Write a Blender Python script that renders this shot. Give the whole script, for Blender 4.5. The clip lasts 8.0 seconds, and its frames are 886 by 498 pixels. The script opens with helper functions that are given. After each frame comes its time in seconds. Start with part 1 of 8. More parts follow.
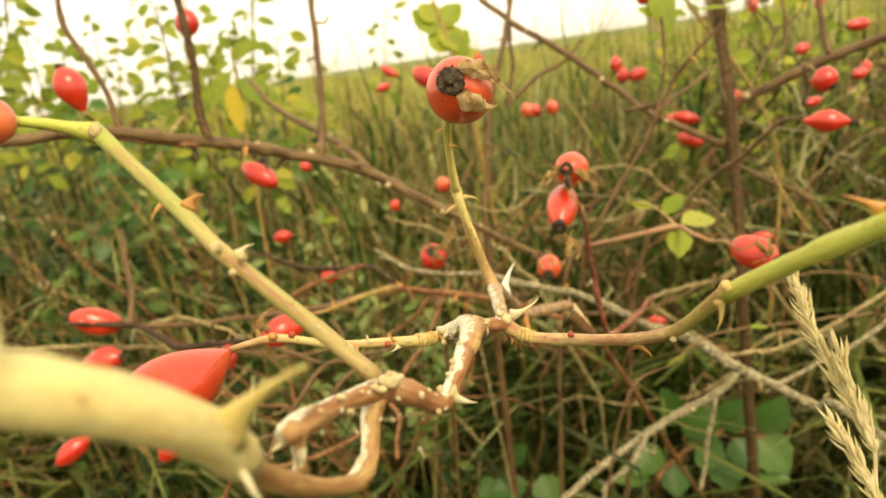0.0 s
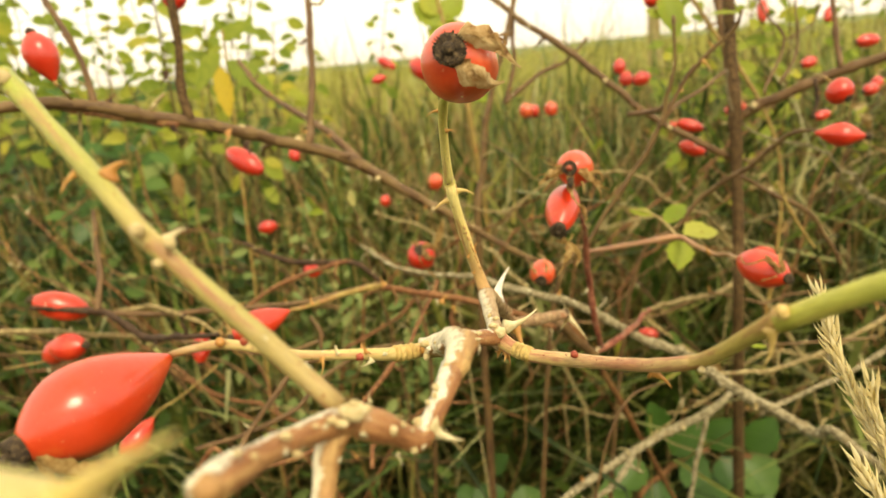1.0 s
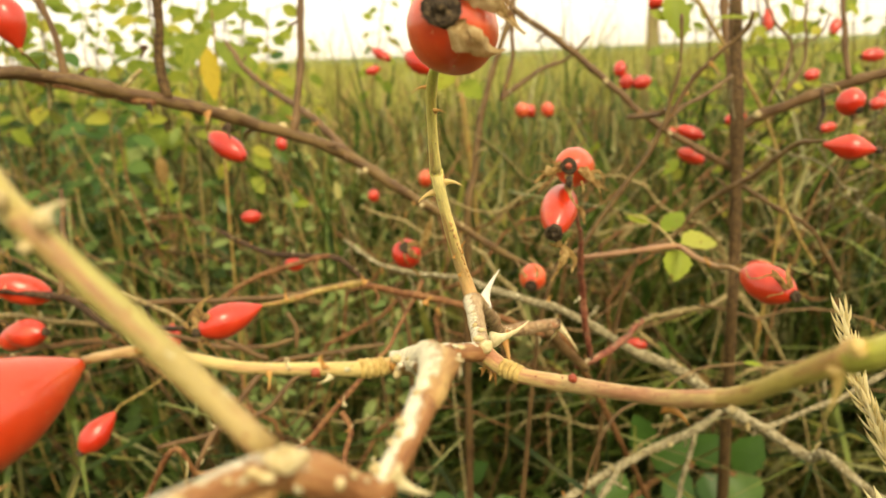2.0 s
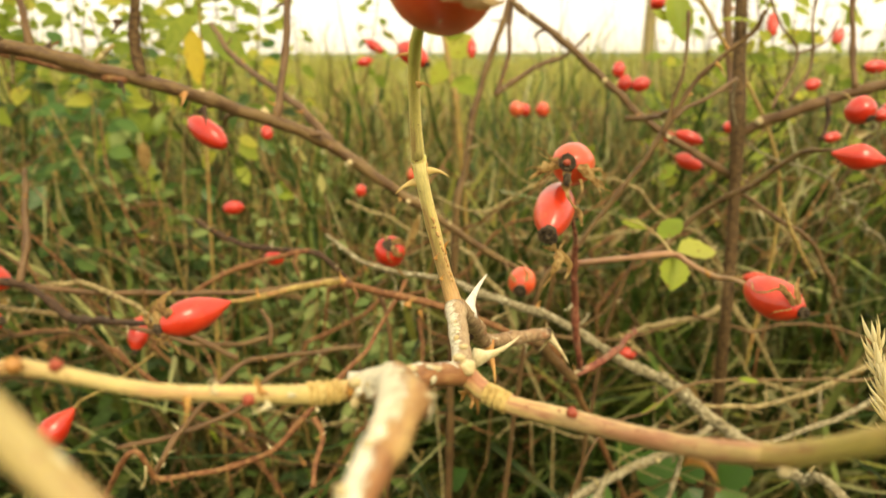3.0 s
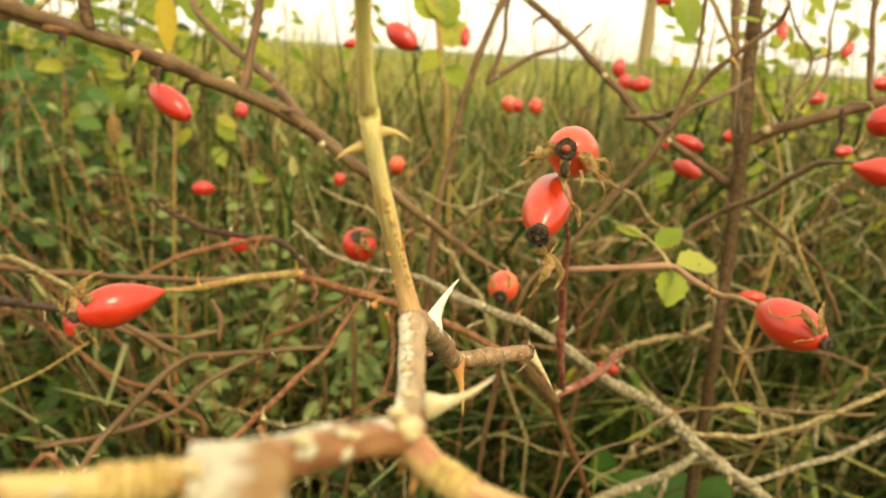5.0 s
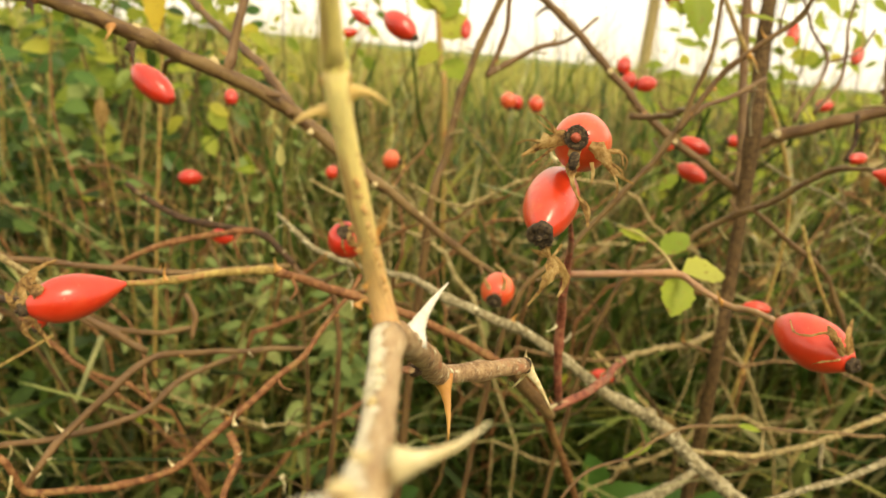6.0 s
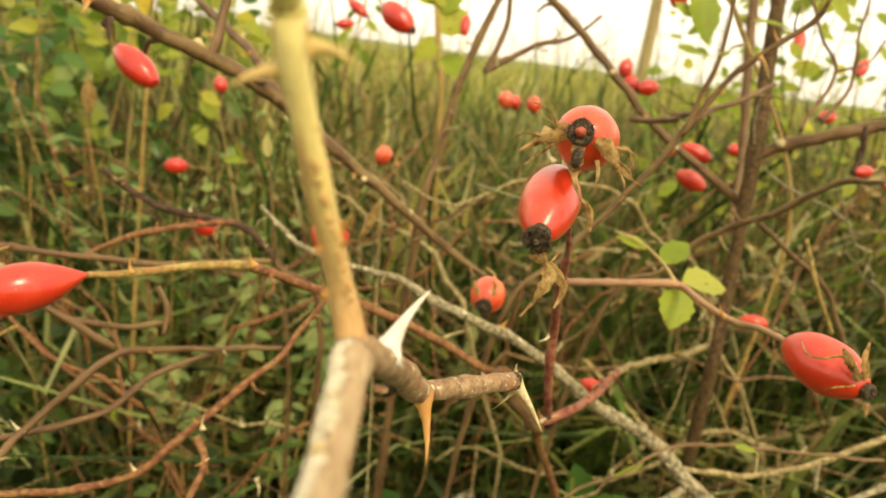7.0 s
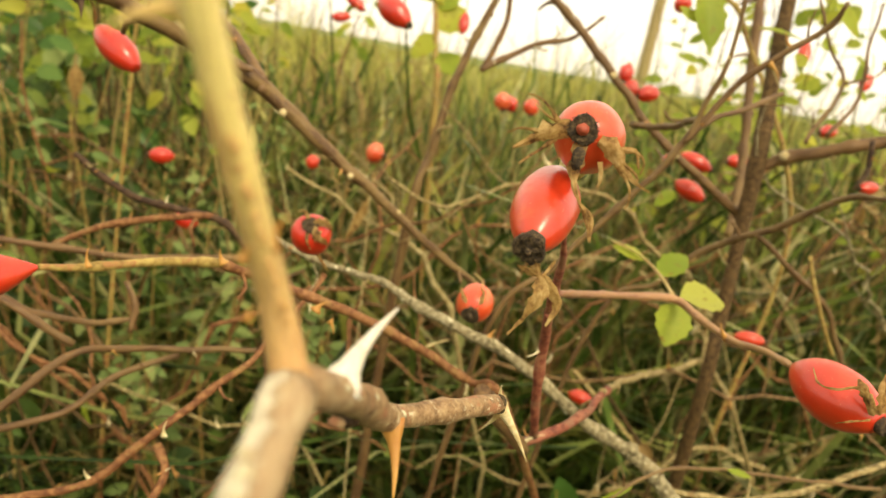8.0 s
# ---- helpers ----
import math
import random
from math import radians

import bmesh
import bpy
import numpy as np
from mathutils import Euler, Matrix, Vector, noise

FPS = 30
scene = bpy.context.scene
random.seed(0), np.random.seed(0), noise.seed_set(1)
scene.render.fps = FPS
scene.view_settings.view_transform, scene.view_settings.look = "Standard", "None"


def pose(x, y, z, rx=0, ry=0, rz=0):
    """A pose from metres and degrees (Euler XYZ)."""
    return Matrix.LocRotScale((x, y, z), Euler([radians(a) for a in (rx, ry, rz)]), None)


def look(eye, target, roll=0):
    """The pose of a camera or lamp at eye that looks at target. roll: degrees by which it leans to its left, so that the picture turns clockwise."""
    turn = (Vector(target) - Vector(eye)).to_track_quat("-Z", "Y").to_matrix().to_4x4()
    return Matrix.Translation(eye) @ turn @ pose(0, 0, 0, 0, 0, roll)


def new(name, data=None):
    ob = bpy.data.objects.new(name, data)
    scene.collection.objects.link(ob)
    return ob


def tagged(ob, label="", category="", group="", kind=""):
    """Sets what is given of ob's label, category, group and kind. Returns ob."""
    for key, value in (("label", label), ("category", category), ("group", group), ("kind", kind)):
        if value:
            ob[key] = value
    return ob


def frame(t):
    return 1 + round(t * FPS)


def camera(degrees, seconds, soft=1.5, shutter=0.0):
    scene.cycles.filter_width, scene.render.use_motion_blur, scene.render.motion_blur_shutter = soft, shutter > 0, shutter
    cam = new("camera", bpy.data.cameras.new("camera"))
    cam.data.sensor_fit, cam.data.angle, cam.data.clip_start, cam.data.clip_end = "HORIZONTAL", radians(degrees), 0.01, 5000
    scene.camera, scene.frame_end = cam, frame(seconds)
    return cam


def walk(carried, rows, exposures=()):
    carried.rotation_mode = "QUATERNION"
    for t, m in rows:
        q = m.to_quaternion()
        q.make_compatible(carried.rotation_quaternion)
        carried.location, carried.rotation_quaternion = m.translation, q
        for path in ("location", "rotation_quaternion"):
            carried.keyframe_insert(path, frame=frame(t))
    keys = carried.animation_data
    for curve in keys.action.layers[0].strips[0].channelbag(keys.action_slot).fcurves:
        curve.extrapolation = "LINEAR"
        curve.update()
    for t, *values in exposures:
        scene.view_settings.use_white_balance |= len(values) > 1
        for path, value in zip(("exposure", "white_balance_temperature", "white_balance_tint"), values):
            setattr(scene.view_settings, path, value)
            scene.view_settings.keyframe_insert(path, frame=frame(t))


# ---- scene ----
EXPOSURES = [(0.0, 0.79, 8300, 10), (8.0, 0.79, 8300, 10)]
cam = camera(65.0, 8.0)
METRES, EYE, TILT, LEAN, TURN = 0.135, 0.8, -15.6, 8.4, 0.0
ROWS = [
    (0, 0.00000, 0.00000, 0.00000, 0.000, 0.000, -0.000),
    (0.5, -0.00031, 0.06712, -0.00065, -0.400, -0.027, -1.446),
    (1, 0.00190, 0.14237, -0.00076, -0.875, -0.014, -2.904),
    (1.5, 0.00647, 0.20604, -0.00092, -1.325, -0.007, -4.239),
    (3, 0.02752, 0.40850, 0.00028, -2.751, 0.041, -7.660),
    (3.5, 0.03551, 0.46280, 0.00246, -3.154, 0.134, -8.407),
    (4, 0.04460, 0.52600, 0.00199, -3.560, 0.078, -9.364),
    (4.5, 0.05510, 0.58406, 0.00228, -3.889, 0.091, -10.293),
    (6, 0.08369, 0.79018, 0.00240, -4.644, 0.127, -12.989),
    (6.5, 0.08905, 0.84545, 0.00564, -4.972, 0.196, -13.982),
    (7, 0.09944, 0.89202, 0.00701, -5.338, 0.271, -15.091),
    (7.5, 0.11150, 0.94531, 0.01328, -5.754, 0.532, -16.160),
    (8, 0.12071, 0.99528, 0.01736, -6.042, 0.586, -17.209),
]
walk(cam, [(t, pose(0, 0, EYE, TILT, LEAN, TURN) @ pose(METRES * x, METRES * y, METRES * z, 90 + pitch, roll, yaw)) for t, x, y, z, yaw, pitch, roll in ROWS], EXPOSURES)
cam.data.dof.use_dof = True
cam.data.dof.focus_distance = 0.13
cam.data.dof.aperture_fstop = 24.0

SKY_UP, SKY_TURN = 46.0, 155.0

w = bpy.data.worlds.new("overcast_sky")
scene.world = w
w.use_nodes = True
wn = w.node_tree.nodes
sky = wn.new("ShaderNodeTexSky")
sky.sky_type = "NISHITA"
sky.sun_disc = False
sky.sun_elevation, sky.sun_rotation = radians(SKY_UP), radians(SKY_TURN)
sky.air_density, sky.dust_density, sky.ozone_density = 1.0, 2.0, 1.0
wn["Background"].inputs["Strength"].default_value = 0.15
cloud = wn.new("ShaderNodeMix")
cloud.data_type = "RGBA"
cloud.inputs[0].default_value = 0.75
cloud.inputs[7].default_value = (6.4, 6.15, 5.6, 1)
w.node_tree.links.new(sky.outputs["Color"], cloud.inputs[6])
w.node_tree.links.new(cloud.outputs[2], wn["Background"].inputs["Color"])

sun_data = bpy.data.lights.new("sun", "SUN")
sun_data.energy, sun_data.angle, sun_data.color = 1.5, radians(20), (1.0, 0.92, 0.76)
sun = new("sun", sun_data)
_el, _az = radians(SKY_UP), radians(SKY_TURN)
sun.matrix_world = look((0, 0, 5), (0 - math.cos(_el) * math.sin(_az), 0 - math.cos(_el) * math.cos(_az), 5 - math.sin(_el)))

# ---- materials ----


def nodes_of(name):
    m = bpy.data.materials.new(name)
    m.use_nodes = True
    t = m.node_tree
    return m, t, t.nodes, t.links, t.nodes["Principled BSDF"]


def noise_node(t, vec, scale, detail=4.0, rough=0.6):
    n = t.nodes.new("ShaderNodeTexNoise")
    n.inputs["Scale"].default_value, n.inputs["Detail"].default_value, n.inputs["Roughness"].default_value = scale, detail, rough
    t.links.new(vec, n.inputs["Vector"])
    return n.outputs["Fac"]


def ramp(t, fac, stops):
    r = t.nodes.new("ShaderNodeValToRGB")
    els = r.color_ramp.elements
    while len(els) < len(stops):
        els.new(0.5)
    for e, (p, c) in zip(els, stops):
        e.position, e.color = p, (*c, 1)
    t.links.new(fac, r.inputs["Fac"])
    return r.outputs["Color"]


def blend(t, fac, a, b):
    m = t.nodes.new("ShaderNodeMix")
    m.data_type = "RGBA"
    for sock, v in ((m.inputs[0], fac), (m.inputs[6], a), (m.inputs[7], b)):
        if isinstance(v, (int, float)):
            sock.default_value = v
        elif isinstance(v, tuple):
            sock.default_value = (*v, 1)
        else:
            t.links.new(v, sock)
    return m.outputs[2]


def step(t, fac, lo, hi):
    m = t.nodes.new("ShaderNodeMapRange")
    m.inputs["From Min"].default_value, m.inputs["From Max"].default_value = lo, hi
    t.links.new(fac, m.inputs["Value"])
    return m.outputs["Result"]


def relief(t, fac, p, strength, dist):
    b = t.nodes.new("ShaderNodeBump")
    b.inputs["Strength"].default_value, b.inputs["Distance"].default_value = strength, dist
    t.links.new(fac, b.inputs["Height"])
    t.links.new(b.outputs["Normal"], p.inputs["Normal"])


def bark(name, dark, mid, light, patch, lichen, amount, rough=0.6, patchy=0.5, cracked=0.0):
    """Bark of a briar: mottled skin, larger blotches, pale lichen or cork flecks."""
    m, t, n, l, p = nodes_of(name)
    co = n.new("ShaderNodeTexCoord").outputs["Object"]
    c = ramp(t, noise_node(t, co, 420, 6), [(0.38, dark), (0.5, mid), (0.64, light)])
    c = blend(t, step(t, noise_node(t, co, 150, 6, 0.65), 0.63 - 0.16 * patchy, 0.68 - 0.16 * patchy), c, patch)
    c = blend(t, step(t, noise_node(t, co, 1500, 3), 0.57, 0.62), c, tuple(v * (0.7 if rough > 0.45 else 0.86) for v in mid))
    if amount:
        c = blend(t, step(t, noise_node(t, co, 520, 8, 0.75), 0.66 - amount * 0.2, 0.7 - amount * 0.2), c, lichen)
    if cracked:
        c = blend(t, step(t, noise_node(t, co, 620, 9, 0.8), 0.63 - cracked * 0.06, 0.66 - cracked * 0.06), c, tuple(v * 0.7 for v in dark))
    l.new(c, p.inputs["Base Color"])
    p.inputs["Roughness"].default_value = rough
    p.inputs["Specular IOR Level"].default_value = 0.25
    relief(t, noise_node(t, co, 900, 6, 0.7), p, 0.6 + 0.25 * (cracked > 0), 0.0007)
    return m


def shade_of(t, c, fac, lo, hi):
    """Multiply a colour by a grey that runs from lo to hi."""
    m = t.nodes.new("ShaderNodeMix")
    m.data_type, m.blend_type = "RGBA", "MULTIPLY"
    m.inputs[0].default_value = 1.0
    t.links.new(c, m.inputs[6])
    t.links.new(ramp(t, fac, [(0.3, (lo,) * 3), (0.7, (hi,) * 3)]), m.inputs[7])
    return m.outputs[2]


def young(name, stops, flush, amount=0.5, speck=(0.3, 0.13, 0.05), rough=0.4):
    """Smooth skin of a young shoot: colour changes along it, a soft flush, fibres and small pores run with it."""
    m, t, n, l, p = nodes_of(name)
    co = n.new("ShaderNodeTexCoord").outputs["Object"]
    run, grain = n.new("ShaderNodeAttribute"), n.new("ShaderNodeAttribute")
    run.attribute_name, grain.attribute_name = "run", "grain"
    g = grain.outputs["Vector"]
    wob = n.new("ShaderNodeMath")
    wob.operation = "MULTIPLY_ADD"
    wob.inputs[1].default_value, wob.inputs[2].default_value = 0.3, -0.15
    l.new(noise_node(t, g, 1.3, 3), wob.inputs[0])
    add = n.new("ShaderNodeMath")
    l.new(run.outputs["Fac"], add.inputs[0])
    l.new(wob.outputs[0], add.inputs[1])
    c = ramp(t, add.outputs[0], stops)
    c = blend(t, step(t, noise_node(t, g, 0.8, 5, 0.62), 0.62 - 0.26 * amount, 0.76 - 0.26 * amount), c, flush)
    c = shade_of(t, c, noise_node(t, g, 5.0, 4, 0.65), 0.78, 1.12)
    c = blend(t, step(t, noise_node(t, co, 1100, 2, 0.5), 0.68, 0.74), c, speck)
    l.new(c, p.inputs["Base Color"])
    l.new(ramp(t, noise_node(t, g, 3.0, 3), [(0.3, (rough * 0.85,) * 3), (0.7, (rough * 1.35,) * 3)]), p.inputs["Roughness"])
    p.inputs["Specular IOR Level"].default_value = 0.35
    p.inputs["Subsurface Weight"].default_value = 0.1
    p.inputs["Subsurface Radius"].default_value = (0.0012, 0.0009, 0.0003)
    p.inputs["Subsurface Scale"].default_value = 0.5
    relief(t, noise_node(t, g, 6.0, 5, 0.7), p, 0.35, 0.0004)
    return m


def lichened(name, dark, mid, light, crust, amount, rough=0.42):
    """Old reddish wood, fibrous along its length, with grainy pale lichen that keeps to the upper side."""
    m, t, n, l, p = nodes_of(name)
    co = n.new("ShaderNodeTexCoord").outputs["Object"]
    grain = n.new("ShaderNodeAttribute")
    grain.attribute_name = "grain"
    g = grain.outputs["Vector"]
    c = ramp(t, noise_node(t, g, 1.6, 6, 0.65), [(0.32, dark), (0.5, mid), (0.68, light)])
    c = shade_of(t, c, noise_node(t, g, 7.0, 5, 0.7), 0.75, 1.12)
    c = blend(t, step(t, noise_node(t, co, 900, 3), 0.64, 0.7), c, tuple(v * 0.5 for v in dark))
    up = n.new("ShaderNodeVectorMath")
    up.operation = "DOT_PRODUCT"
    up.inputs[1].default_value = (-0.24, -0.05, 0.2)
    l.new(n.new("ShaderNodeNewGeometry").outputs["Normal"], up.inputs[0])
    add = n.new("ShaderNodeMath")
    l.new(noise_node(t, co, 480, 9, 0.75), add.inputs[0])
    l.new(up.outputs["Value"], add.inputs[1])
    fac = step(t, add.outputs[0], 0.72 - 0.22 * amount, 0.78 - 0.22 * amount)
    pale = ramp(t, noise_node(t, co, 1400, 4), [(0.3, tuple(v * 0.62 for v in crust)), (0.55, crust)])
    l.new(blend(t, fac, c, pale), p.inputs["Base Color"])
    l.new(ramp(t, fac, [(0.2, (rough,) * 3), (0.8, (0.85,) * 3)]), p.inputs["Roughness"])
    p.inputs["Specular IOR Level"].default_value = 0.35
    high = n.new("ShaderNodeMath")
    high.operation = "MULTIPLY_ADD"
    high.inputs[1].default_value = 0.6
    l.new(fac, high.inputs[0])
    l.new(noise_node(t, co, 1100, 6, 0.7), high.inputs[2])
    relief(t, high.outputs[0], p, 0.6, 0.0005)
    return m


def foliage(name, stops, rough=0.55, sheer=0.35, scale=14.0, brown=None, clump=None):
    """A leaf or blade: its colour differs from island to island, mottled along it, with light coming through."""
    m, t, n, l, p = nodes_of(name)
    co = n.new("ShaderNodeTexCoord").outputs["Object"]
    add, fr = n.new("ShaderNodeMath"), n.new("ShaderNodeMath")
    fr.operation = "FRACT"
    l.new(n.new("ShaderNodeNewGeometry").outputs["Random Per Island"], add.inputs[0])
    l.new(n.new("ShaderNodeObjectInfo").outputs["Random"], add.inputs[1])
    l.new(add.outputs[0], fr.inputs[0])
    c = ramp(t, fr.outputs[0], stops)
    c = blend(t, step(t, noise_node(t, co, scale, 3), 0.35, 0.75), c, ramp(t, noise_node(t, co, scale * 9, 3), stops))
    if brown:
        c = blend(t, step(t, noise_node(t, co, scale * 6, 4), 0.6, 0.68), c, brown)
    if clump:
        # the tint makes whole clumps drier or lusher than their neighbours
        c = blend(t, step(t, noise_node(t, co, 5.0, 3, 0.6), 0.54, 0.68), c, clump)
        # bright clumps and shade between them, multiplied into the colour
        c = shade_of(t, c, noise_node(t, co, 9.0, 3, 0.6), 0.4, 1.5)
    l.new(c, p.inputs["Base Color"])
    p.inputs["Roughness"].default_value = rough
    p.inputs["Specular IOR Level"].default_value = 0.3
    tr = n.new("ShaderNodeBsdfTranslucent")
    l.new(c, tr.inputs["Color"])
    mx = n.new("ShaderNodeMixShader")
    mx.inputs[0].default_value = sheer
    l.new(p.outputs[0], mx.inputs[1])
    l.new(tr.outputs[0], mx.inputs[2])
    l.new(mx.outputs[0], n["Material Output"].inputs["Surface"])
    return m


def skin(name, deep, main, pale, rough=0.3):
    """The shiny skin of a hip: orange flush, pale freckles."""
    m, t, n, l, p = nodes_of(name)
    co = n.new("ShaderNodeTexCoord").outputs["Object"]
    c = ramp(t, noise_node(t, co, 90, 4), [(0.3, deep), (0.55, main), (0.8, pale)])
    c = blend(t, step(t, noise_node(t, co, 1300, 2), 0.68, 0.76), c, (0.62, 0.2, 0.1))
    rnd = n.new("ShaderNodeObjectInfo").outputs["Random"]
    c = blend(t, step(t, rnd, 0.3, 2.5), c, pale)
    l.new(c, p.inputs["Base Color"])
    l.new(ramp(t, noise_node(t, co, 160, 3), [(0.3, (rough * 0.8,) * 3), (0.7, (rough * 1.5,) * 3)]), p.inputs["Roughness"])
    p.inputs["Subsurface Weight"].default_value = 0.1
    p.inputs["Subsurface Radius"].default_value = (0.004, 0.001, 0.0006)
    p.inputs["Subsurface Scale"].default_value = 0.6
    p.inputs["Specular IOR Level"].default_value = 0.3
    p.inputs["Sheen Weight"].default_value, p.inputs["Sheen Roughness"].default_value = 0.08, 0.4
    p.inputs["Sheen Tint"].default_value = (1.0, 0.75, 0.45, 1)
    p.inputs["Coat Weight"].default_value, p.inputs["Coat Roughness"].default_value, p.inputs["Coat IOR"].default_value = 0.9, 0.22, 1.55
    relief(t, noise_node(t, co, 260, 4), p, 0.28, 0.0006)
    return m


def husk(name, stops, scale=500, rough=0.8, sheer=0.0):
    m, t, n, l, p = nodes_of(name)
    co = n.new("ShaderNodeTexCoord").outputs["Object"]
    l.new(ramp(t, noise_node(t, co, scale, 6, 0.7), stops), p.inputs["Base Color"])
    p.inputs["Roughness"].default_value = rough
    relief(t, noise_node(t, co, scale * 2, 5), p, 0.6, 0.0006)
    if sheer:
        tr, mx = n.new("ShaderNodeBsdfTranslucent"), n.new("ShaderNodeMixShader")
        mx.inputs[0].default_value = sheer
        l.new(p.inputs["Base Color"].links[0].from_socket, tr.inputs["Color"])
        l.new(p.outputs[0], mx.inputs[1])
        l.new(tr.outputs[0], mx.inputs[2])
        l.new(mx.outputs[0], n["Material Output"].inputs["Surface"])
    return m


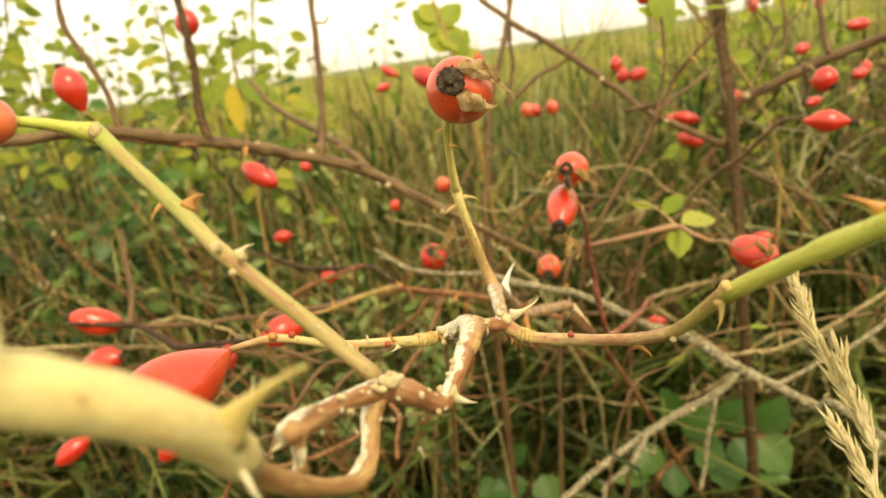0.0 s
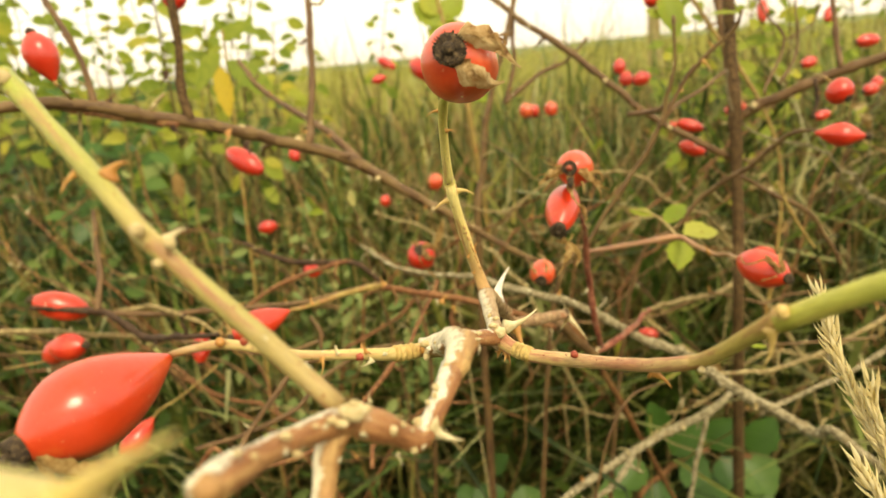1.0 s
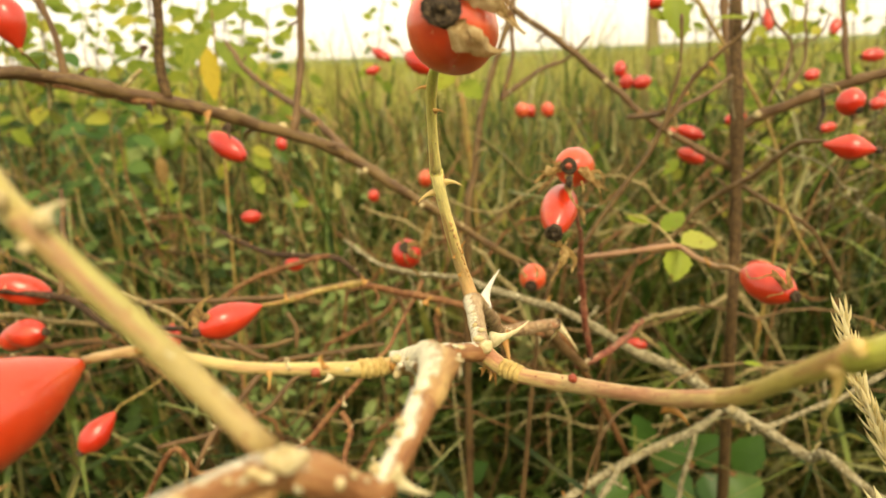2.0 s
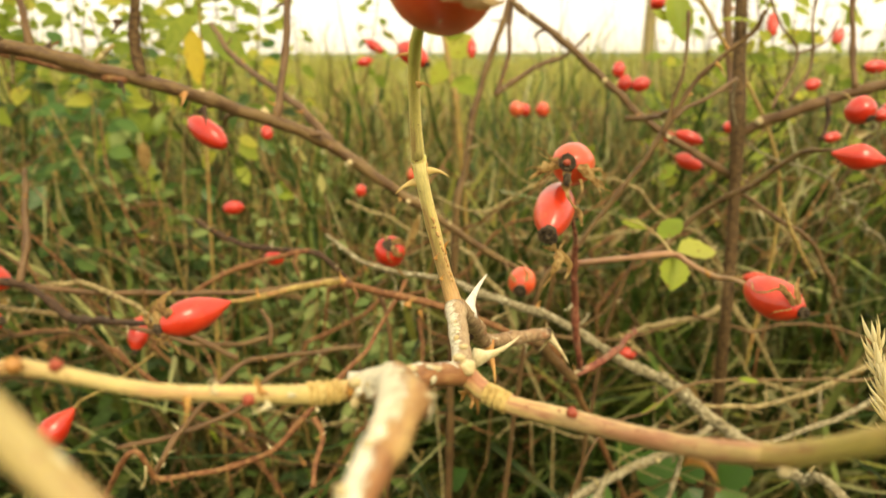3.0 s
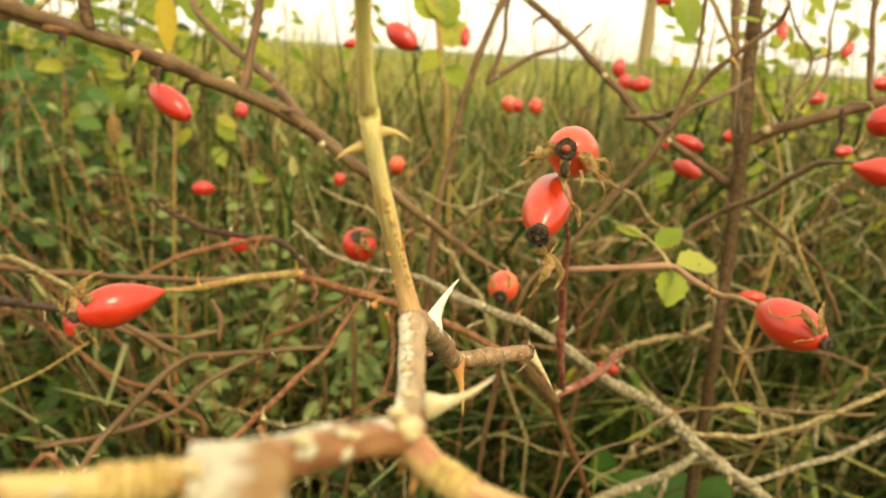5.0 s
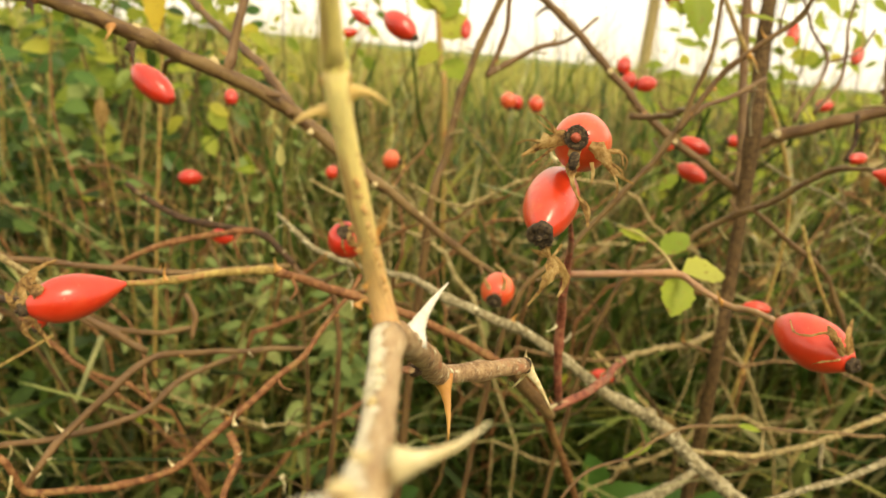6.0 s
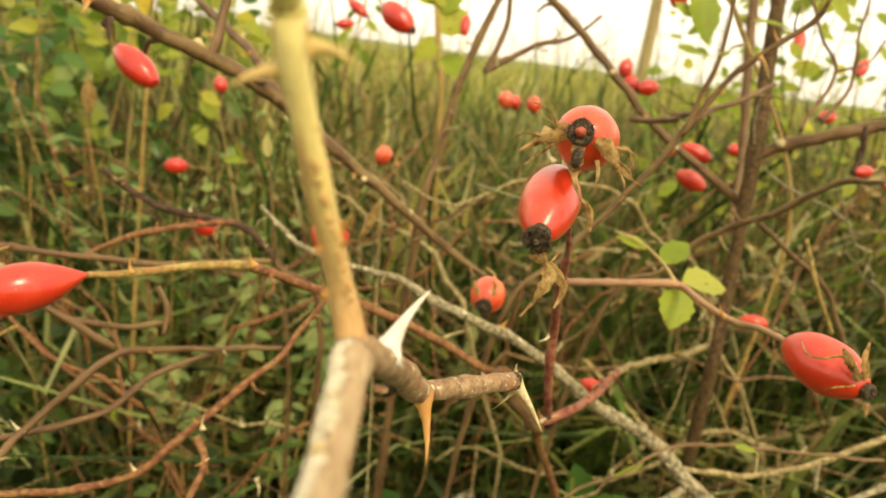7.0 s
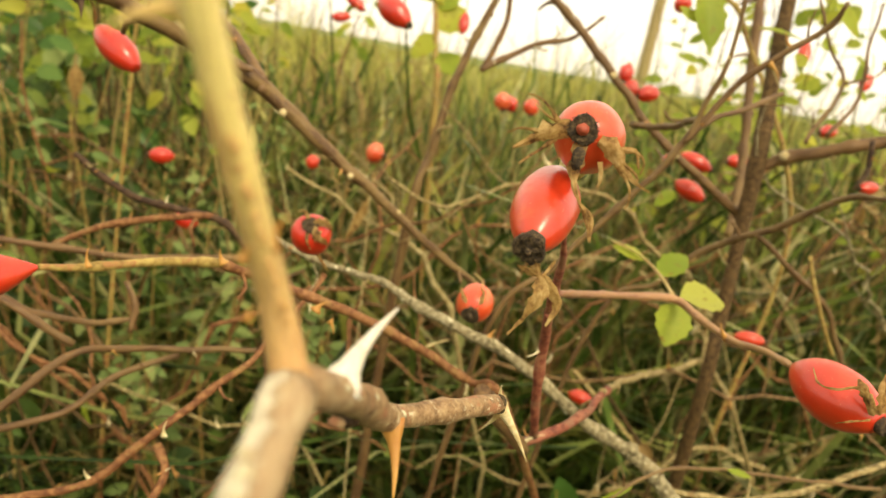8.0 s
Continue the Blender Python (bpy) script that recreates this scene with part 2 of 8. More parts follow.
MAT = {
    "old": lichened("lichened_red_bark", (0.2, 0.075, 0.03), (0.38, 0.175, 0.07), (0.52, 0.31, 0.13), (0.78, 0.74, 0.56), 0.62),
    "brown": bark("brown_briar_bark", (0.085, 0.045, 0.0172), (0.17, 0.095, 0.0374), (0.26, 0.16, 0.0663), (0.21, 0.135, 0.053), (0.46, 0.39, 0.211), 0.2, 0.42),
    "olive": bark("olive_shoot_bark", (0.2, 0.13, 0.0336), (0.36, 0.25, 0.0756), (0.46, 0.36, 0.109), (0.34, 0.16, 0.0588), (0.55, 0.5, 0.252), 0.12, 0.45),
    "green": young("green_shoot_bark", [(0.0, (0.44, 0.33, 0.14)), (0.35, (0.44, 0.35, 0.13)), (0.75, (0.41, 0.38, 0.11)), (1.0, (0.5, 0.44, 0.15))], (0.38, 0.2, 0.09), 0.55),
    "lime": young("lime_shoot_bark", [(0.0, (0.5, 0.5, 0.1)), (1.0, (0.56, 0.62, 0.12))], (0.58, 0.5, 0.13), 0.3),
    "fresh": young("fresh_green_shoot_bark", [(0.0, (0.46, 0.38, 0.13)), (0.3, (0.38, 0.37, 0.1)), (1.0, (0.38, 0.43, 0.09))], (0.42, 0.29, 0.11), 0.5),
    "straw_bark": young("straw_shoot_bark", [(0.0, (0.7, 0.56, 0.2)), (0.9, (0.83, 0.7, 0.28)), (1.0, (0.8, 0.68, 0.3))], (0.76, 0.56, 0.22), 0.35),
    "honey": bark("honey_shoot_bark", (0.4, 0.27, 0.084), (0.56, 0.4, 0.134), (0.66, 0.51, 0.202), (0.5, 0.29, 0.101), (0.7, 0.62, 0.336), 0.15, 0.42, 0.4),
    "stub": bark("stub_bark", (0.2, 0.115, 0.0546), (0.38, 0.24, 0.122), (0.5, 0.36, 0.193), (0.42, 0.19, 0.0966), (0.64, 0.56, 0.37), 0.4, 0.55, 0.45, 0.5),
    "twig": bark("briar_twig_bark", (0.14, 0.1, 0.04), (0.3, 0.23, 0.095), (0.46, 0.37, 0.17), (0.25, 0.165, 0.065), (0.6, 0.54, 0.32), 0.3, 0.55),
    "hay": bark("weathered_twig_bark", (0.17, 0.13, 0.052), (0.35, 0.28, 0.12), (0.52, 0.44, 0.215), (0.29, 0.2, 0.075), (0.64, 0.58, 0.36), 0.28, 0.6),
    "crust": lichened("cream_lichen_bark", (0.26, 0.11, 0.04), (0.45, 0.25, 0.095), (0.6, 0.4, 0.16), (0.82, 0.76, 0.54), 0.4),
    "gold": young("golden_shoot_bark", [(0.0, (0.85, 0.73, 0.27)), (0.3, (0.82, 0.7, 0.24)), (0.7, (0.64, 0.59, 0.16)), (1.0, (0.48, 0.52, 0.11))], (0.6, 0.41, 0.16), 0.35),
    "rosy": lichened("rosy_grey_bark", (0.3, 0.18, 0.09), (0.46, 0.32, 0.17), (0.58, 0.45, 0.26), (0.78, 0.72, 0.52), 0.06, 0.5),
    "shoot": young("yellowing_shoot_bark", [(0.0, (0.6, 0.39, 0.14)), (0.12, (0.64, 0.49, 0.19)), (0.55, (0.66, 0.55, 0.22)), (0.85, (0.58, 0.42, 0.17)), (1.0, (0.52, 0.28, 0.13))], (0.56, 0.34, 0.15), 0.55),
    "white_lichen": husk("white_crust_lichen", [(0.3, (0.4, 0.34, 0.185)), (0.5, (0.6, 0.55, 0.344)), (0.7, (0.84, 0.81, 0.588))], 900, 0.9),
    "tawny": young("tawny_shoot_bark", [(0.0, (0.52, 0.3, 0.13)), (0.35, (0.66, 0.46, 0.19)), (0.62, (0.82, 0.67, 0.25)), (1.0, (0.86, 0.75, 0.3))], (0.58, 0.34, 0.14), 0.45, (0.4, 0.14, 0.07)),
    "mossy": young("olive_flushed_shoot_bark", [(0.0, (0.5, 0.33, 0.13)), (0.5, (0.5, 0.4, 0.12)), (1.0, (0.5, 0.44, 0.11))], (0.42, 0.22, 0.09), 0.55),
    "blush": young("blushed_shoot_bark", [(0.0, (0.64, 0.42, 0.13)), (0.08, (0.68, 0.5, 0.2)), (0.5, (0.62, 0.44, 0.21)), (1.0, (0.5, 0.36, 0.14))], (0.45, 0.21, 0.11), 0.68, (0.26, 0.06, 0.03)),
    "wine": bark("wine_red_cane_bark", (0.13, 0.035, 0.022), (0.27, 0.085, 0.05), (0.38, 0.17, 0.095), (0.25, 0.12, 0.07), (0.45, 0.34, 0.25), 0.1, 0.5),
    "tan": young("red_brown_shoot_bark", [(0.0, (0.3, 0.16, 0.085)), (0.5, (0.4, 0.22, 0.11)), (1.0, (0.46, 0.28, 0.13))], (0.26, 0.12, 0.07), 0.5, (0.5, 0.38, 0.2)),
    "cane": young("smooth_brown_cane_bark", [(0.0, (0.21, 0.122, 0.05)), (0.5, (0.17, 0.095, 0.038)), (1.0, (0.21, 0.135, 0.05))], (0.11, 0.058, 0.024), 0.65, (0.42, 0.33, 0.17), 0.5),
    "grey": bark("grey_lichened_bark", (0.1, 0.08, 0.04), (0.26, 0.22, 0.12), (0.43, 0.38, 0.23), (0.24, 0.19, 0.095), (0.66, 0.61, 0.43), 0.34, 0.75),
    "dark": bark("dark_twig_bark", (0.025, 0.014, 0.007), (0.06, 0.033, 0.016), (0.12, 0.068, 0.034), (0.09, 0.05, 0.025), (0.3, 0.25, 0.2), 0.1, 0.6),
    "red": bark("red_twig_bark", (0.12, 0.045, 0.0172), (0.22, 0.092, 0.0359), (0.32, 0.165, 0.0663), (0.27, 0.15, 0.0546), (0.5, 0.4, 0.234), 0.15, 0.55),
    "trunk": bark("cane_bark", (0.04, 0.022, 0.00756), (0.09, 0.052, 0.0185), (0.16, 0.095, 0.0361), (0.09, 0.055, 0.0185), (0.36, 0.3, 0.185), 0.15, 0.75),
    "pale_thorn": husk("pale_thorn_wood", [(0.3, (0.5, 0.4, 0.185)), (0.55, (0.68, 0.6, 0.353)), (0.75, (0.8, 0.75, 0.504))], 250, 0.5),
    "white_thorn": husk("bleached_thorn_wood", [(0.3, (0.6, 0.55, 0.42)), (0.55, (0.76, 0.72, 0.6)), (0.75, (0.85, 0.82, 0.72))], 400, 0.6),
    "amber_thorn": husk("amber_thorn_wood", [(0.3, (0.4, 0.16, 0.04)), (0.7, (0.56, 0.32, 0.08))], 120, 0.45),
    "straw_thorn": husk("straw_thorn_wood", [(0.3, (0.5, 0.32, 0.08)), (0.7, (0.68, 0.52, 0.2))], 150, 0.45),
    "hip": skin("rose_hip_skin", (0.47, 0.014, 0.006), (0.58, 0.027, 0.009), (0.7, 0.08, 0.022), 0.42),
    "hip_warm": skin("orange_red_rose_hip_skin", (0.5, 0.016, 0.007), (0.6, 0.031, 0.011), (0.76, 0.14, 0.03), 0.4),
    "hip_dull": skin("dull_rose_hip_skin", (0.54, 0.032, 0.01), (0.67, 0.085, 0.024), (0.78, 0.28, 0.1), 0.45),
    "calyx": husk("blackened_calyx", [(0.3, (0.012, 0.008, 0.004)), (0.5, (0.048, 0.031, 0.014)), (0.7, (0.2, 0.135, 0.06))], 1500, 0.85),
    "sepal": husk("withered_sepal", [(0.36, (0.12, 0.055, 0.018)), (0.5, (0.38, 0.23, 0.07)), (0.68, (0.58, 0.43, 0.18))], 380, 0.7, 0.35),
    "pale_sepal": husk("papery_sepal", [(0.36, (0.16, 0.075, 0.022)), (0.46, (0.46, 0.31, 0.12)), (0.62, (0.68, 0.56, 0.3))], 260, 0.65, 0.35),
    "scar": husk("cork_scar", [(0.3, (0.36, 0.26, 0.11)), (0.5, (0.56, 0.45, 0.22)), (0.75, (0.76, 0.68, 0.44))], 500, 0.8),
    "bud": husk("red_bud_scale", [(0.3, (0.26, 0.04, 0.02)), (0.7, (0.48, 0.1, 0.04))], 600, 0.5),
    "leaf": foliage("rose_leaf", [(0.1, (0.2, 0.28, 0.025)), (0.5, (0.32, 0.4, 0.045)), (0.9, (0.5, 0.46, 0.06))], 0.5, 0.4, 40, (0.24, 0.14, 0.03)),
    "spotted_leaf": foliage("spotted_yellowing_rose_leaf", [(0.1, (0.34, 0.4, 0.06)), (0.5, (0.45, 0.47, 0.09)), (0.9, (0.54, 0.49, 0.12))], 0.5, 0.4, 60, (0.26, 0.14, 0.03)),
    "bramble": foliage("bramble_leaf", [(0.1, (0.035, 0.095, 0.016)), (0.6, (0.065, 0.15, 0.026)), (0.95, (0.12, 0.21, 0.038))], 0.4, 0.3, 30),
    "weed": foliage("weed_leaf", [(0.05, (0.014, 0.034, 0.006)), (0.5, (0.04, 0.08, 0.014)), (0.8, (0.11, 0.19, 0.034)), (0.97, (0.24, 0.32, 0.075))], 0.55, 0.35, 20),
    "pale_weed": foliage("pale_weed_leaf", [(0.1, (0.12, 0.2, 0.05)), (0.6, (0.22, 0.3, 0.09)), (0.95, (0.34, 0.38, 0.13))], 0.6, 0.35, 40),
    "yellow_leaf": foliage("yellowed_leaf", [(0.1, (0.5, 0.38, 0.04)), (0.6, (0.66, 0.52, 0.06)), (0.95, (0.6, 0.4, 0.06))], 0.5, 0.45, 40, (0.35, 0.2, 0.04)),
    "pale_leaf": foliage("pale_yellow_leaf", [(0.1, (0.45, 0.42, 0.14)), (0.9, (0.58, 0.54, 0.22))], 0.5, 0.4, 60),
    "hedge": foliage("hedge_leaf", [(0.05, (0.12, 0.19, 0.025)), (0.4, (0.26, 0.36, 0.05)), (0.75, (0.45, 0.49, 0.075)), (0.97, (0.64, 0.56, 0.09))], 0.55, 0.58, 20),
    # near-black low stops put the dark gaps between blades into the colour
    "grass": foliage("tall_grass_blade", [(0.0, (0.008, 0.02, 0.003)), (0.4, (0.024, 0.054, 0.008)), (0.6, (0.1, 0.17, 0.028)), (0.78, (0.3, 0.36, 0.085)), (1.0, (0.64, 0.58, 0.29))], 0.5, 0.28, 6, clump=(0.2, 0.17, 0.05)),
    "olive_grass": foliage("olive_grass_blade", [(0.0, (0.04, 0.04, 0.008)), (0.4, (0.11, 0.1, 0.02)), (0.75, (0.24, 0.19, 0.05)), (1.0, (0.45, 0.35, 0.14))], 0.55, 0.25, 6, clump=(0.12, 0.14, 0.025)),
    "straw": foliage("dead_grass_stalk", [(0.0, (0.1, 0.055, 0.018)), (0.45, (0.28, 0.18, 0.06)), (1.0, (0.56, 0.42, 0.18))], 0.65, 0.25, 8),
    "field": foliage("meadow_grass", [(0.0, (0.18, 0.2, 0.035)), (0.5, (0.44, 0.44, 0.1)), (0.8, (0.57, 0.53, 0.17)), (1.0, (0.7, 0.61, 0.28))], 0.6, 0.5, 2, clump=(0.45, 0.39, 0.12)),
    # darker copy of the grass: shade of the gaps is put into its colour
    "gap_shade_grass": foliage("shade_toned_grass_blade", [(0.0, (0.01, 0.02, 0.004)), (0.5, (0.04, 0.065, 0.011)), (0.85, (0.15, 0.18, 0.03)), (1.0, (0.36, 0.32, 0.1))], 0.55, 0.2, 6, clump=(0.16, 0.13, 0.04)),
    "ear": foliage("ripe_grass_ear", [(0.0, (0.76, 0.66, 0.36)), (0.5, (0.86, 0.79, 0.5)), (1.0, (0.9, 0.85, 0.62))], 0.6, 0.6, 60),
}


def soil(name):
    m, t, n, l, p = nodes_of(name)
    co = n.new("ShaderNodeTexCoord").outputs["Object"]
    near = ramp(t, noise_node(t, co, 30, 6), [(0.3, (0.03, 0.028, 0.012)), (0.6, (0.07, 0.07, 0.025)), (0.8, (0.14, 0.11, 0.05))])
    far = ramp(t, noise_node(t, co, 0.5, 8), [(0.3, (0.1, 0.14, 0.02)), (0.7, (0.2, 0.23, 0.05))])
    l.new(blend(t, step(t, noise_node(t, co, 0.12, 5), 0.3, 0.5), near, far), p.inputs["Base Color"])
    p.inputs["Roughness"].default_value = 0.95
    relief(t, noise_node(t, co, 60, 6), p, 0.8, 0.02)
    return m


MAT["soil"] = soil("meadow_soil")

# ---- builders ----
rng = random.Random(7)


def mesh_of(name, verts, faces, material, smooth=True):
    me = bpy.data.meshes.new(name)
    me.from_pydata(verts, [], faces)
    me.materials.append(MAT[material])
    if smooth:
        me.polygons.foreach_set("use_smooth", [True] * len(me.polygons))
    me.update()
    return me


def part(name, geo, material, parent, label="", smooth=True):
    """One mesh object under a thing or a part. geo: (verts, faces) in world metres."""
    root = parent
    at = Vector((0, 0, 0))
    while root is not None:
        at += root.location
        root = root.parent
    ob = new(name, mesh_of(name, [Vector(v) - at for v in geo[0]], geo[1], material, smooth))
    ob.parent = parent
    return tagged(ob, label)


def thing(name, at, label, category, group="", kind=""):
    ob = new(name)
    ob.empty_display_size = 0.01
    ob.location = at
    return tagged(ob, label, category, group, kind)


def smooth_line(pts, step_len=0.0025, most=14):
    """Catmull-Rom through points (x, y, z, r)."""
    p = np.array(pts, float)
    p = np.vstack([2 * p[0] - p[1], p, 2 * p[-1] - p[-2]])
    p[0, 3], p[-1, 3] = p[1, 3], p[-2, 3]
    out = []
    for i in range(1, len(p) - 2):
        a, b, c, d = p[i - 1 : i + 3]
        n = int(min(most, max(2, np.linalg.norm(c[:3] - b[:3]) / step_len)))
        for k in range(n):
            s = k / n
            out.append(0.5 * (2 * b + (c - a) * s + (2 * a - 5 * b + 4 * c - d) * s**2 + (3 * b - a - 3 * c + d) * s**3))
    out.append(p[-2])
    return np.array(out)


def kinked_line(pts):
    """Straight runs between nodes, each node a little swollen."""
    out = []
    for p, q in zip(pts[:-1], pts[1:]):
        p, q = np.array(p, float), np.array(q, float)
        for s, k in ((0.0, 1.22), (0.2, 0.96), (0.8, 0.96)):
            m = p + (q - p) * s
            m[3] *= k
            out.append(m)
    return np.array(out + [np.array(pts[-1], float)])


def tube(pts, sides=9, lumps=0.1, nodes=0.0, seed=0, kinked=False, crook=0.0):
    """A tapering, slightly lumpy stem through (x, y, z, radius in mm); nodes: metres between swellings."""
    line = kinked_line(pts) if kinked else smooth_line(pts)
    c, r = line[:, :3], np.maximum(line[:, 3], 0.15) / 1000
    if crook:
        c = c + crook * np.array([(noise.noise(Vector(q) * 70), noise.noise(Vector(q) * 70 + Vector((9, 0, 0))), noise.noise(Vector(q) * 70 + Vector((0, 9, 0)))) for q in c])
    t = np.gradient(c, axis=0)
    t /= np.linalg.norm(t, axis=1)[:, None] + 1e-12
    u = np.cross(t[0], (0.3, 0.2, 0.93))
    verts, faces, along = [], [], 0.0
    for i in range(len(c)):
        if i:
            along += np.linalg.norm(c[i] - c[i - 1])
        u = u - t[i] * (u @ t[i])
        u /= np.linalg.norm(u)
        v = np.cross(t[i], u)
        swell = 1 + (0.28 * math.exp(-((((along + seed * 0.013) % nodes) - nodes / 2) / 0.0022) ** 2) if nodes else 0)
        for k in range(sides):
            a = 2 * math.pi * k / sides
            w3 = math.cos(a) * u + math.sin(a) * v
            q = c[i] + w3 * r[i]
            lump = 1 + lumps * noise.noise(Vector(q) * 260 + Vector((seed, 0, 0))) + lumps * noise.noise(Vector(q) * 90)
            verts.append(tuple(c[i] + w3 * r[i] * swell * lump))
        if i:
            o = (i - 1) * sides
            faces += [(o + k, o + (k + 1) % sides, o + sides + (k + 1) % sides, o + sides + k) for k in range(sides)]
    faces += [tuple(range(sides))[::-1], tuple(range(len(verts) - sides, len(verts)))]
    return verts, faces


def lichen(owner, geo, sides, count, size, seed):
    """Small flat crusts of white lichen stuck on a stem's skin, mostly on its upper side. size in mm."""
    rnd, verts = random.Random(seed), geo[0]
    rings = len(verts) // sides
    for _ in range(count):
        i, k = rnd.randrange(2, rings - 2), rnd.randrange(sides)
        q = Vector(verts[i * sides + k])
        c = sum((Vector(verts[i * sides + j]) for j in range(sides)), Vector()) / sides
        up = (q - c).normalized()
        if up.z < rnd.uniform(-1.0, 0.5):
            continue
        way = (Vector(verts[(i + 1) * sides + k]) - q).normalized()
        side = up.cross(way).normalized()
        r = size * rnd.uniform(0.35, 1.0) ** 1.5 / 1000
        lon, wid, high = rnd.uniform(0.8, 1.9), min(rnd.uniform(0.6, 1.1), 0.8 * (q - c).length / r), rnd.uniform(0.12, 0.3)
        bm = bmesh.new()
        bmesh.ops.create_icosphere(bm, subdivisions=2, radius=1)
        out = []
        for p in bm.verts:
            w3 = 1 + 0.75 * noise.noise(p.co * 1.6 + q * 900)
            flat = p.co.x * lon * w3, p.co.y * wid * w3
            bow = (flat[1] * r) ** 2 / (2 * max((q - c).length, 0.0005))
            out.append(tuple(q + way * flat[0] * r + side * flat[1] * r + up * (p.co.z * high * r - bow)))
        faces = [tuple(x.index for x in f.verts) for f in bm.faces]
        bm.free()
        part("lichen_patch", (out, faces), "white_lichen", owner)


def run_along(ob, verts, sides):
    """Store on a stem how far along it each vertex lies, and a grain that follows its fibres."""
    rings = len(verts) // sides
    ring = np.array(verts[: rings * sides]).reshape(rings, sides, 3)
    mid = ring.mean(axis=1)
    far = np.concatenate([[0], np.cumsum(np.linalg.norm(np.diff(mid, axis=0), axis=1))])
    a = np.linspace(0, 2 * np.pi, sides, endpoint=False)
    grain = np.stack([np.tile(np.cos(a), rings), np.tile(np.sin(a), rings), np.repeat(far * 110, sides)], -1)
    ob.data.attributes.new("run", "FLOAT", "POINT").data.foreach_set("value", np.repeat(far / far[-1], sides).astype(np.float32))
    ob.data.attributes.new("grain", "FLOAT_VECTOR", "POINT").data.foreach_set("vector", grain.astype(np.float32).ravel())


WILD = ("cane", "red", "twig", "grey", "dark", "wine")


def spurs(ob, verts, sides, material):
    """Buds, short dead spurs and prickles set along a wild twig, on its stretches above the grass."""
    rnd = random.Random(len(verts) + int(1e5 * abs(verts[0][0])))
    ring = np.array(verts).reshape(-1, sides, 3)
    mid = ring.mean(axis=1)
    i, i_last = 3, len(mid) - 3
    while i < i_last:
        c, k = Vector(mid[i]), rnd.randrange(sides)
        q = Vector(ring[i][k])
        r = (q - c).length
        out = (q - c).normalized()
        way = Vector(mid[i + 1]) - Vector(mid[i - 1])
        if c.z > 0.5 and c.y > 0.2 and way.length > 1e-6:
            way.normalize()
            pick = rnd.random()
            if pick < 0.45:
                knob(ob, q - out * r * 0.25, 1000 * r * rnd.uniform(0.45, 0.75), "scar" if rnd.random() < 0.25 else material, "bud", (1, 1, 1))
            elif pick < 0.75:
                d = (out + way * rnd.uniform(-0.2, 0.9)).normalized()
                n = rnd.uniform(0.004, 0.013)
                bend = Vector((rnd.uniform(-1, 1), rnd.uniform(-1, 1), rnd.uniform(-1, 1))) * 0.25 * n
                a = 1000 * r * rnd.uniform(0.35, 0.55)
                part("spur", tube([(*(c + out * r * 0.6), a), (*(q + d * n * 0.5 + bend), a * 0.8), (*(q + d * n), a * 0.6)], 6, 0.15), "hay" if rnd.random() < 0.4 else material, ob)
            else:
                thorn(ob, q - out * r * 0.2, q + (out + way * 0.3) * rnd.uniform(0.0025, 0.0045), 1000 * r * 0.45, rnd.choice(("pale_thorn", "amber_thorn", "amber_thorn")))
        i += rnd.randint(4, 11)


def stem(owner, pts, material="brown", name="stem", label="", sides=9, lumps=0.1, nodes=0.03, crust=0, crust_size=1.0):
    wild = material in WILD and len(pts) > 2
    geo = tube(pts, sides, lumps, nodes, len(owner.children), False, 0.001 if wild else 0.0)
    ob = part(name, geo, material, owner, label)
    run_along(ob, geo[0], sides)
    if wild:
        spurs(ob, geo[0], sides, material)
    if crust:
        lichen(ob, geo, sides, crust, crust_size, len(owner.children))
    return ob


def collar(owner, a, b, r, count, material):
    """Ridges round a shoot at its foot, from a to b; r in mm."""
    a, b = Vector(a), Vector(b)
    for k in range(count):
        c = a.lerp(b, (k + 0.5) / count)
        w = (b - a) / count * 0.5
        stem(owner, [(*(c - w), r * 0.9), (*(c - w * 0.4), r * 1.06), (*(c + w * 0.4), r * 1.03), (*(c + w), r * 0.9)], material, "bark_ridge", "", 12, 0.12, 0)


def thorn(owner, base, tip, r, material="pale_thorn", hook=0.25):
    """A prickle: broad flattened foot, hooked point. r: half the foot's width in mm."""
    b, e = Vector(base), Vector(tip)
    d = e - b
    bend = d.cross(Vector((0.2, 1, 0.1))).normalized() * d.length * hook
    pts = []
    for s, k in ((-0.12, 1.25), (0.0, 1.0), (0.15, 0.62), (0.35, 0.4), (0.6, 0.25), (0.85, 0.12), (1.0, 0.03)):
        q = b + d * s + bend * (s * (1 - s)) * 1.6
        pts.append((*q, max(r * k, 0.06)))
    line = np.array(pts)
    c, t = line[:, :3], np.gradient(line[:, :3], axis=0)
    verts, faces, n = [], [], 8
    for i in range(len(c)):
        ti = Vector(t[i]).normalized()
        u = ti.cross(Vector((0.2, 1, 0.1))).normalized()
        v = ti.cross(u)
        for k in range(n):
            a = 2 * math.pi * k / n
            verts.append(tuple(Vector(c[i]) + (u * math.cos(a) * 1.15 + v * math.sin(a) * 0.7) * line[i, 3] / 1000))
        if i:
            o = (i - 1) * n
            faces += [(o + k, o + (k + 1) % n, o + n + (k + 1) % n, o + n + k) for k in range(n)]
    faces += [tuple(range(n))[::-1], tuple(range(len(verts) - n, len(verts)))]
    return part("thorn", (verts, faces), material, owner)


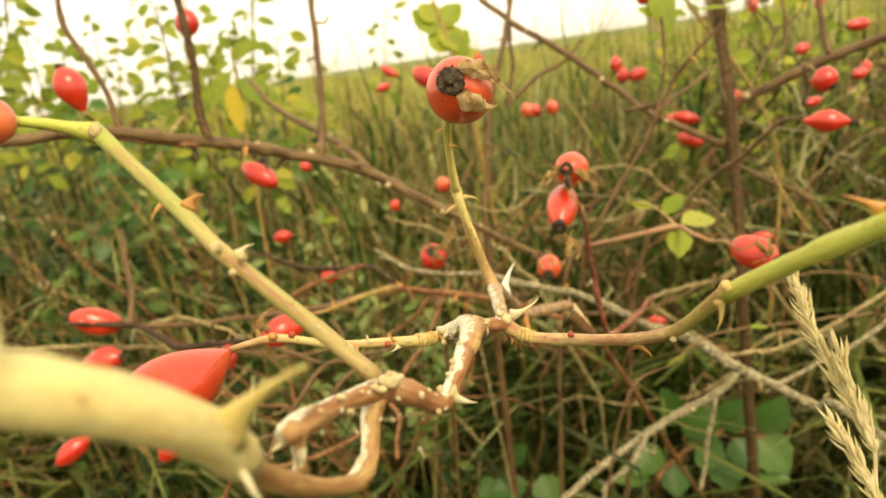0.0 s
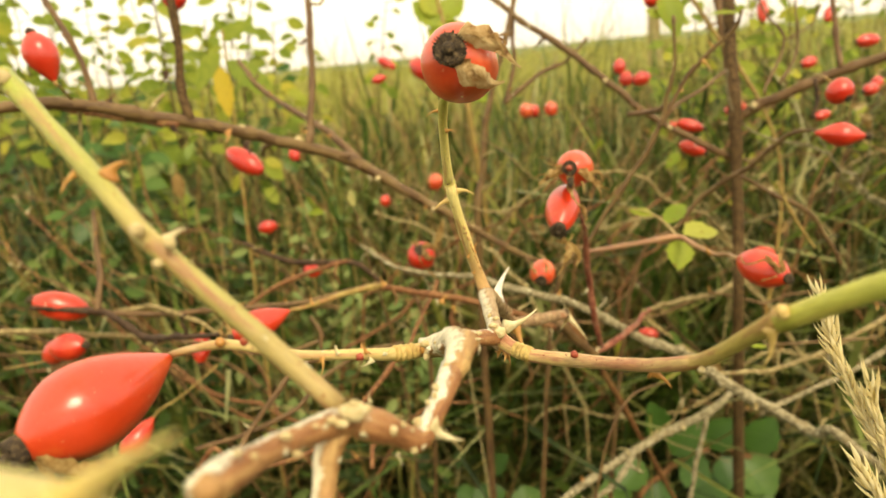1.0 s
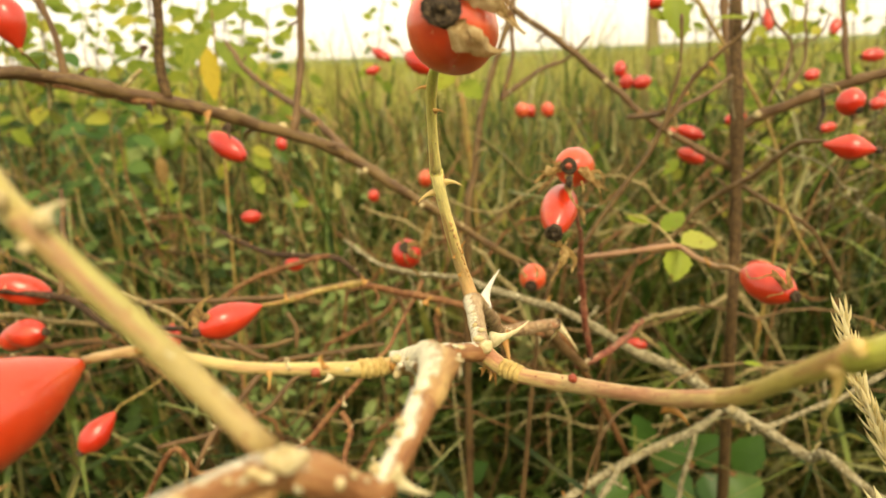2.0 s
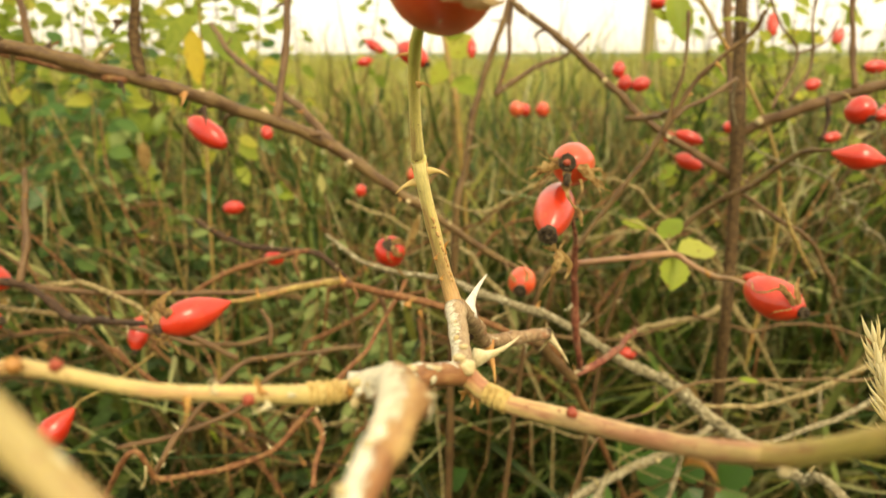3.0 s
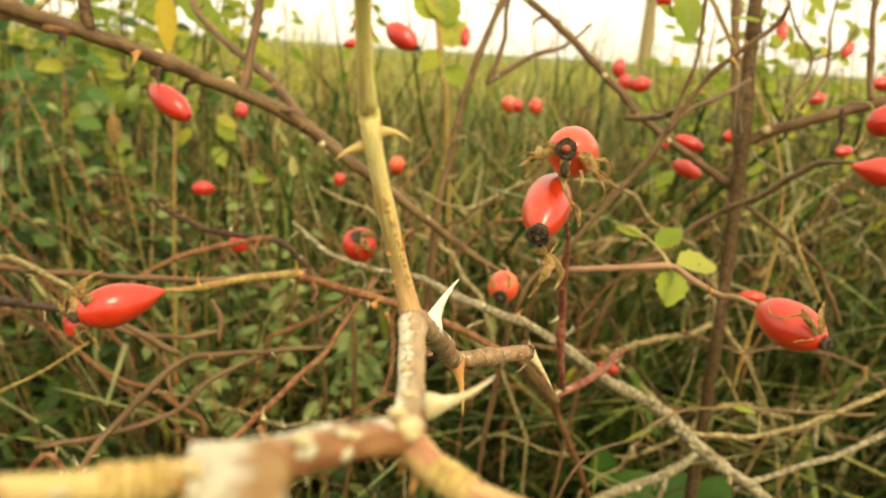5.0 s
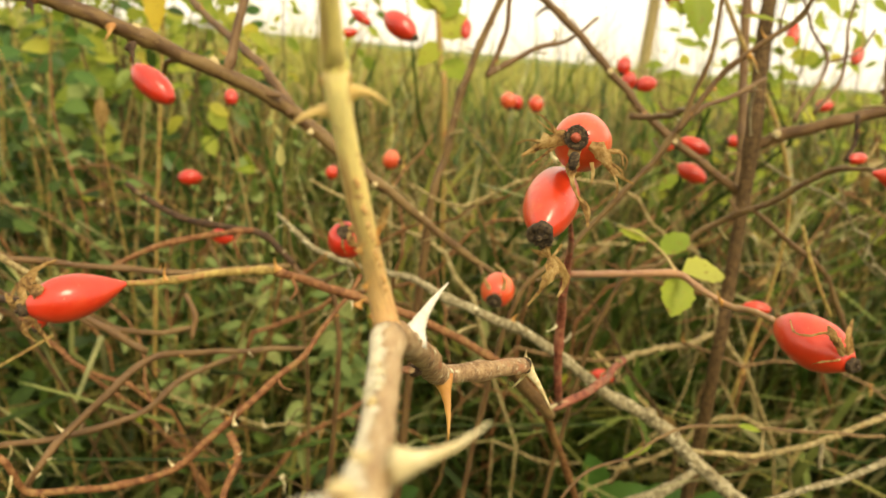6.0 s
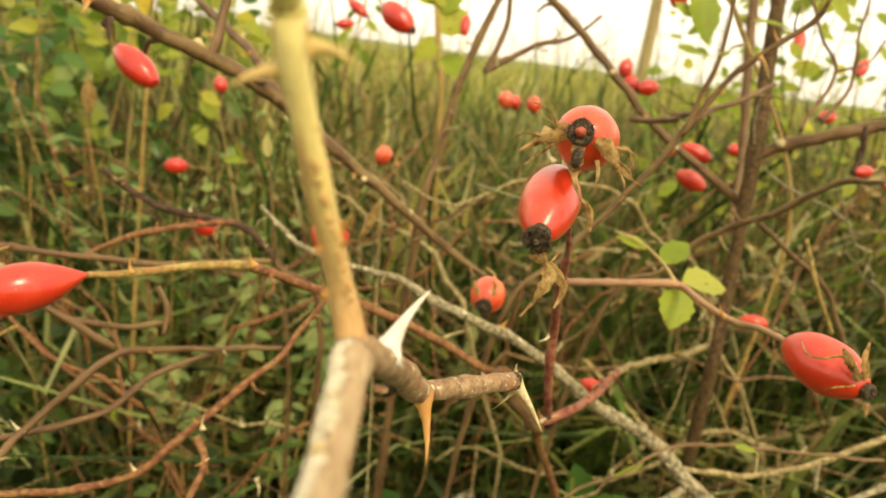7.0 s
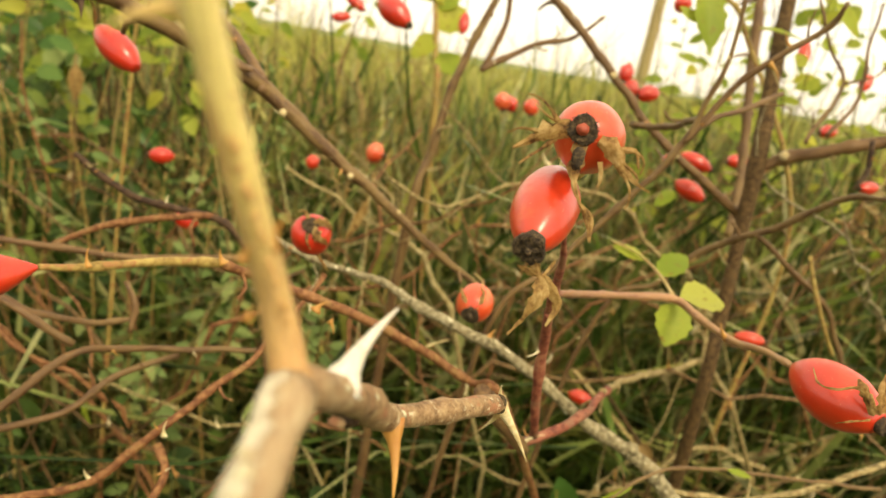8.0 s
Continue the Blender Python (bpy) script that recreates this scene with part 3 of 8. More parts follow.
def knob(owner, at, r, material="scar", name="leaf_scar", squash=(1, 1, 1), label=""):
    """A small rough swelling: bud, leaf scar or lichen cushion. r in mm."""
    bm = bmesh.new()
    bmesh.ops.create_icosphere(bm, subdivisions=2, radius=1)
    a = Vector(at)
    verts = []
    for q in bm.verts:
        k = 1 + 0.3 * noise.noise(q.co * 1.7 + a * 500)
        verts.append(tuple(a + Vector((q.co.x * squash[0], q.co.y * squash[1], q.co.z * squash[2])) * k * r / 1000))
    faces = [tuple(x.index for x in f.verts) for f in bm.faces]
    bm.free()
    return part(name, (verts, faces), material, owner, label)


def strip(pts, widths, curl=0.3, across=None):
    """A thin withered strip through points, cupped across its width (mm)."""
    line = smooth_line([(*p, q) for p, q in zip(pts, widths)], 0.0008, 10)
    c, wd = line[:, :3], line[:, 3] / 2000
    t = np.gradient(c, axis=0)
    verts, faces = [], []
    for i in range(len(c)):
        ti = Vector(t[i]).normalized()
        side = ti.cross(across or Vector((0.1, 1, 0.2))).normalized()
        up = side.cross(ti)
        for k in (-1, -0.6, -0.25, 0, 0.25, 0.6, 1):
            j = noise.noise(Vector(c[i]) * 800 + Vector((k * 2.5, 0, 0)))
            verts.append(tuple(Vector(c[i]) + side * k * wd[i] * (1 + 0.7 * j) + up * wd[i] * (curl * k * k + 0.8 * j)))
        if i:
            o = (i - 1) * 7
            faces += [(o + k, o + k + 1, o + 8 + k, o + 7 + k) for k in range(6)]
    return verts, faces


PROFILE = {
    "oval": [(0.0, 0.1), (0.03, 0.26), (0.1, 0.52), (0.22, 0.78), (0.38, 0.96), (0.52, 1.0), (0.68, 0.95), (0.82, 0.78), (0.93, 0.54), (0.985, 0.38), (1.0, 0.3)],
    "pear": [(0.0, 0.08), (0.04, 0.17), (0.14, 0.4), (0.28, 0.68), (0.45, 0.92), (0.6, 1.0), (0.74, 0.94), (0.86, 0.74), (0.95, 0.5), (1.0, 0.3)],
    "round": [(0.0, 0.12), (0.02, 0.3), (0.09, 0.62), (0.22, 0.88), (0.4, 1.0), (0.6, 1.0), (0.78, 0.9), (0.9, 0.7), (0.97, 0.48), (1.0, 0.36)],
    "spindle": [(0.0, 0.08), (0.06, 0.2), (0.18, 0.48), (0.34, 0.82), (0.5, 1.0), (0.66, 0.88), (0.82, 0.56), (0.94, 0.26), (1.0, 0.2)],
}


def rose_hip(base, eye, width, label, shape="oval", skin_kind="hip", stalk=None, crown=0.7, sepals=(), stalk_r=0.6, paper="sepal"):
    """A hip from its stalk end to its calyx end; width in mm. sepals: lists of points for withered sepals."""
    b, e = Vector(base), Vector(eye)
    ax = (e - b).normalized()
    long = (e - b).length
    u = ax.cross(Vector((0.31, 0.2, 0.93))).normalized()
    v = ax.cross(u)
    top = thing("rose_hip", b, label, "rose hip", "rose hips on the briar")
    n, verts, faces, prof = 36, [], [], PROFILE[shape]
    fine = (1 - np.cos(np.linspace(0, np.pi, 27))) / 2
    rad = np.interp(fine, [q[0] for q in prof], [q[1] for q in prof])
    rad[1:-1] = (rad[:-2] + 2 * rad[1:-1] + rad[2:]) / 4
    for i, s in enumerate(fine):
        for k in range(n):
            a = 2 * math.pi * k / n
            w3 = u * math.cos(a) + v * math.sin(a)
            j = 1 + 0.05 * noise.noise((w3 + ax * s * 2) * 1.3 + b * 90)
            verts.append(tuple(b + ax * long * s + w3 * rad[i] * j * width / 2000))
        if i:
            o = (i - 1) * n
            faces += [(o + k, o + (k + 1) % n, o + n + (k + 1) % n, o + n + k) for k in range(n)]
    faces += [tuple(range(n))[::-1], tuple(range(len(verts) - n, len(verts)))]
    flesh = part("flesh", (verts, faces), skin_kind, top)
    if crown:
        cv, cf, m = [], [], 16
        rr = width / 2000 * crown
        for i, (s, q) in enumerate(((-0.02, 0.34), (0.01, 0.4), (0.045, 0.42), (0.065, 0.36), (0.058, 0.27), (0.065, 0.14), (0.075, 0.05))):
            for k in range(m):
                a = 2 * math.pi * k / m
                j = 1 + 0.22 * math.sin(k * 5.3 + i) * (0.4 + 0.6 * noise.noise(Vector((k, i, b.x * 99))))
                cv.append(tuple(e + ax * (s * long * 1.3 + 0.0004 * math.sin(k * 3.7)) + (u * math.cos(a) + v * math.sin(a)) * rr * q * j))
            if i:
                o = (i - 1) * m
                cf += [(o + k, o + (k + 1) % m, o + m + (k + 1) % m, o + m + k) for k in range(m)]
        cf.append(tuple(range(len(cv) - m, len(cv))))
        ca = part("calyx", (cv, cf), "calyx", top, "blackened calyx crown")
        if width > 11 and crown >= 0.95:
            bv, bf = [], []
            for k in range(34):
                an = 2 * math.pi * (k + 0.6 * noise.noise(Vector((k * 1.7, b.x * 300, 0)))) / 34
                out = u * math.cos(an) + v * math.sin(an)
                tan = v * math.cos(an) - u * math.sin(an)
                q = e + ax * long * 0.06 + out * rr * 0.36
                o = len(bv)
                bv += [tuple(q - tan * 0.00022), tuple(q + tan * 0.00022), tuple(q + ax * 0.0004), tuple(q + out * rr * (0.1 + 0.09 * noise.noise(q * 2000)) + ax * 0.0005)]
                bf += [(o, o + 1, o + 3), (o + 1, o + 2, o + 3), (o + 2, o, o + 3)]
            part("bristle_ring", (bv, bf), "calyx", ca, "ring of short dark bristles", False)
        knob(ca, e + ax * long * 0.1, width * (0.085 if skin_kind == "hip_dull" else 0.05), "bud" if width > 11 and 0.95 <= crown < 0.99 and shape == "round" else "calyx", "style_disc", label="small dried style disc")
    for k, s in enumerate(sepals):
        pts, wds = s
        part("sepal", strip(pts, wds, 0.4), paper, top, "withered papery sepal" if k == 0 else "")
    if stalk:
        r0 = stalk_r
        line = [(*q, r0) for q in stalk]
        part("stalk", tube([(*(b + ax * 0.0006), r0 * 1.5), (*(b - ax * 0.002), r0 * 1.2), *line], 7, 0.05), "olive", top)
    return top


def leaf_geo(base, tip, width, normal, fold=0.25, droop=0.1, teeth=True, n=9, verts=None, faces=None):
    """A toothed oval leaf, folded along its midrib; appended to the lists that are given."""
    verts = [] if verts is None else verts
    faces = [] if faces is None else faces
    b, e = Vector(base), Vector(tip)
    d = e - b
    side = d.cross(Vector(normal)).normalized()
    up = side.cross(d).normalized()
    o = len(verts)
    for i in range(n + 1):
        s = i / n
        wd = width / 2 * (math.sin(math.pi * s**0.85) ** 0.8 if 0 < s < 1 else 0.03)
        if teeth and i % 2 and 0 < s < 1:
            wd *= 0.86
        mid = b + d * s - up * droop * d.length * s * s
        for k in (-1, -0.5, 0, 0.5, 1):
            verts.append(tuple(mid + side * wd * k + up * abs(k) * wd * fold))
    for i in range(n):
        a = o + i * 5
        faces += [(a + k, a + k + 1, a + 6 + k, a + 5 + k) for k in range(4)]
    return verts, faces


def leaf(owner, base, tip, width, normal=(0, -0.6, 0.8), material="leaf", label="", fold=0.25, droop=0.1):
    return part("leaf", leaf_geo(base, tip, width, normal, fold, droop), material, owner, label)


# ---- the ground ----
def ground_sheet():
    xs = [-1500, -400, -80, -20, -6, -3, -1.5, 0, 1.5, 3, 6, 20, 80, 400, 1500]
    verts, faces = [], []
    for y in xs:
        for x in xs:
            d = math.hypot(x, y)
            verts.append((x, y, (0.03 * noise.noise(Vector((x * 0.7, y * 0.7, 0))) if d < 30 else 0.0)))
    n = len(xs)
    for j in range(n - 1):
        for i in range(n - 1):
            faces.append((j * n + i, j * n + i + 1, (j + 1) * n + i + 1, (j + 1) * n + i))
    ob = new("ground", mesh_of("ground", verts, faces, "soil"))
    return tagged(ob, "meadow ground of dark soil under tall grass", "ground", kind="structure")


ground_sheet()


# ---- the briar ----
near = thing("rose_branch", (-0.0142, 0.0822, 0.7601), "arching briar branch with lichened bark and green side shoots", "rose branch", "briar branches")
s1 = stem(near, [(-0.300, 0.030, 0.000, 4.50), (-0.260, 0.030, 0.450, 3.50), (-0.120, 0.030, 0.720, 2.40), (-0.0355, 0.0298, 0.7913, 2.24), (-0.0271, 0.0332, 0.7873, 2.22), (-0.0244, 0.0367, 0.7842, 2.14), (-0.0219, 0.0424, 0.7791, 2.07), (-0.0213, 0.0480, 0.7739, 2.02), (-0.0218, 0.0523, 0.7693, 1.59)], "straw_bark", "stem", "thick yellow-green shoot", 9, 0.1, 0.03)
stem(near, [(-0.0218, 0.0502, 0.7717, 1.38), (-0.0219, 0.0567, 0.7649, 1.26), (-0.0199, 0.0647, 0.7580, 1.09), (-0.0176, 0.0731, 0.7526, 1.16), (-0.0162, 0.0775, 0.7533, 1.21), (-0.0157, 0.0800, 0.7570, 1.30), (-0.0142, 0.0821, 0.7599, 1.50)], "crust", "stem", "", 12, 0.15, 0.03, 12, 0.8)
s2 = stem(near, [(-0.0129, 0.0822, 0.7600, 1.43), (-0.0161, 0.0789, 0.7609, 1.42), (-0.0184, 0.0730, 0.7627, 1.32), (-0.0201, 0.0678, 0.7642, 1.35), (-0.0213, 0.0632, 0.7655, 1.12)], "old", "stem", "", 12, 0.2, 0.03, 10, 0.8)
s3 = stem(near, [(-0.0153, 0.0817, 0.7606, 1.24), (-0.0123, 0.0828, 0.7592, 1.48), (-0.0098, 0.0850, 0.7566, 1.30), (-0.0075, 0.0872, 0.7539, 1.57), (-0.0058, 0.0894, 0.7543, 1.40), (-0.0038, 0.0930, 0.7567, 1.44), (-0.0027, 0.0981, 0.7572, 1.55)], "old", "stem", "", 12, 0.2, 0.03, 14, 0.7)
stem(near, [(-0.0031, 0.0966, 0.7570, 1.62), (-0.0020, 0.1003, 0.7576, 1.76), (-0.0016, 0.1083, 0.7559, 1.98), (-0.0039, 0.1195, 0.7512, 1.82), (-0.0074, 0.1231, 0.7493, 1.51)], "crust", "stem", "", 12, 0.34, 0.03, 16, 1.1)
s4 = stem(near, [(-0.0084, 0.1231, 0.7495, 1.40), (-0.0047, 0.1245, 0.7490, 1.52), (-0.0003, 0.1298, 0.7472, 1.41), (0.0052, 0.1375, 0.7439, 1.55)], "old", "stem", "", 12, 0.18, 0.03, 9, 0.8)
s5 = stem(near, [(-0.0058, 0.1237, 0.7490, 1.19), (-0.0121, 0.1202, 0.7499, 1.11), (-0.0166, 0.1164, 0.7520, 0.87), (-0.0251, 0.1125, 0.7544, 0.79), (-0.0302, 0.1102, 0.7569, 0.72), (-0.0350, 0.1091, 0.7586, 0.72), (-0.0400, 0.1107, 0.7576, 0.49), (-0.0436, 0.1123, 0.7563, 0.44)], "shoot", "stem", "yellow-green side shoot", 9, 0.1, 0, 8, 0.5)
s6 = stem(near, [(0.0046, 0.1376, 0.7443, 1.43), (0.0071, 0.1345, 0.7429, 1.41), (0.0108, 0.1316, 0.7422, 1.21), (0.0173, 0.1253, 0.7436, 1.15), (0.0258, 0.1128, 0.7478, 1.04), (0.0306, 0.1050, 0.7517, 1.01)], "blush", "stem", "tan side shoot flushed with red", 12, 0.1, 0, 10, 0.5)
s6b = stem(near, [(0.0258, 0.1128, 0.7478, 1.01), (0.0306, 0.1050, 0.7517, 1.03), (0.0327, 0.0952, 0.7592, 1.07), (0.0333, 0.0900, 0.7630, 1.20), (0.0336, 0.0882, 0.7643, 1.29), (0.0341, 0.0879, 0.7646, 1.02)], "mossy", "stem", "", 12, 0.1, 0)
collar(s5, (-0.0092, 0.1219, 0.7494), (-0.0125, 0.1199, 0.7500), 1.3, 4, "honey")
collar(s6, (0.0076, 0.1341, 0.7428), (0.0104, 0.1319, 0.7422), 1.42, 4, "honey")
knob(s6b, (0.0335, 0.0887, 0.7640), 1.41, "shoot", "node_ring", (1, 0.8, 1))
knob(s6b, (0.0326, 0.0871, 0.7656), 0.75, "straw_thorn", "bud")
s7 = stem(near, [(0.0333, 0.0887, 0.7637, 1.30), (0.0379, 0.0802, 0.7700, 1.22), (0.0427, 0.0696, 0.7768, 1.28), (0.0456, 0.0601, 0.7826, 1.33)], "lime", "stem", "bright green shoot", 9, 0.1, 0.03)
s8 = stem(near, [(0.0052, 0.1409, 0.7412, 1.41), (0.0051, 0.1585, 0.7387, 1.67), (0.0049, 0.1771, 0.7378, 1.83)], "rosy", "stem", "", 12, 0.14, 0.03, 10, 0.8)
s8b = stem(near, [(0.0049, 0.1771, 0.7376, 1.72), (0.0046, 0.1781, 0.7389, 1.56), (0.0028, 0.1777, 0.7453, 1.27), (0.0007, 0.1727, 0.7553, 1.15), (-0.0012, 0.1678, 0.7657, 1.17), (-0.0014, 0.1676, 0.7676, 1.26)], "tawny", "stem", "", 12, 0.1, 0)
s9 = stem(near, [(-0.0015, 0.1678, 0.7673, 1.22), (-0.0017, 0.1635, 0.7731, 0.98), (-0.0017, 0.1583, 0.7795, 0.92), (-0.0014, 0.1526, 0.7843, 0.93), (-0.0007, 0.1465, 0.7875, 0.76), (0.0009, 0.1442, 0.7891, 0.60)], "gold", "stem", "", 12, 0.1, 0)
stem(s9, [(-0.00135, 0.16815, 0.7660, 1.05), (-0.0014, 0.16795, 0.7664, 1.34), (-0.00145, 0.1678, 0.7671, 1.42), (-0.0015, 0.16765, 0.7675, 1.1)], "amber_thorn", "node_ring", "orange-brown ring at the node", 12, 0.12, 0)
stem(s9, [(-0.0015, 0.1677, 0.7674, 1.05), (-0.0015, 0.1675, 0.7678, 1.36), (-0.0015, 0.1673, 0.7684, 1.3), (-0.0015, 0.1671, 0.7688, 0.95)], "gold", "node_ring", "", 12, 0.08, 0)
for _k in range(14):
    _q = _k / 13
    knob(s8b, (0.0032 - 0.0036 * _q + 0.0011, 0.1762 - 0.006 * _q, 0.7440 + 0.0135 * _q + 0.0003 * math.sin(_k * 2.3)), 0.24 + 0.1 * math.sin(_k * 1.7) ** 2, "blush", "wart", (0.8, 0.8, 1.4))
thorn(s8b, (0.0012, 0.1738, 0.7490), (0.0020, 0.1734, 0.7501), 0.33, "amber_thorn", 0.2)
thorn(s8b, (0.0006, 0.1746, 0.7519), (0.0013, 0.1741, 0.7526), 0.33, "amber_thorn", 0.2)
thorn(s8b, (0.0022, 0.1728, 0.7454), (0.0029, 0.1724, 0.7463), 0.33, "amber_thorn", 0.2)
thorn(s8b, (-0.0006, 0.1758, 0.7565), (0.0000, 0.1753, 0.7570), 0.33, "amber_thorn", 0.2)
s10 = stem(near, [(-0.0143, 0.0825, 0.7612, 1.10), (-0.0211, 0.0837, 0.7688, 1.17), (-0.0267, 0.0845, 0.7749, 1.09), (-0.0321, 0.0857, 0.7807, 1.19)], "green", "stem", "", 12, 0.1, 0, 6, 0.5)
stem(near, [(-0.0316, 0.0856, 0.7801, 1.19), (-0.0328, 0.0863, 0.7813, 1.16), (-0.0390, 0.0915, 0.7868, 1.14), (-0.0454, 0.0968, 0.7919, 1.11), (-0.0519, 0.1022, 0.7972, 1.32)], "fresh", "stem", "yellow-green shoot", 12, 0.1, 0)
stem(near, [(-0.0514, 0.1021, 0.7965, 1.32), (-0.0544, 0.1002, 0.7979, 1.01), (-0.0567, 0.0977, 0.7991, 0.86), (-0.0589, 0.0957, 0.7999, 0.77)], "lime", "hip_stalk", "", 9, 0.1, 0.03)
stem(near, [(-0.0344, 0.1093, 0.7584, 0.67), (-0.0368, 0.1096, 0.7582, 0.62), (-0.0400, 0.1107, 0.7576, 0.58), (-0.0440, 0.1123, 0.7563, 0.59)], "blush", "hip_stalk", "", 9, 0.1, 0.03)
s11 = stem(near, [(0.0051, 0.1780, 0.7382, 1.62), (0.0097, 0.2011, 0.7250, 2.06), (0.0126, 0.2154, 0.7153, 2.13), (0.0173, 0.2242, 0.7111, 1.80), (0.0340, 0.2454, 0.7041, 1.85)], "stub", "stem", "cut stub end", 9, 0.12, 0.03, 16, 0.5)
thorn(s1, (-0.0197, 0.0465, 0.7760), (-0.0115, 0.0415, 0.7821), 1.48, "straw_bark", 0.1)
thorn(s1, (-0.0215, 0.0499, 0.7708), (-0.0182, 0.0454, 0.7690), 1.15, "pale_thorn", 0.1)
stem(near, [(-0.0203, 0.0647, 0.7656, 1.00), (-0.0208, 0.0647, 0.7634, 0.80), (-0.0210, 0.0649, 0.7615, 0.72), (-0.0215, 0.0650, 0.7596, 0.84)], "crust", "stem", "", 9, 0.3, 0.03, 10, 0.8)
thorn(s2, (-0.0214, 0.0631, 0.7652), (-0.0229, 0.0621, 0.7644), 0.75, "pale_thorn", 0.25)
thorn(s3, (-0.0056, 0.0887, 0.7542), (-0.0021, 0.0879, 0.7530), 1.35, "pale_thorn", -0.25)
thorn(s3, (-0.0018, 0.1057, 0.7567), (0.0014, 0.1041, 0.7580), 1.23, "pale_thorn", 0.25)
thorn(s4, (0.0075, 0.1446, 0.7428), (0.0135, 0.1474, 0.7449), 1.21, "pale_thorn", -0.2)
thorn(s5, (-0.0167, 0.1166, 0.7525), (-0.0167, 0.1169, 0.7537), 0.61, "amber_thorn", 0.25)
thorn(s5, (-0.0201, 0.1152, 0.7532), (-0.0204, 0.1155, 0.7542), 0.40, "pale_thorn", 0.25)
thorn(s6b, (0.0325, 0.0890, 0.7623), (0.0318, 0.0892, 0.7581), 0.65, "straw_thorn", 0.25)
thorn(s6, (0.0262, 0.1125, 0.7467), (0.0288, 0.1119, 0.7442), 0.89, "amber_thorn", 0.25)
thorn(s6, (0.0060, 0.1357, 0.7423), (0.0056, 0.1338, 0.7406), 0.95, "amber_thorn", 0.25)
thorn(s7, (0.0428, 0.0714, 0.7781), (0.0392, 0.0717, 0.7799), 0.71, "amber_thorn", -0.1)
thorn(s9, (-0.0004, 0.1688, 0.7656), (0.0037, 0.1676, 0.7648), 1.00, "straw_thorn", 0.35)
thorn(s9, (-0.0018, 0.1688, 0.7639), (-0.0053, 0.1673, 0.7622), 0.95, "straw_thorn", -0.25)
thorn(s9, (-0.0020, 0.1526, 0.7845), (-0.0046, 0.1509, 0.7838), 0.47, "amber_thorn", -0.3)
thorn(s9, (-0.0009, 0.1544, 0.7805), (0.0008, 0.1529, 0.7801), 0.40, "amber_thorn", 0.3)
knob(s8, (0.0049, 0.1770, 0.7382), 1.98, "dark", "node_ring", (1.05, 1.05, 0.25))
knob(s6, (0.0071, 0.1363, 0.7420), 1.42, "amber_thorn", "node_ring", (0.5, 0.6, 0.9))
thorn(s6, (0.0063, 0.1379, 0.7403), (0.0068, 0.1373, 0.7378), 0.61, "amber_thorn", 0.25)
thorn(s6, (0.0049, 0.1380, 0.7407), (0.0044, 0.1376, 0.7395), 0.53, "amber_thorn", 0.25)
thorn(s8b, (0.0026, 0.1755, 0.7498), (0.0038, 0.1748, 0.7521), 0.62, "amber_thorn", 0.2)
thorn(s10, (-0.0359, 0.0900, 0.7861), (-0.0335, 0.0897, 0.7871), 0.90, "amber_thorn", 0.4)
thorn(s10, (-0.0398, 0.0914, 0.7865), (-0.0415, 0.0900, 0.7845), 0.61, "amber_thorn", -0.3)
thorn(s10, (-0.0293, 0.0857, 0.7796), (-0.0273, 0.0853, 0.7806), 0.65, "pale_thorn", 0.25)
knob(s10, (-0.0315, 0.0839, 0.7812), 0.78, "scar", "leaf_scar")
knob(s10, (-0.0285, 0.0836, 0.7796), 0.64, "scar", "leaf_scar")
knob(s10, (-0.0301, 0.0837, 0.7777), 0.53, "scar", "leaf_scar")
knob(s10, (-0.0507, 0.1001, 0.7969), 0.97, "scar", "leaf_scar")
knob(s6, (0.0166, 0.1237, 0.7455), 0.65, "bud", "bud")
knob(s6, (0.0299, 0.1028, 0.7515), 0.49, "scar", "bud")
knob(s7, (0.0328, 0.0871, 0.7653), 0.75, "straw_thorn", "leaf_scar")
knob(s5, (-0.0319, 0.1092, 0.7587), 0.62, "bud", "bud")
knob(s5, (-0.0348, 0.1079, 0.7593), 0.75, "amber_thorn", "bud")
knob(s3, (-0.0013, 0.1058, 0.7571), 1.84, "scar", "lichen_patch", (1.1, 0.7, 0.6))
knob(s2, (-0.0124, 0.0801, 0.7619), 1.43, "scar", "lichen_patch", (1, 0.7, 0.8))
knob(s2, (-0.0204, 0.0621, 0.7664), 1.41, "crust", "lichen_patch", (1, 0.8, 0.8))
knob(s3, (-0.0072, 0.1209, 0.7493), 0.74, "scar", "lichen_patch")
knob(s4, (0.0052, 0.1352, 0.7457), 1.17, "scar", "lichen_patch")
knob(s8b, (-0.0017, 0.1690, 0.7676), 1.25, "amber_thorn", "bud")
thorn(s11, (0.0079, 0.1912, 0.7324), (0.0122, 0.1953, 0.7390), 1.70, "white_thorn", 0.12)
thorn(s11, (0.0144, 0.2174, 0.7123), (0.0159, 0.2123, 0.7037), 1.54, "amber_thorn", 0.1)
thorn(s11, (0.0345, 0.2452, 0.7034), (0.0400, 0.2394, 0.6965), 1.57, "scar", 0.1)
thorn(s11, (0.0341, 0.2458, 0.7054), (0.0338, 0.2451, 0.7080), 0.63, "scar", 0.1)
thorn(s11, (0.0341, 0.2448, 0.7020), (0.0306, 0.2472, 0.6960), 0.63, "hay", 0.1)
knob(s11, (0.0342, 0.2448, 0.7042), 1.90, "calyx", "cut_end", (0.6, 0.7, 1.1))
knob(s11, (0.0088, 0.2029, 0.7215), 1.16, "dark", "bud")
knob(s11, (0.0076, 0.1967, 0.7244), 0.8, "stub", "bud", (1.3, 1, 0.7))
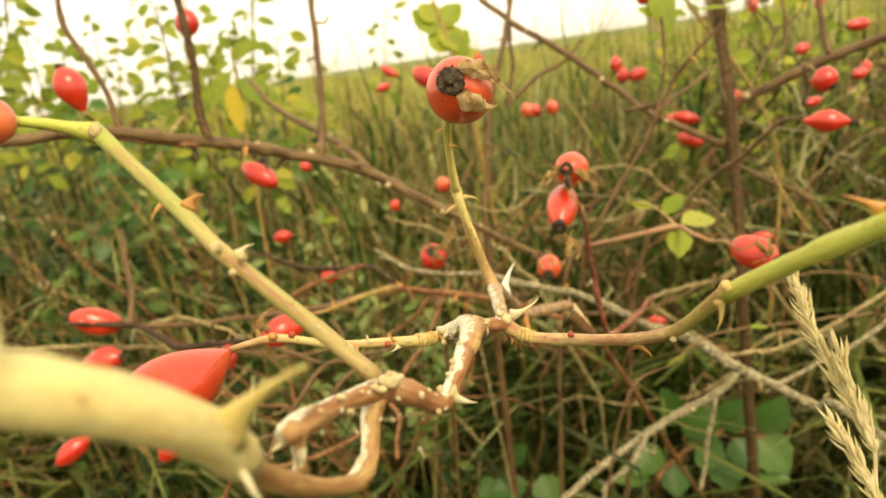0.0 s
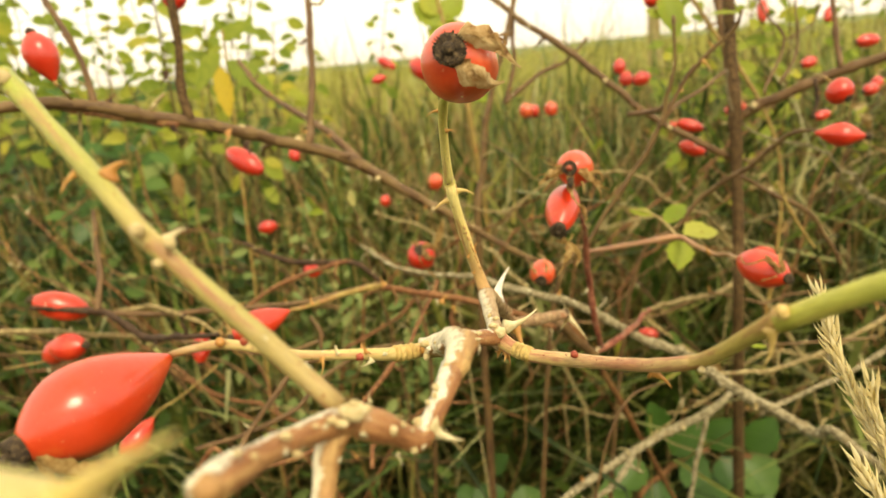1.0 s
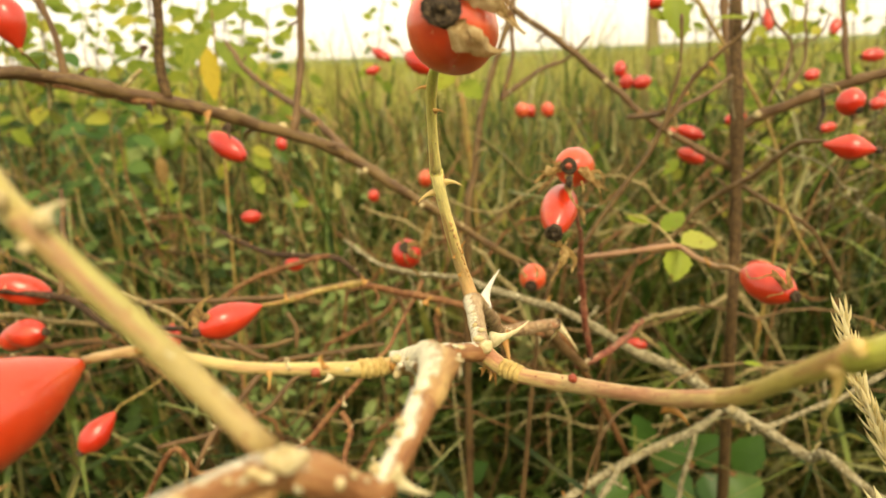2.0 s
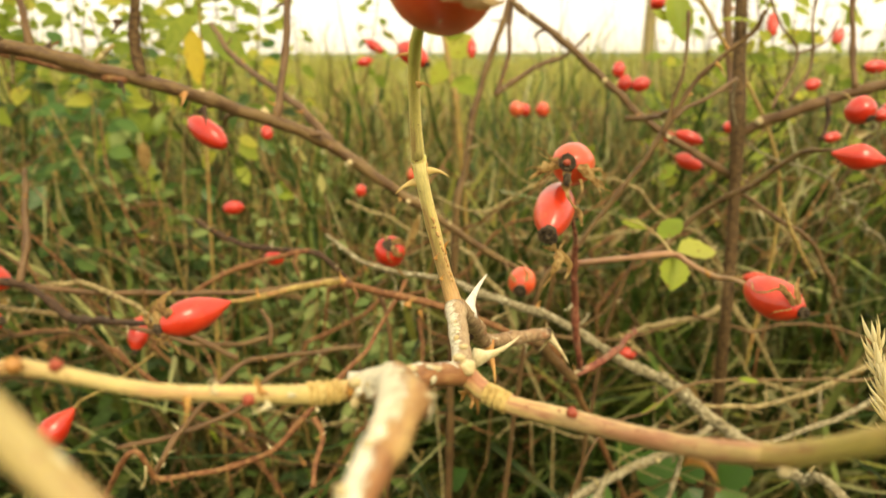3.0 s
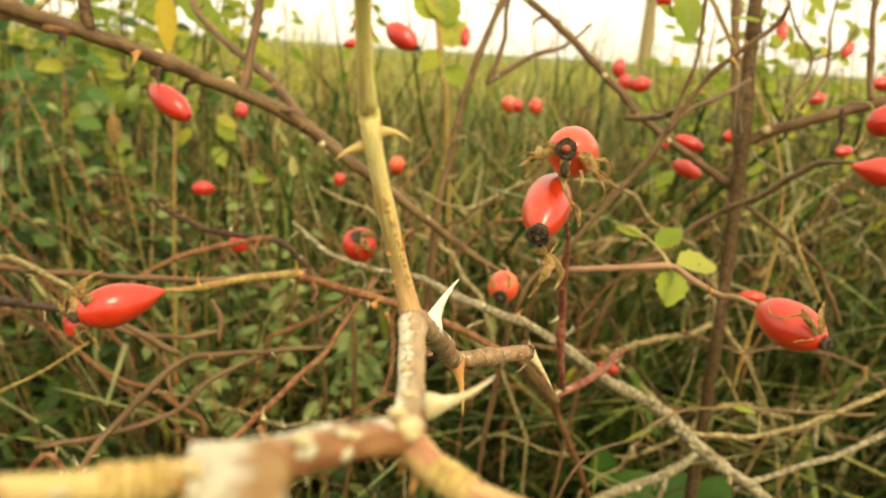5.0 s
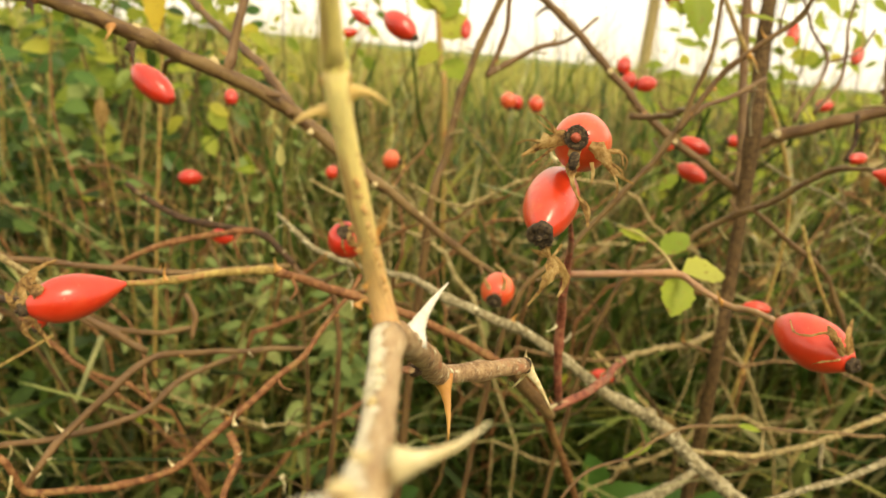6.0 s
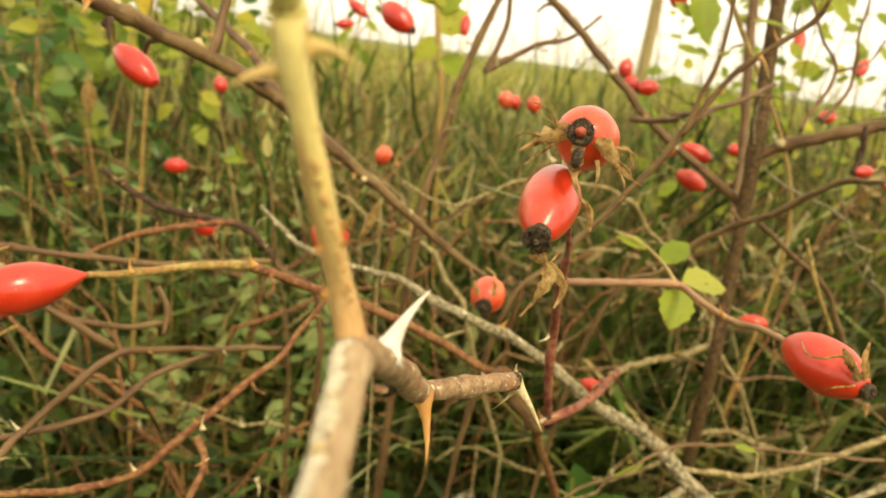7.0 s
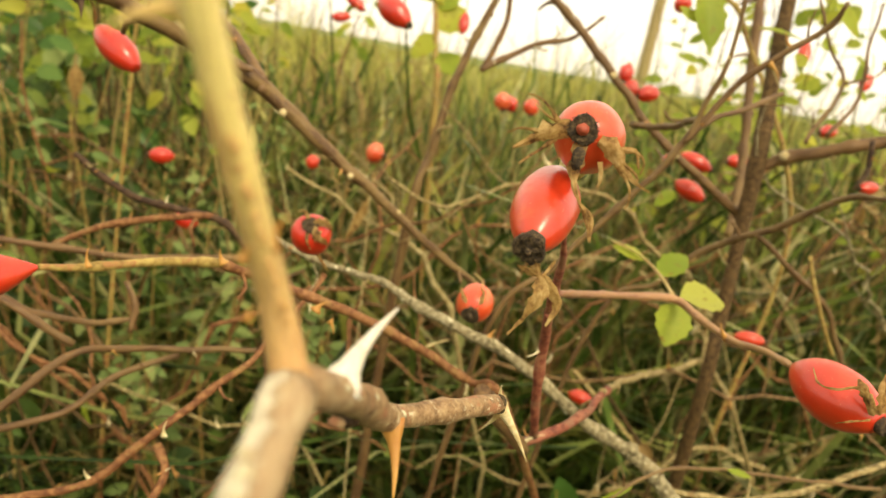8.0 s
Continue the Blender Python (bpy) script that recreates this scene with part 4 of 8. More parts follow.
rose_hip((0.0037, 0.1420, 0.7909), (0.0008, 0.1283, 0.7951), 12.3, "plump red rose hip with black calyx and papery sepals", "round", skin_kind="hip_dull", crown=0.99, sepals=[([(0.0016, 0.1286, 0.7961), (0.0037, 0.1275, 0.7969), (0.0061, 0.1275, 0.7963), (0.0083, 0.1292, 0.7947), (0.0094, 0.1296, 0.7934), (0.0114, 0.1299, 0.7916)], [2.2, 3.4, 3.5, 1.8, 0.9, 0.4]), ([(0.0015, 0.1273, 0.7938), (0.0027, 0.1255, 0.7922), (0.0045, 0.1254, 0.7907), (0.0065, 0.1278, 0.7896), (0.0087, 0.1293, 0.7898)], [2.0, 3.8, 3.9, 1.7, 0.4]), ([(0.0080, 0.1290, 0.7941), (0.0093, 0.1302, 0.7956), (0.0082, 0.1305, 0.7967), (0.0101, 0.1313, 0.7968)], [0.8, 0.4, 0.4, 0.2]), ([(0.0006, 0.1284, 0.7927), (0.0010, 0.1290, 0.7900), (0.0021, 0.1313, 0.7879)], [0.4, 0.4, 0.3])], paper="pale_sepal")
rose_hip((-0.0587, 0.0957, 0.7999), (-0.0618, 0.0909, 0.8008), 6.29, "orange-red rose hip on a green stalk", "oval", skin_kind="hip_dull")
rose_hip((-0.0440, 0.1122, 0.7561), (-0.0569, 0.0953, 0.7527), 12.86, "large glossy red rose hip on a yellow-green shoot", "pear", skin_kind="hip_warm", sepals=[([(-0.0564, 0.0952, 0.7521), (-0.0533, 0.0942, 0.7504), (-0.0504, 0.0946, 0.7489), (-0.0468, 0.0949, 0.7496), (-0.0449, 0.0965, 0.7501)], [2.1, 2.4, 2.1, 1.0, 0.3]), ([(-0.0557, 0.0951, 0.7516), (-0.0545, 0.0945, 0.7493), (-0.0537, 0.0953, 0.7469)], [1.8, 1.6, 0.4]), ([(-0.0574, 0.0953, 0.7525), (-0.0584, 0.0949, 0.7513), (-0.0581, 0.0946, 0.7502)], [0.8, 0.4, 0.2])])
cane = thing("rose_cane", (0.0592, 0.3145, 0.6613), "thin red briar cane carrying a pair of hips", "rose cane", "briar branches")
cane_s = stem(cane, [(0.0391, 0.2642, 0.7460, 0.44), (0.0455, 0.2748, 0.7328, 0.49), (0.0498, 0.2872, 0.7162, 1.08), (0.0526, 0.2988, 0.6968, 1.34), (0.0576, 0.3093, 0.6679, 1.31), (0.0595, 0.3142, 0.6600, 1.27)], "wine", "stem", "", 9, 0.1, 0.03)
# thread-like tips of the withered sepals
WISPS = [
    ([(0.0428, 0.2380, 0.7539), (0.0455, 0.2378, 0.7541), (0.0470, 0.2378, 0.7527), (0.0468, 0.2379, 0.7508)], [0.9, 0.45, 0.35, 0.25]),
    ([(0.0435, 0.2378, 0.7522), (0.0455, 0.2377, 0.7512), (0.0466, 0.2377, 0.7500), (0.0462, 0.2377, 0.7491)], [0.8, 0.5, 0.35, 0.25]),
    ([(0.0438, 0.2378, 0.7510), (0.0456, 0.2376, 0.7485), (0.0461, 0.2376, 0.7463), (0.0456, 0.2376, 0.7451)], [0.8, 0.4, 0.3, 0.25]),
    ([(0.0334, 0.2408, 0.7560), (0.0313, 0.2413, 0.7584), (0.0291, 0.2418, 0.7598), (0.0274, 0.2420, 0.7600)], [0.9, 0.45, 0.35, 0.25]),
    ([(0.0304, 0.2397, 0.7545), (0.0274, 0.2398, 0.7548), (0.0252, 0.2398, 0.7537)], [0.8, 0.4, 0.3]),
    ([(0.0402, 0.2381, 0.7518), (0.0408, 0.2377, 0.7492), (0.0405, 0.2376, 0.7478)], [0.9, 0.7, 0.3]),
]
pair_hip = rose_hip((0.0429, 0.2550, 0.7527), (0.0371, 0.2402, 0.7559), 12.02, "pale-flushed red rose hip with dark calyx and spread withered sepals", "round", skin_kind="hip_dull", stalk=[(0.0459, 0.2674, 0.7466), (0.0429, 0.2703, 0.7420)], stalk_r=0.6, crown=0.95, sepals=[([(0.0355, 0.2400, 0.7554), (0.0332, 0.2399, 0.7553), (0.0306, 0.2395, 0.7542), (0.0288, 0.2404, 0.7528), (0.0265, 0.2400, 0.7514)], [2.0, 3.0, 2.3, 1.3, 0.4]), ([(0.0368, 0.2390, 0.7539), (0.0367, 0.2381, 0.7509), (0.0367, 0.2381, 0.7482), (0.0382, 0.2372, 0.7449), (0.0401, 0.2368, 0.7430), (0.0408, 0.2358, 0.7392)], [2.1, 2.3, 1.2, 0.5, 1.4, 0.4]), ([(0.0394, 0.2386, 0.7549), (0.0417, 0.2377, 0.7538), (0.0437, 0.2378, 0.7512), (0.0463, 0.2374, 0.7495), (0.0488, 0.2372, 0.7484)], [1.8, 3.0, 1.6, 0.7, 0.3]), ([(0.0427, 0.2386, 0.7541), (0.0459, 0.2401, 0.7542), (0.0469, 0.2394, 0.7515)], [0.9, 0.5, 0.4]), ([(0.0350, 0.2418, 0.7569), (0.0323, 0.2417, 0.7567), (0.0292, 0.2434, 0.7585)], [0.7, 0.4, 0.3]), ([(0.0332, 0.2409, 0.7540), (0.0296, 0.2399, 0.7508), (0.0278, 0.2394, 0.7492)], [0.9, 0.5, 0.3])] + WISPS, paper="sepal")
knob(pair_hip, (0.0367, 0.2383, 0.7517), 1.25, "calyx", "scorched_sepal", (0.85, 0.6, 1.6), "blackened shrivelled sepal")
low_hip = rose_hip((0.0384, 0.2572, 0.7462), (0.0319, 0.2363, 0.7374), 11.48, "glossy orange-red rose hip with crusted dark calyx", "oval", skin_kind="hip_warm", stalk=[(0.0402, 0.2634, 0.7479), (0.0435, 0.2697, 0.7398)], stalk_r=0.6, crown=1.12, sepals=[([(0.0324, 0.2361, 0.7367), (0.0331, 0.2356, 0.7346), (0.0341, 0.2351, 0.7326)], [2.2, 1.8, 1.1]), ([(0.0341, 0.2351, 0.7328), (0.0342, 0.2332, 0.7308), (0.0333, 0.2324, 0.7281), (0.0321, 0.2330, 0.7253), (0.0304, 0.2323, 0.7231)], [1.3, 3.4, 1.6, 0.7, 0.4]), ([(0.0344, 0.2351, 0.7326), (0.0363, 0.2346, 0.7307), (0.0380, 0.2353, 0.7278), (0.0366, 0.2344, 0.7246)], [1.1, 2.0, 1.3, 0.4]), ([(0.0338, 0.2351, 0.7327), (0.0321, 0.2351, 0.7332), (0.0304, 0.2365, 0.7334)], [0.9, 1.6, 0.5]), ([(0.0345, 0.2351, 0.7326), (0.0362, 0.2370, 0.7342), (0.0365, 0.2372, 0.7350)], [0.5, 0.5, 0.3])])
knob(low_hip, (0.0323, 0.2358, 0.7354), 0.95, "calyx", "scorched_sepal", (1, 0.8, 1.4), "blackened shrivelled sepal")
stem(cane, [(0.0538, 0.3127, 0.6557, 1.35), (0.0642, 0.3205, 0.6569, 1.57), (0.0762, 0.3287, 0.6593, 1.45), (0.0940, 0.3570, 0.6578, 1.23)], "wine", "stem", "", 9, 0.1, 0.03)
stem(cane, [(0.0898, 0.3503, 0.6595, 1.19), (0.1205, 0.4091, 0.6397, 1.38), (0.1841, 0.5133, 0.6015, 1.89), (0.2670, 0.6170, 0.5586, 2.19), (0.400, 0.860, 0.300, 1.80), (0.420, 0.900, 0.000, 2.00)], "twig", "stem", "", 9, 0.1, 0.03)
stem(cane, [(0.0380, 0.2916, 0.6828, 2.16), (0.0439, 0.3003, 0.6728, 2.26), (0.0503, 0.3076, 0.6630, 2.03), (0.0579, 0.3127, 0.6549, 1.65)], "cane", "stem", "", 9, 0.1, 0.03)
thorn(cane_s, (0.0570, 0.3132, 0.6569), (0.0628, 0.3119, 0.6615), 1.01, "pale_thorn", 0.25)
twigf = thing("rose_twig", (0.0440, 0.3530, 0.6506), "slender olive briar twig ending in a red hip", "rose twig", "briar branches")
twigf_a = stem(twigf, [(-0.0736, 0.2913, 0.6982, 0.80), (-0.0670, 0.2995, 0.6965, 1.09), (-0.0519, 0.3140, 0.6961, 1.26), (-0.0393, 0.3304, 0.6927, 1.45)], "olive", "stem", "", 9, 0.1, 0.03)
twigf_s = stem(twigf, [(-0.0401, 0.3297, 0.6929, 1.45), (-0.0268, 0.3388, 0.6858, 1.62), (-0.0108, 0.3446, 0.6792, 1.67), (0.0152, 0.3499, 0.6692, 1.62), (0.0433, 0.3540, 0.6543, 1.56), (0.0644, 0.3565, 0.6348, 1.61), (0.170, 0.520, 0.400, 1.80), (0.270, 0.660, 0.200, 2.20), (0.330, 0.750, 0.000, 2.60)], "red", "stem", "", 9, 0.1, 0.03)
thorn(twigf_a, (-0.0357, 0.3139, 0.6986), (-0.0367, 0.3136, 0.7026), 1.24, "amber_thorn", 0.25)
thorn(twigf_a, (-0.0657, 0.2997, 0.6973), (-0.0655, 0.2998, 0.7024), 0.86, "amber_thorn", 0.25)
thorn(twigf_s, (-0.0115, 0.3389, 0.6789), (-0.0079, 0.3386, 0.6821), 1.44, "amber_thorn", 0.25)
thorn(twigf_s, (-0.0066, 0.3395, 0.6751), (-0.0051, 0.3385, 0.6714), 1.09, "amber_thorn", 0.25)
rose_hip((-0.0736, 0.2913, 0.6982), (-0.0943, 0.2780, 0.6939), 13.37, "ripe red rose hip with ragged brown sepals", "pear", sepals=[([(-0.0948, 0.2782, 0.6948), (-0.0966, 0.2793, 0.6990), (-0.0941, 0.2820, 0.7032), (-0.0892, 0.2844, 0.7060)], [3.0, 2.1, 1.5, 0.6]), ([(-0.0939, 0.2777, 0.6927), (-0.0915, 0.2768, 0.6892), (-0.0875, 0.2756, 0.6843)], [2.4, 1.8, 0.6]), ([(-0.0947, 0.2778, 0.6933), (-0.0992, 0.2796, 0.6955), (-0.0981, 0.2809, 0.6999)], [1.5, 0.8, 0.5]), ([(-0.0911, 0.2764, 0.6977), (-0.0941, 0.2786, 0.7011), (-0.0925, 0.2807, 0.7034)], [3.9, 3.3, 1.2]), ([(-0.0913, 0.2749, 0.6924), (-0.0936, 0.2740, 0.6894), (-0.0909, 0.2746, 0.6861)], [3.0, 2.1, 0.7]), ([(-0.0937, 0.2770, 0.6953), (-0.0973, 0.2766, 0.6944), (-0.1003, 0.2787, 0.6973)], [3.0, 2.7, 0.9])])
leaft = thing("rose_twig", (0.0558, 0.2995, 0.7090), "thin red-brown briar twig with yellow-green leaves", "rose twig", "briar branches")
leaft_s = stem(leaft, [(0.0518, 0.2930, 0.7115, 0.99), (0.0675, 0.3197, 0.7041, 1.15), (0.0872, 0.3427, 0.6985, 1.29), (0.1090, 0.3569, 0.6956, 1.48), (0.1120, 0.3401, 0.6954, 1.20), (0.1141, 0.3196, 0.6968, 1.09), (0.1117, 0.3000, 0.7026, 0.91), (0.1073, 0.2788, 0.7075, 0.73)], "tan", "stem", "", 9, 0.1, 0.03)
thorn(leaft_s, (0.1133, 0.3236, 0.6962), (0.1103, 0.3234, 0.7010), 1.03, "amber_thorn", 0.25)
stem(leaft, [(0.1090, 0.3569, 0.6956, 0.69), (0.1071, 0.3691, 0.6996, 0.62), (0.1021, 0.3839, 0.7031, 0.54), (0.0923, 0.3910, 0.7051, 0.33)], "green", "leaf_stalk", "", 9, 0.1, 0.03)
leaf(leaft, (0.1108, 0.3592, 0.6936), (0.1077, 0.3499, 0.6808), 0.0148, (0, -0.9, 0.3), "leaf", "yellow-green rose leaf")
leaf(leaft, (0.1153, 0.3678, 0.6937), (0.1371, 0.3755, 0.6929), 0.0153, (0, -0.5, 0.85), "spotted_leaf", "yellow rose leaf with brown spots")
leaf(leaft, (0.1082, 0.3757, 0.6978), (0.1253, 0.3924, 0.7053), 0.0110, (0, -0.6, 0.8), "leaf")
leaf(leaft, (0.1043, 0.3833, 0.7008), (0.0936, 0.3908, 0.7042), 0.0074, (0, -0.5, 0.85), "leaf")
rose_hip((0.1073, 0.2788, 0.7075), (0.1168, 0.2589, 0.7051), 13.63, "glossy red rose hip with clinging dried sepals", "oval", sepals=[([(0.1136, 0.2568, 0.7081), (0.1076, 0.2553, 0.7137), (0.1027, 0.2555, 0.7128), (0.1012, 0.2588, 0.7121), (0.1020, 0.2635, 0.7138)], [2.1, 0.9, 0.7, 0.6, 0.4]), ([(0.1136, 0.2568, 0.7081), (0.1092, 0.2566, 0.7133), (0.1086, 0.2584, 0.7148)], [1.6, 1.8, 0.5]), ([(0.1146, 0.2568, 0.7082), (0.1134, 0.2566, 0.7127), (0.1148, 0.2592, 0.7167)], [2.3, 2.1, 0.5]), ([(0.1116, 0.2551, 0.7074), (0.1058, 0.2534, 0.7071), (0.1053, 0.2557, 0.7054)], [0.7, 0.6, 0.3])])
bigb = thing("rose_branch", (-0.2142, 0.3324, 0.7917), "thick brown arching briar branch crossing the grass", "rose branch", "briar branches")
big_s = stem(bigb, [(-0.720, 0.550, 0.000, 7.00), (-0.660, 0.500, 0.500, 5.50), (-0.520, 0.420, 0.750, 4.60), (-0.2442, 0.3180, 0.7947, 2.19), (-0.2143, 0.3322, 0.7912, 2.55), (-0.1921, 0.3468, 0.7901, 2.94), (-0.1698, 0.3607, 0.7861, 3.20), (-0.1337, 0.3798, 0.7738, 3.23), (-0.1082, 0.3988, 0.7629, 3.40), (-0.0809, 0.4174, 0.7502, 3.40), (-0.0551, 0.4289, 0.7372, 3.51), (-0.0315, 0.4318, 0.7187, 3.03), (-0.0086, 0.4352, 0.7024, 2.53), (0.0255, 0.4434, 0.6762, 2.05), (0.0619, 0.4521, 0.6516, 1.54)], "cane", "stem", "", 9, 0.1, 0.06)
stem(bigb, [(-0.1697, 0.3609, 0.7870, 1.74), (-0.1728, 0.3624, 0.8080, 1.44), (-0.1790, 0.3642, 0.8257, 1.43), (-0.1875, 0.3684, 0.8422, 1.43), (-0.1878, 0.3713, 0.8628, 1.27)], "cane", "stem", "", 9, 0.1, 0.03)
bw2 = stem(bigb, [(-0.1323, 0.3800, 0.7745, 2.61), (-0.1355, 0.3844, 0.7908, 2.30), (-0.1337, 0.3878, 0.8130, 2.13), (-0.1350, 0.3915, 0.8369, 2.12), (-0.1377, 0.3966, 0.8607, 1.66)], "trunk", "stem", "", 9, 0.1, 0.03)
stem(bigb, [(-0.0807, 0.4178, 0.7515, 2.21), (-0.0766, 0.4270, 0.7840, 1.87), (-0.0745, 0.4361, 0.8168, 1.87), (-0.0738, 0.4471, 0.8564, 1.70)], "cane", "stem", "", 9, 0.1, 0.03)
stem(bigb, [(-0.0548, 0.4294, 0.7388, 2.46), (-0.0750, 0.4540, 0.7547, 2.20), (-0.1008, 0.4845, 0.7676, 1.95), (-0.1288, 0.5159, 0.7839, 1.85), (-0.1482, 0.5417, 0.8041, 1.71)], "cane", "stem", "", 9, 0.1, 0.03)
stem(bigb, [(-0.2081, 0.3944, 0.7872, 1.85), (-0.1875, 0.3938, 0.7820, 1.86), (-0.1614, 0.3825, 0.7775, 1.81), (-0.1337, 0.3655, 0.7730, 1.48)], "red", "stem", "", 9, 0.1, 0.03)
thorn(big_s, (-0.1354, 0.3652, 0.7720), (-0.1330, 0.3611, 0.7670), 1.72, "dark", 0.2)
thorn(big_s, (-0.1590, 0.3547, 0.7881), (-0.1574, 0.3555, 0.7908), 1.40, "dark", 0.1)
thorn(big_s, (-0.1136, 0.3785, 0.7663), (-0.1145, 0.3744, 0.7616), 1.80, "amber_thorn", 0.25)
thorn(big_s, (-0.1028, 0.3702, 0.7601), (-0.1004, 0.3658, 0.7538), 2.07, "dark", 0.1)
thorn(bw2, (-0.1350, 0.3864, 0.8133), (-0.1369, 0.3852, 0.8141), 1.52, "dark", 0.25)
thorn(bw2, (-0.1410, 0.3821, 0.7985), (-0.1439, 0.3791, 0.7931), 1.77, "dark", 0.25)
knob(big_s, (-0.0448, 0.4227, 0.7285), 1.63, "scar", "leaf_scar")
knob(big_s, (-0.0143, 0.4289, 0.7058), 1.47, "scar", "leaf_scar")
trunk = thing("rose_cane", (0.240, 0.560, 0.0), "thick upright brown briar cane with side branches", "rose cane", "briar branches")
stem(trunk, [(0.2043, 0.5423, 0.8557, 4.06), (0.2002, 0.5278, 0.8088, 4.05), (0.1976, 0.5152, 0.7737, 4.23), (0.1960, 0.5035, 0.7368, 4.62), (0.1960, 0.4987, 0.6989, 4.06), (0.1957, 0.4921, 0.6499, 3.91), (0.1923, 0.4808, 0.5839, 3.75), (0.225, 0.545, 0.250, 5.50), (0.235, 0.570, 0.000, 6.50)], "trunk", "stem", "", 12, 0.1, 0.0)
stem(trunk, [(0.1986, 0.5070, 0.7031, 2.88), (0.1797, 0.5052, 0.7148, 2.45), (0.1561, 0.5054, 0.7293, 2.23), (0.1302, 0.5096, 0.7481, 2.23), (0.1087, 0.5145, 0.7691, 2.23), (0.0833, 0.5196, 0.7914, 2.23), (0.0556, 0.5243, 0.8125, 2.03), (0.0341, 0.5292, 0.8335, 1.83), (0.0223, 0.5336, 0.8510, 1.62)], "cane", "stem", "", 9, 0.1, 0.03)
stem(trunk, [(0.1949, 0.5055, 0.7288, 2.43), (0.2084, 0.4994, 0.7404, 3.57), (0.2229, 0.4921, 0.7471, 3.31), (0.2487, 0.4823, 0.7586, 3.22), (0.2825, 0.4658, 0.7701, 3.08), (0.3121, 0.4420, 0.7812, 2.72)], "cane", "stem", "", 9, 0.1, 0.03)
stem(trunk, [(0.2369, 0.6549, 0.8524, 3.42), (0.2386, 0.6377, 0.7900, 3.42), (0.2433, 0.6186, 0.7201, 3.22), (0.2390, 0.5987, 0.6740, 2.98)], "cane", "stem", "", 9, 0.1, 0.03)
stem(trunk, [(0.2539, 0.4795, 0.7630, 2.06), (0.2521, 0.4851, 0.7837, 1.69), (0.2511, 0.4903, 0.8128, 1.49), (0.2519, 0.5024, 0.8563, 1.31), (0.2640, 0.5184, 0.9126, 0.93)], "cane", "stem", "", 9, 0.1, 0.03)
stem(trunk, [(0.2312, 0.4675, 0.7585, 1.24), (0.2318, 0.4650, 0.7443, 1.25), (0.2276, 0.4621, 0.7342, 0.97)], "dark", "stem", "", 9, 0.1, 0.03)
stem(trunk, [(0.1214, 0.4941, 0.7441, 1.77), (0.1297, 0.4674, 0.7476, 1.64), (0.1234, 0.4133, 0.7558, 1.37)], "cane", "stem", "", 9, 0.1, 0.03)
stem(trunk, [(0.0395, 0.5156, 0.7578, 1.79), (0.0551, 0.5192, 0.7687, 1.63), (0.0709, 0.5223, 0.7774, 1.48), (0.0871, 0.5244, 0.7827, 1.15), (0.1026, 0.5289, 0.7969, 0.82)], "cane", "stem", "", 9, 0.1, 0.03)
stem(trunk, [(0.004, 0.573, 0.000, 3.53), (0.007, 0.543, 0.289, 3.06), (0.013, 0.513, 0.643, 2.59), (0.0210, 0.5161, 0.7118, 2.35), (0.0262, 0.5185, 0.7451, 2.32), (0.0361, 0.5210, 0.7779, 2.12), (0.0459, 0.5223, 0.8066, 1.92), (0.0624, 0.5371, 0.8578, 1.45)], "cane", "stem", "", 9, 0.1, 0.03)
stem(trunk, [(0.0416, 0.5231, 0.7593, 1.66), (0.0493, 0.5270, 0.7824, 1.48), (0.0502, 0.5289, 0.8044, 1.31), (0.0541, 0.5422, 0.8520, 0.98)], "cane", "stem", "", 9, 0.1, 0.03)
stem(trunk, [(0.2132, 0.4759, 0.7559, 1.04), (0.2264, 0.4823, 0.7774, 0.89), (0.2274, 0.4888, 0.8004, 0.74), (0.2319, 0.4954, 0.8239, 0.59)], "cane", "stem", "", 9, 0.1, 0.03)
stem(trunk, [(0.2029, 0.4742, 0.7514, 1.03), (0.2235, 0.4949, 0.7825, 0.92), (0.2125, 0.4998, 0.8019, 0.76), (0.2038, 0.5048, 0.8214, 0.76)], "cane", "stem", "", 9, 0.1, 0.03)
stem(trunk, [(0.2235, 0.4949, 0.7825, 0.76), (0.2400, 0.4972, 0.7887, 0.61), (0.2503, 0.5017, 0.8032, 0.61)], "cane", "stem", "", 9, 0.1, 0.03)
deadt = thing("rose_twig", (0.1335, 0.3522, 0.6347), "thin brown twig with a yellow leaf low in the tangle", "rose twig", "briar branches")
stem(deadt, [(0.007, 0.370, 0.000, 0.80), (0.023, 0.340, 0.267, 0.69), (0.056, 0.310, 0.594, 0.58), (0.0979, 0.3352, 0.6290, 0.53), (0.1128, 0.3441, 0.6336, 0.65), (0.1335, 0.3522, 0.6347, 0.67), (0.1747, 0.3659, 0.6272, 0.71), (0.2274, 0.3801, 0.6203, 0.76)], "cane", "stem", "", 9, 0.1, 0.03)
leaf(deadt, (0.1440, 0.3527, 0.6350), (0.1548, 0.3528, 0.6335), 0.0031, (0, -0.6, 0.8), "leaf", "yellow leaf")
leaf(deadt, (0.1050, 0.3390, 0.6314), (0.0928, 0.3321, 0.6286), 0.0026, (0.2, -0.9, 0.3), "leaf", "yellowed leaf")
crossb = thing("rose_branch", (0.0819, 0.3723, 0.7150), "forked brown briar branch with a green tip", "rose branch", "briar branches")
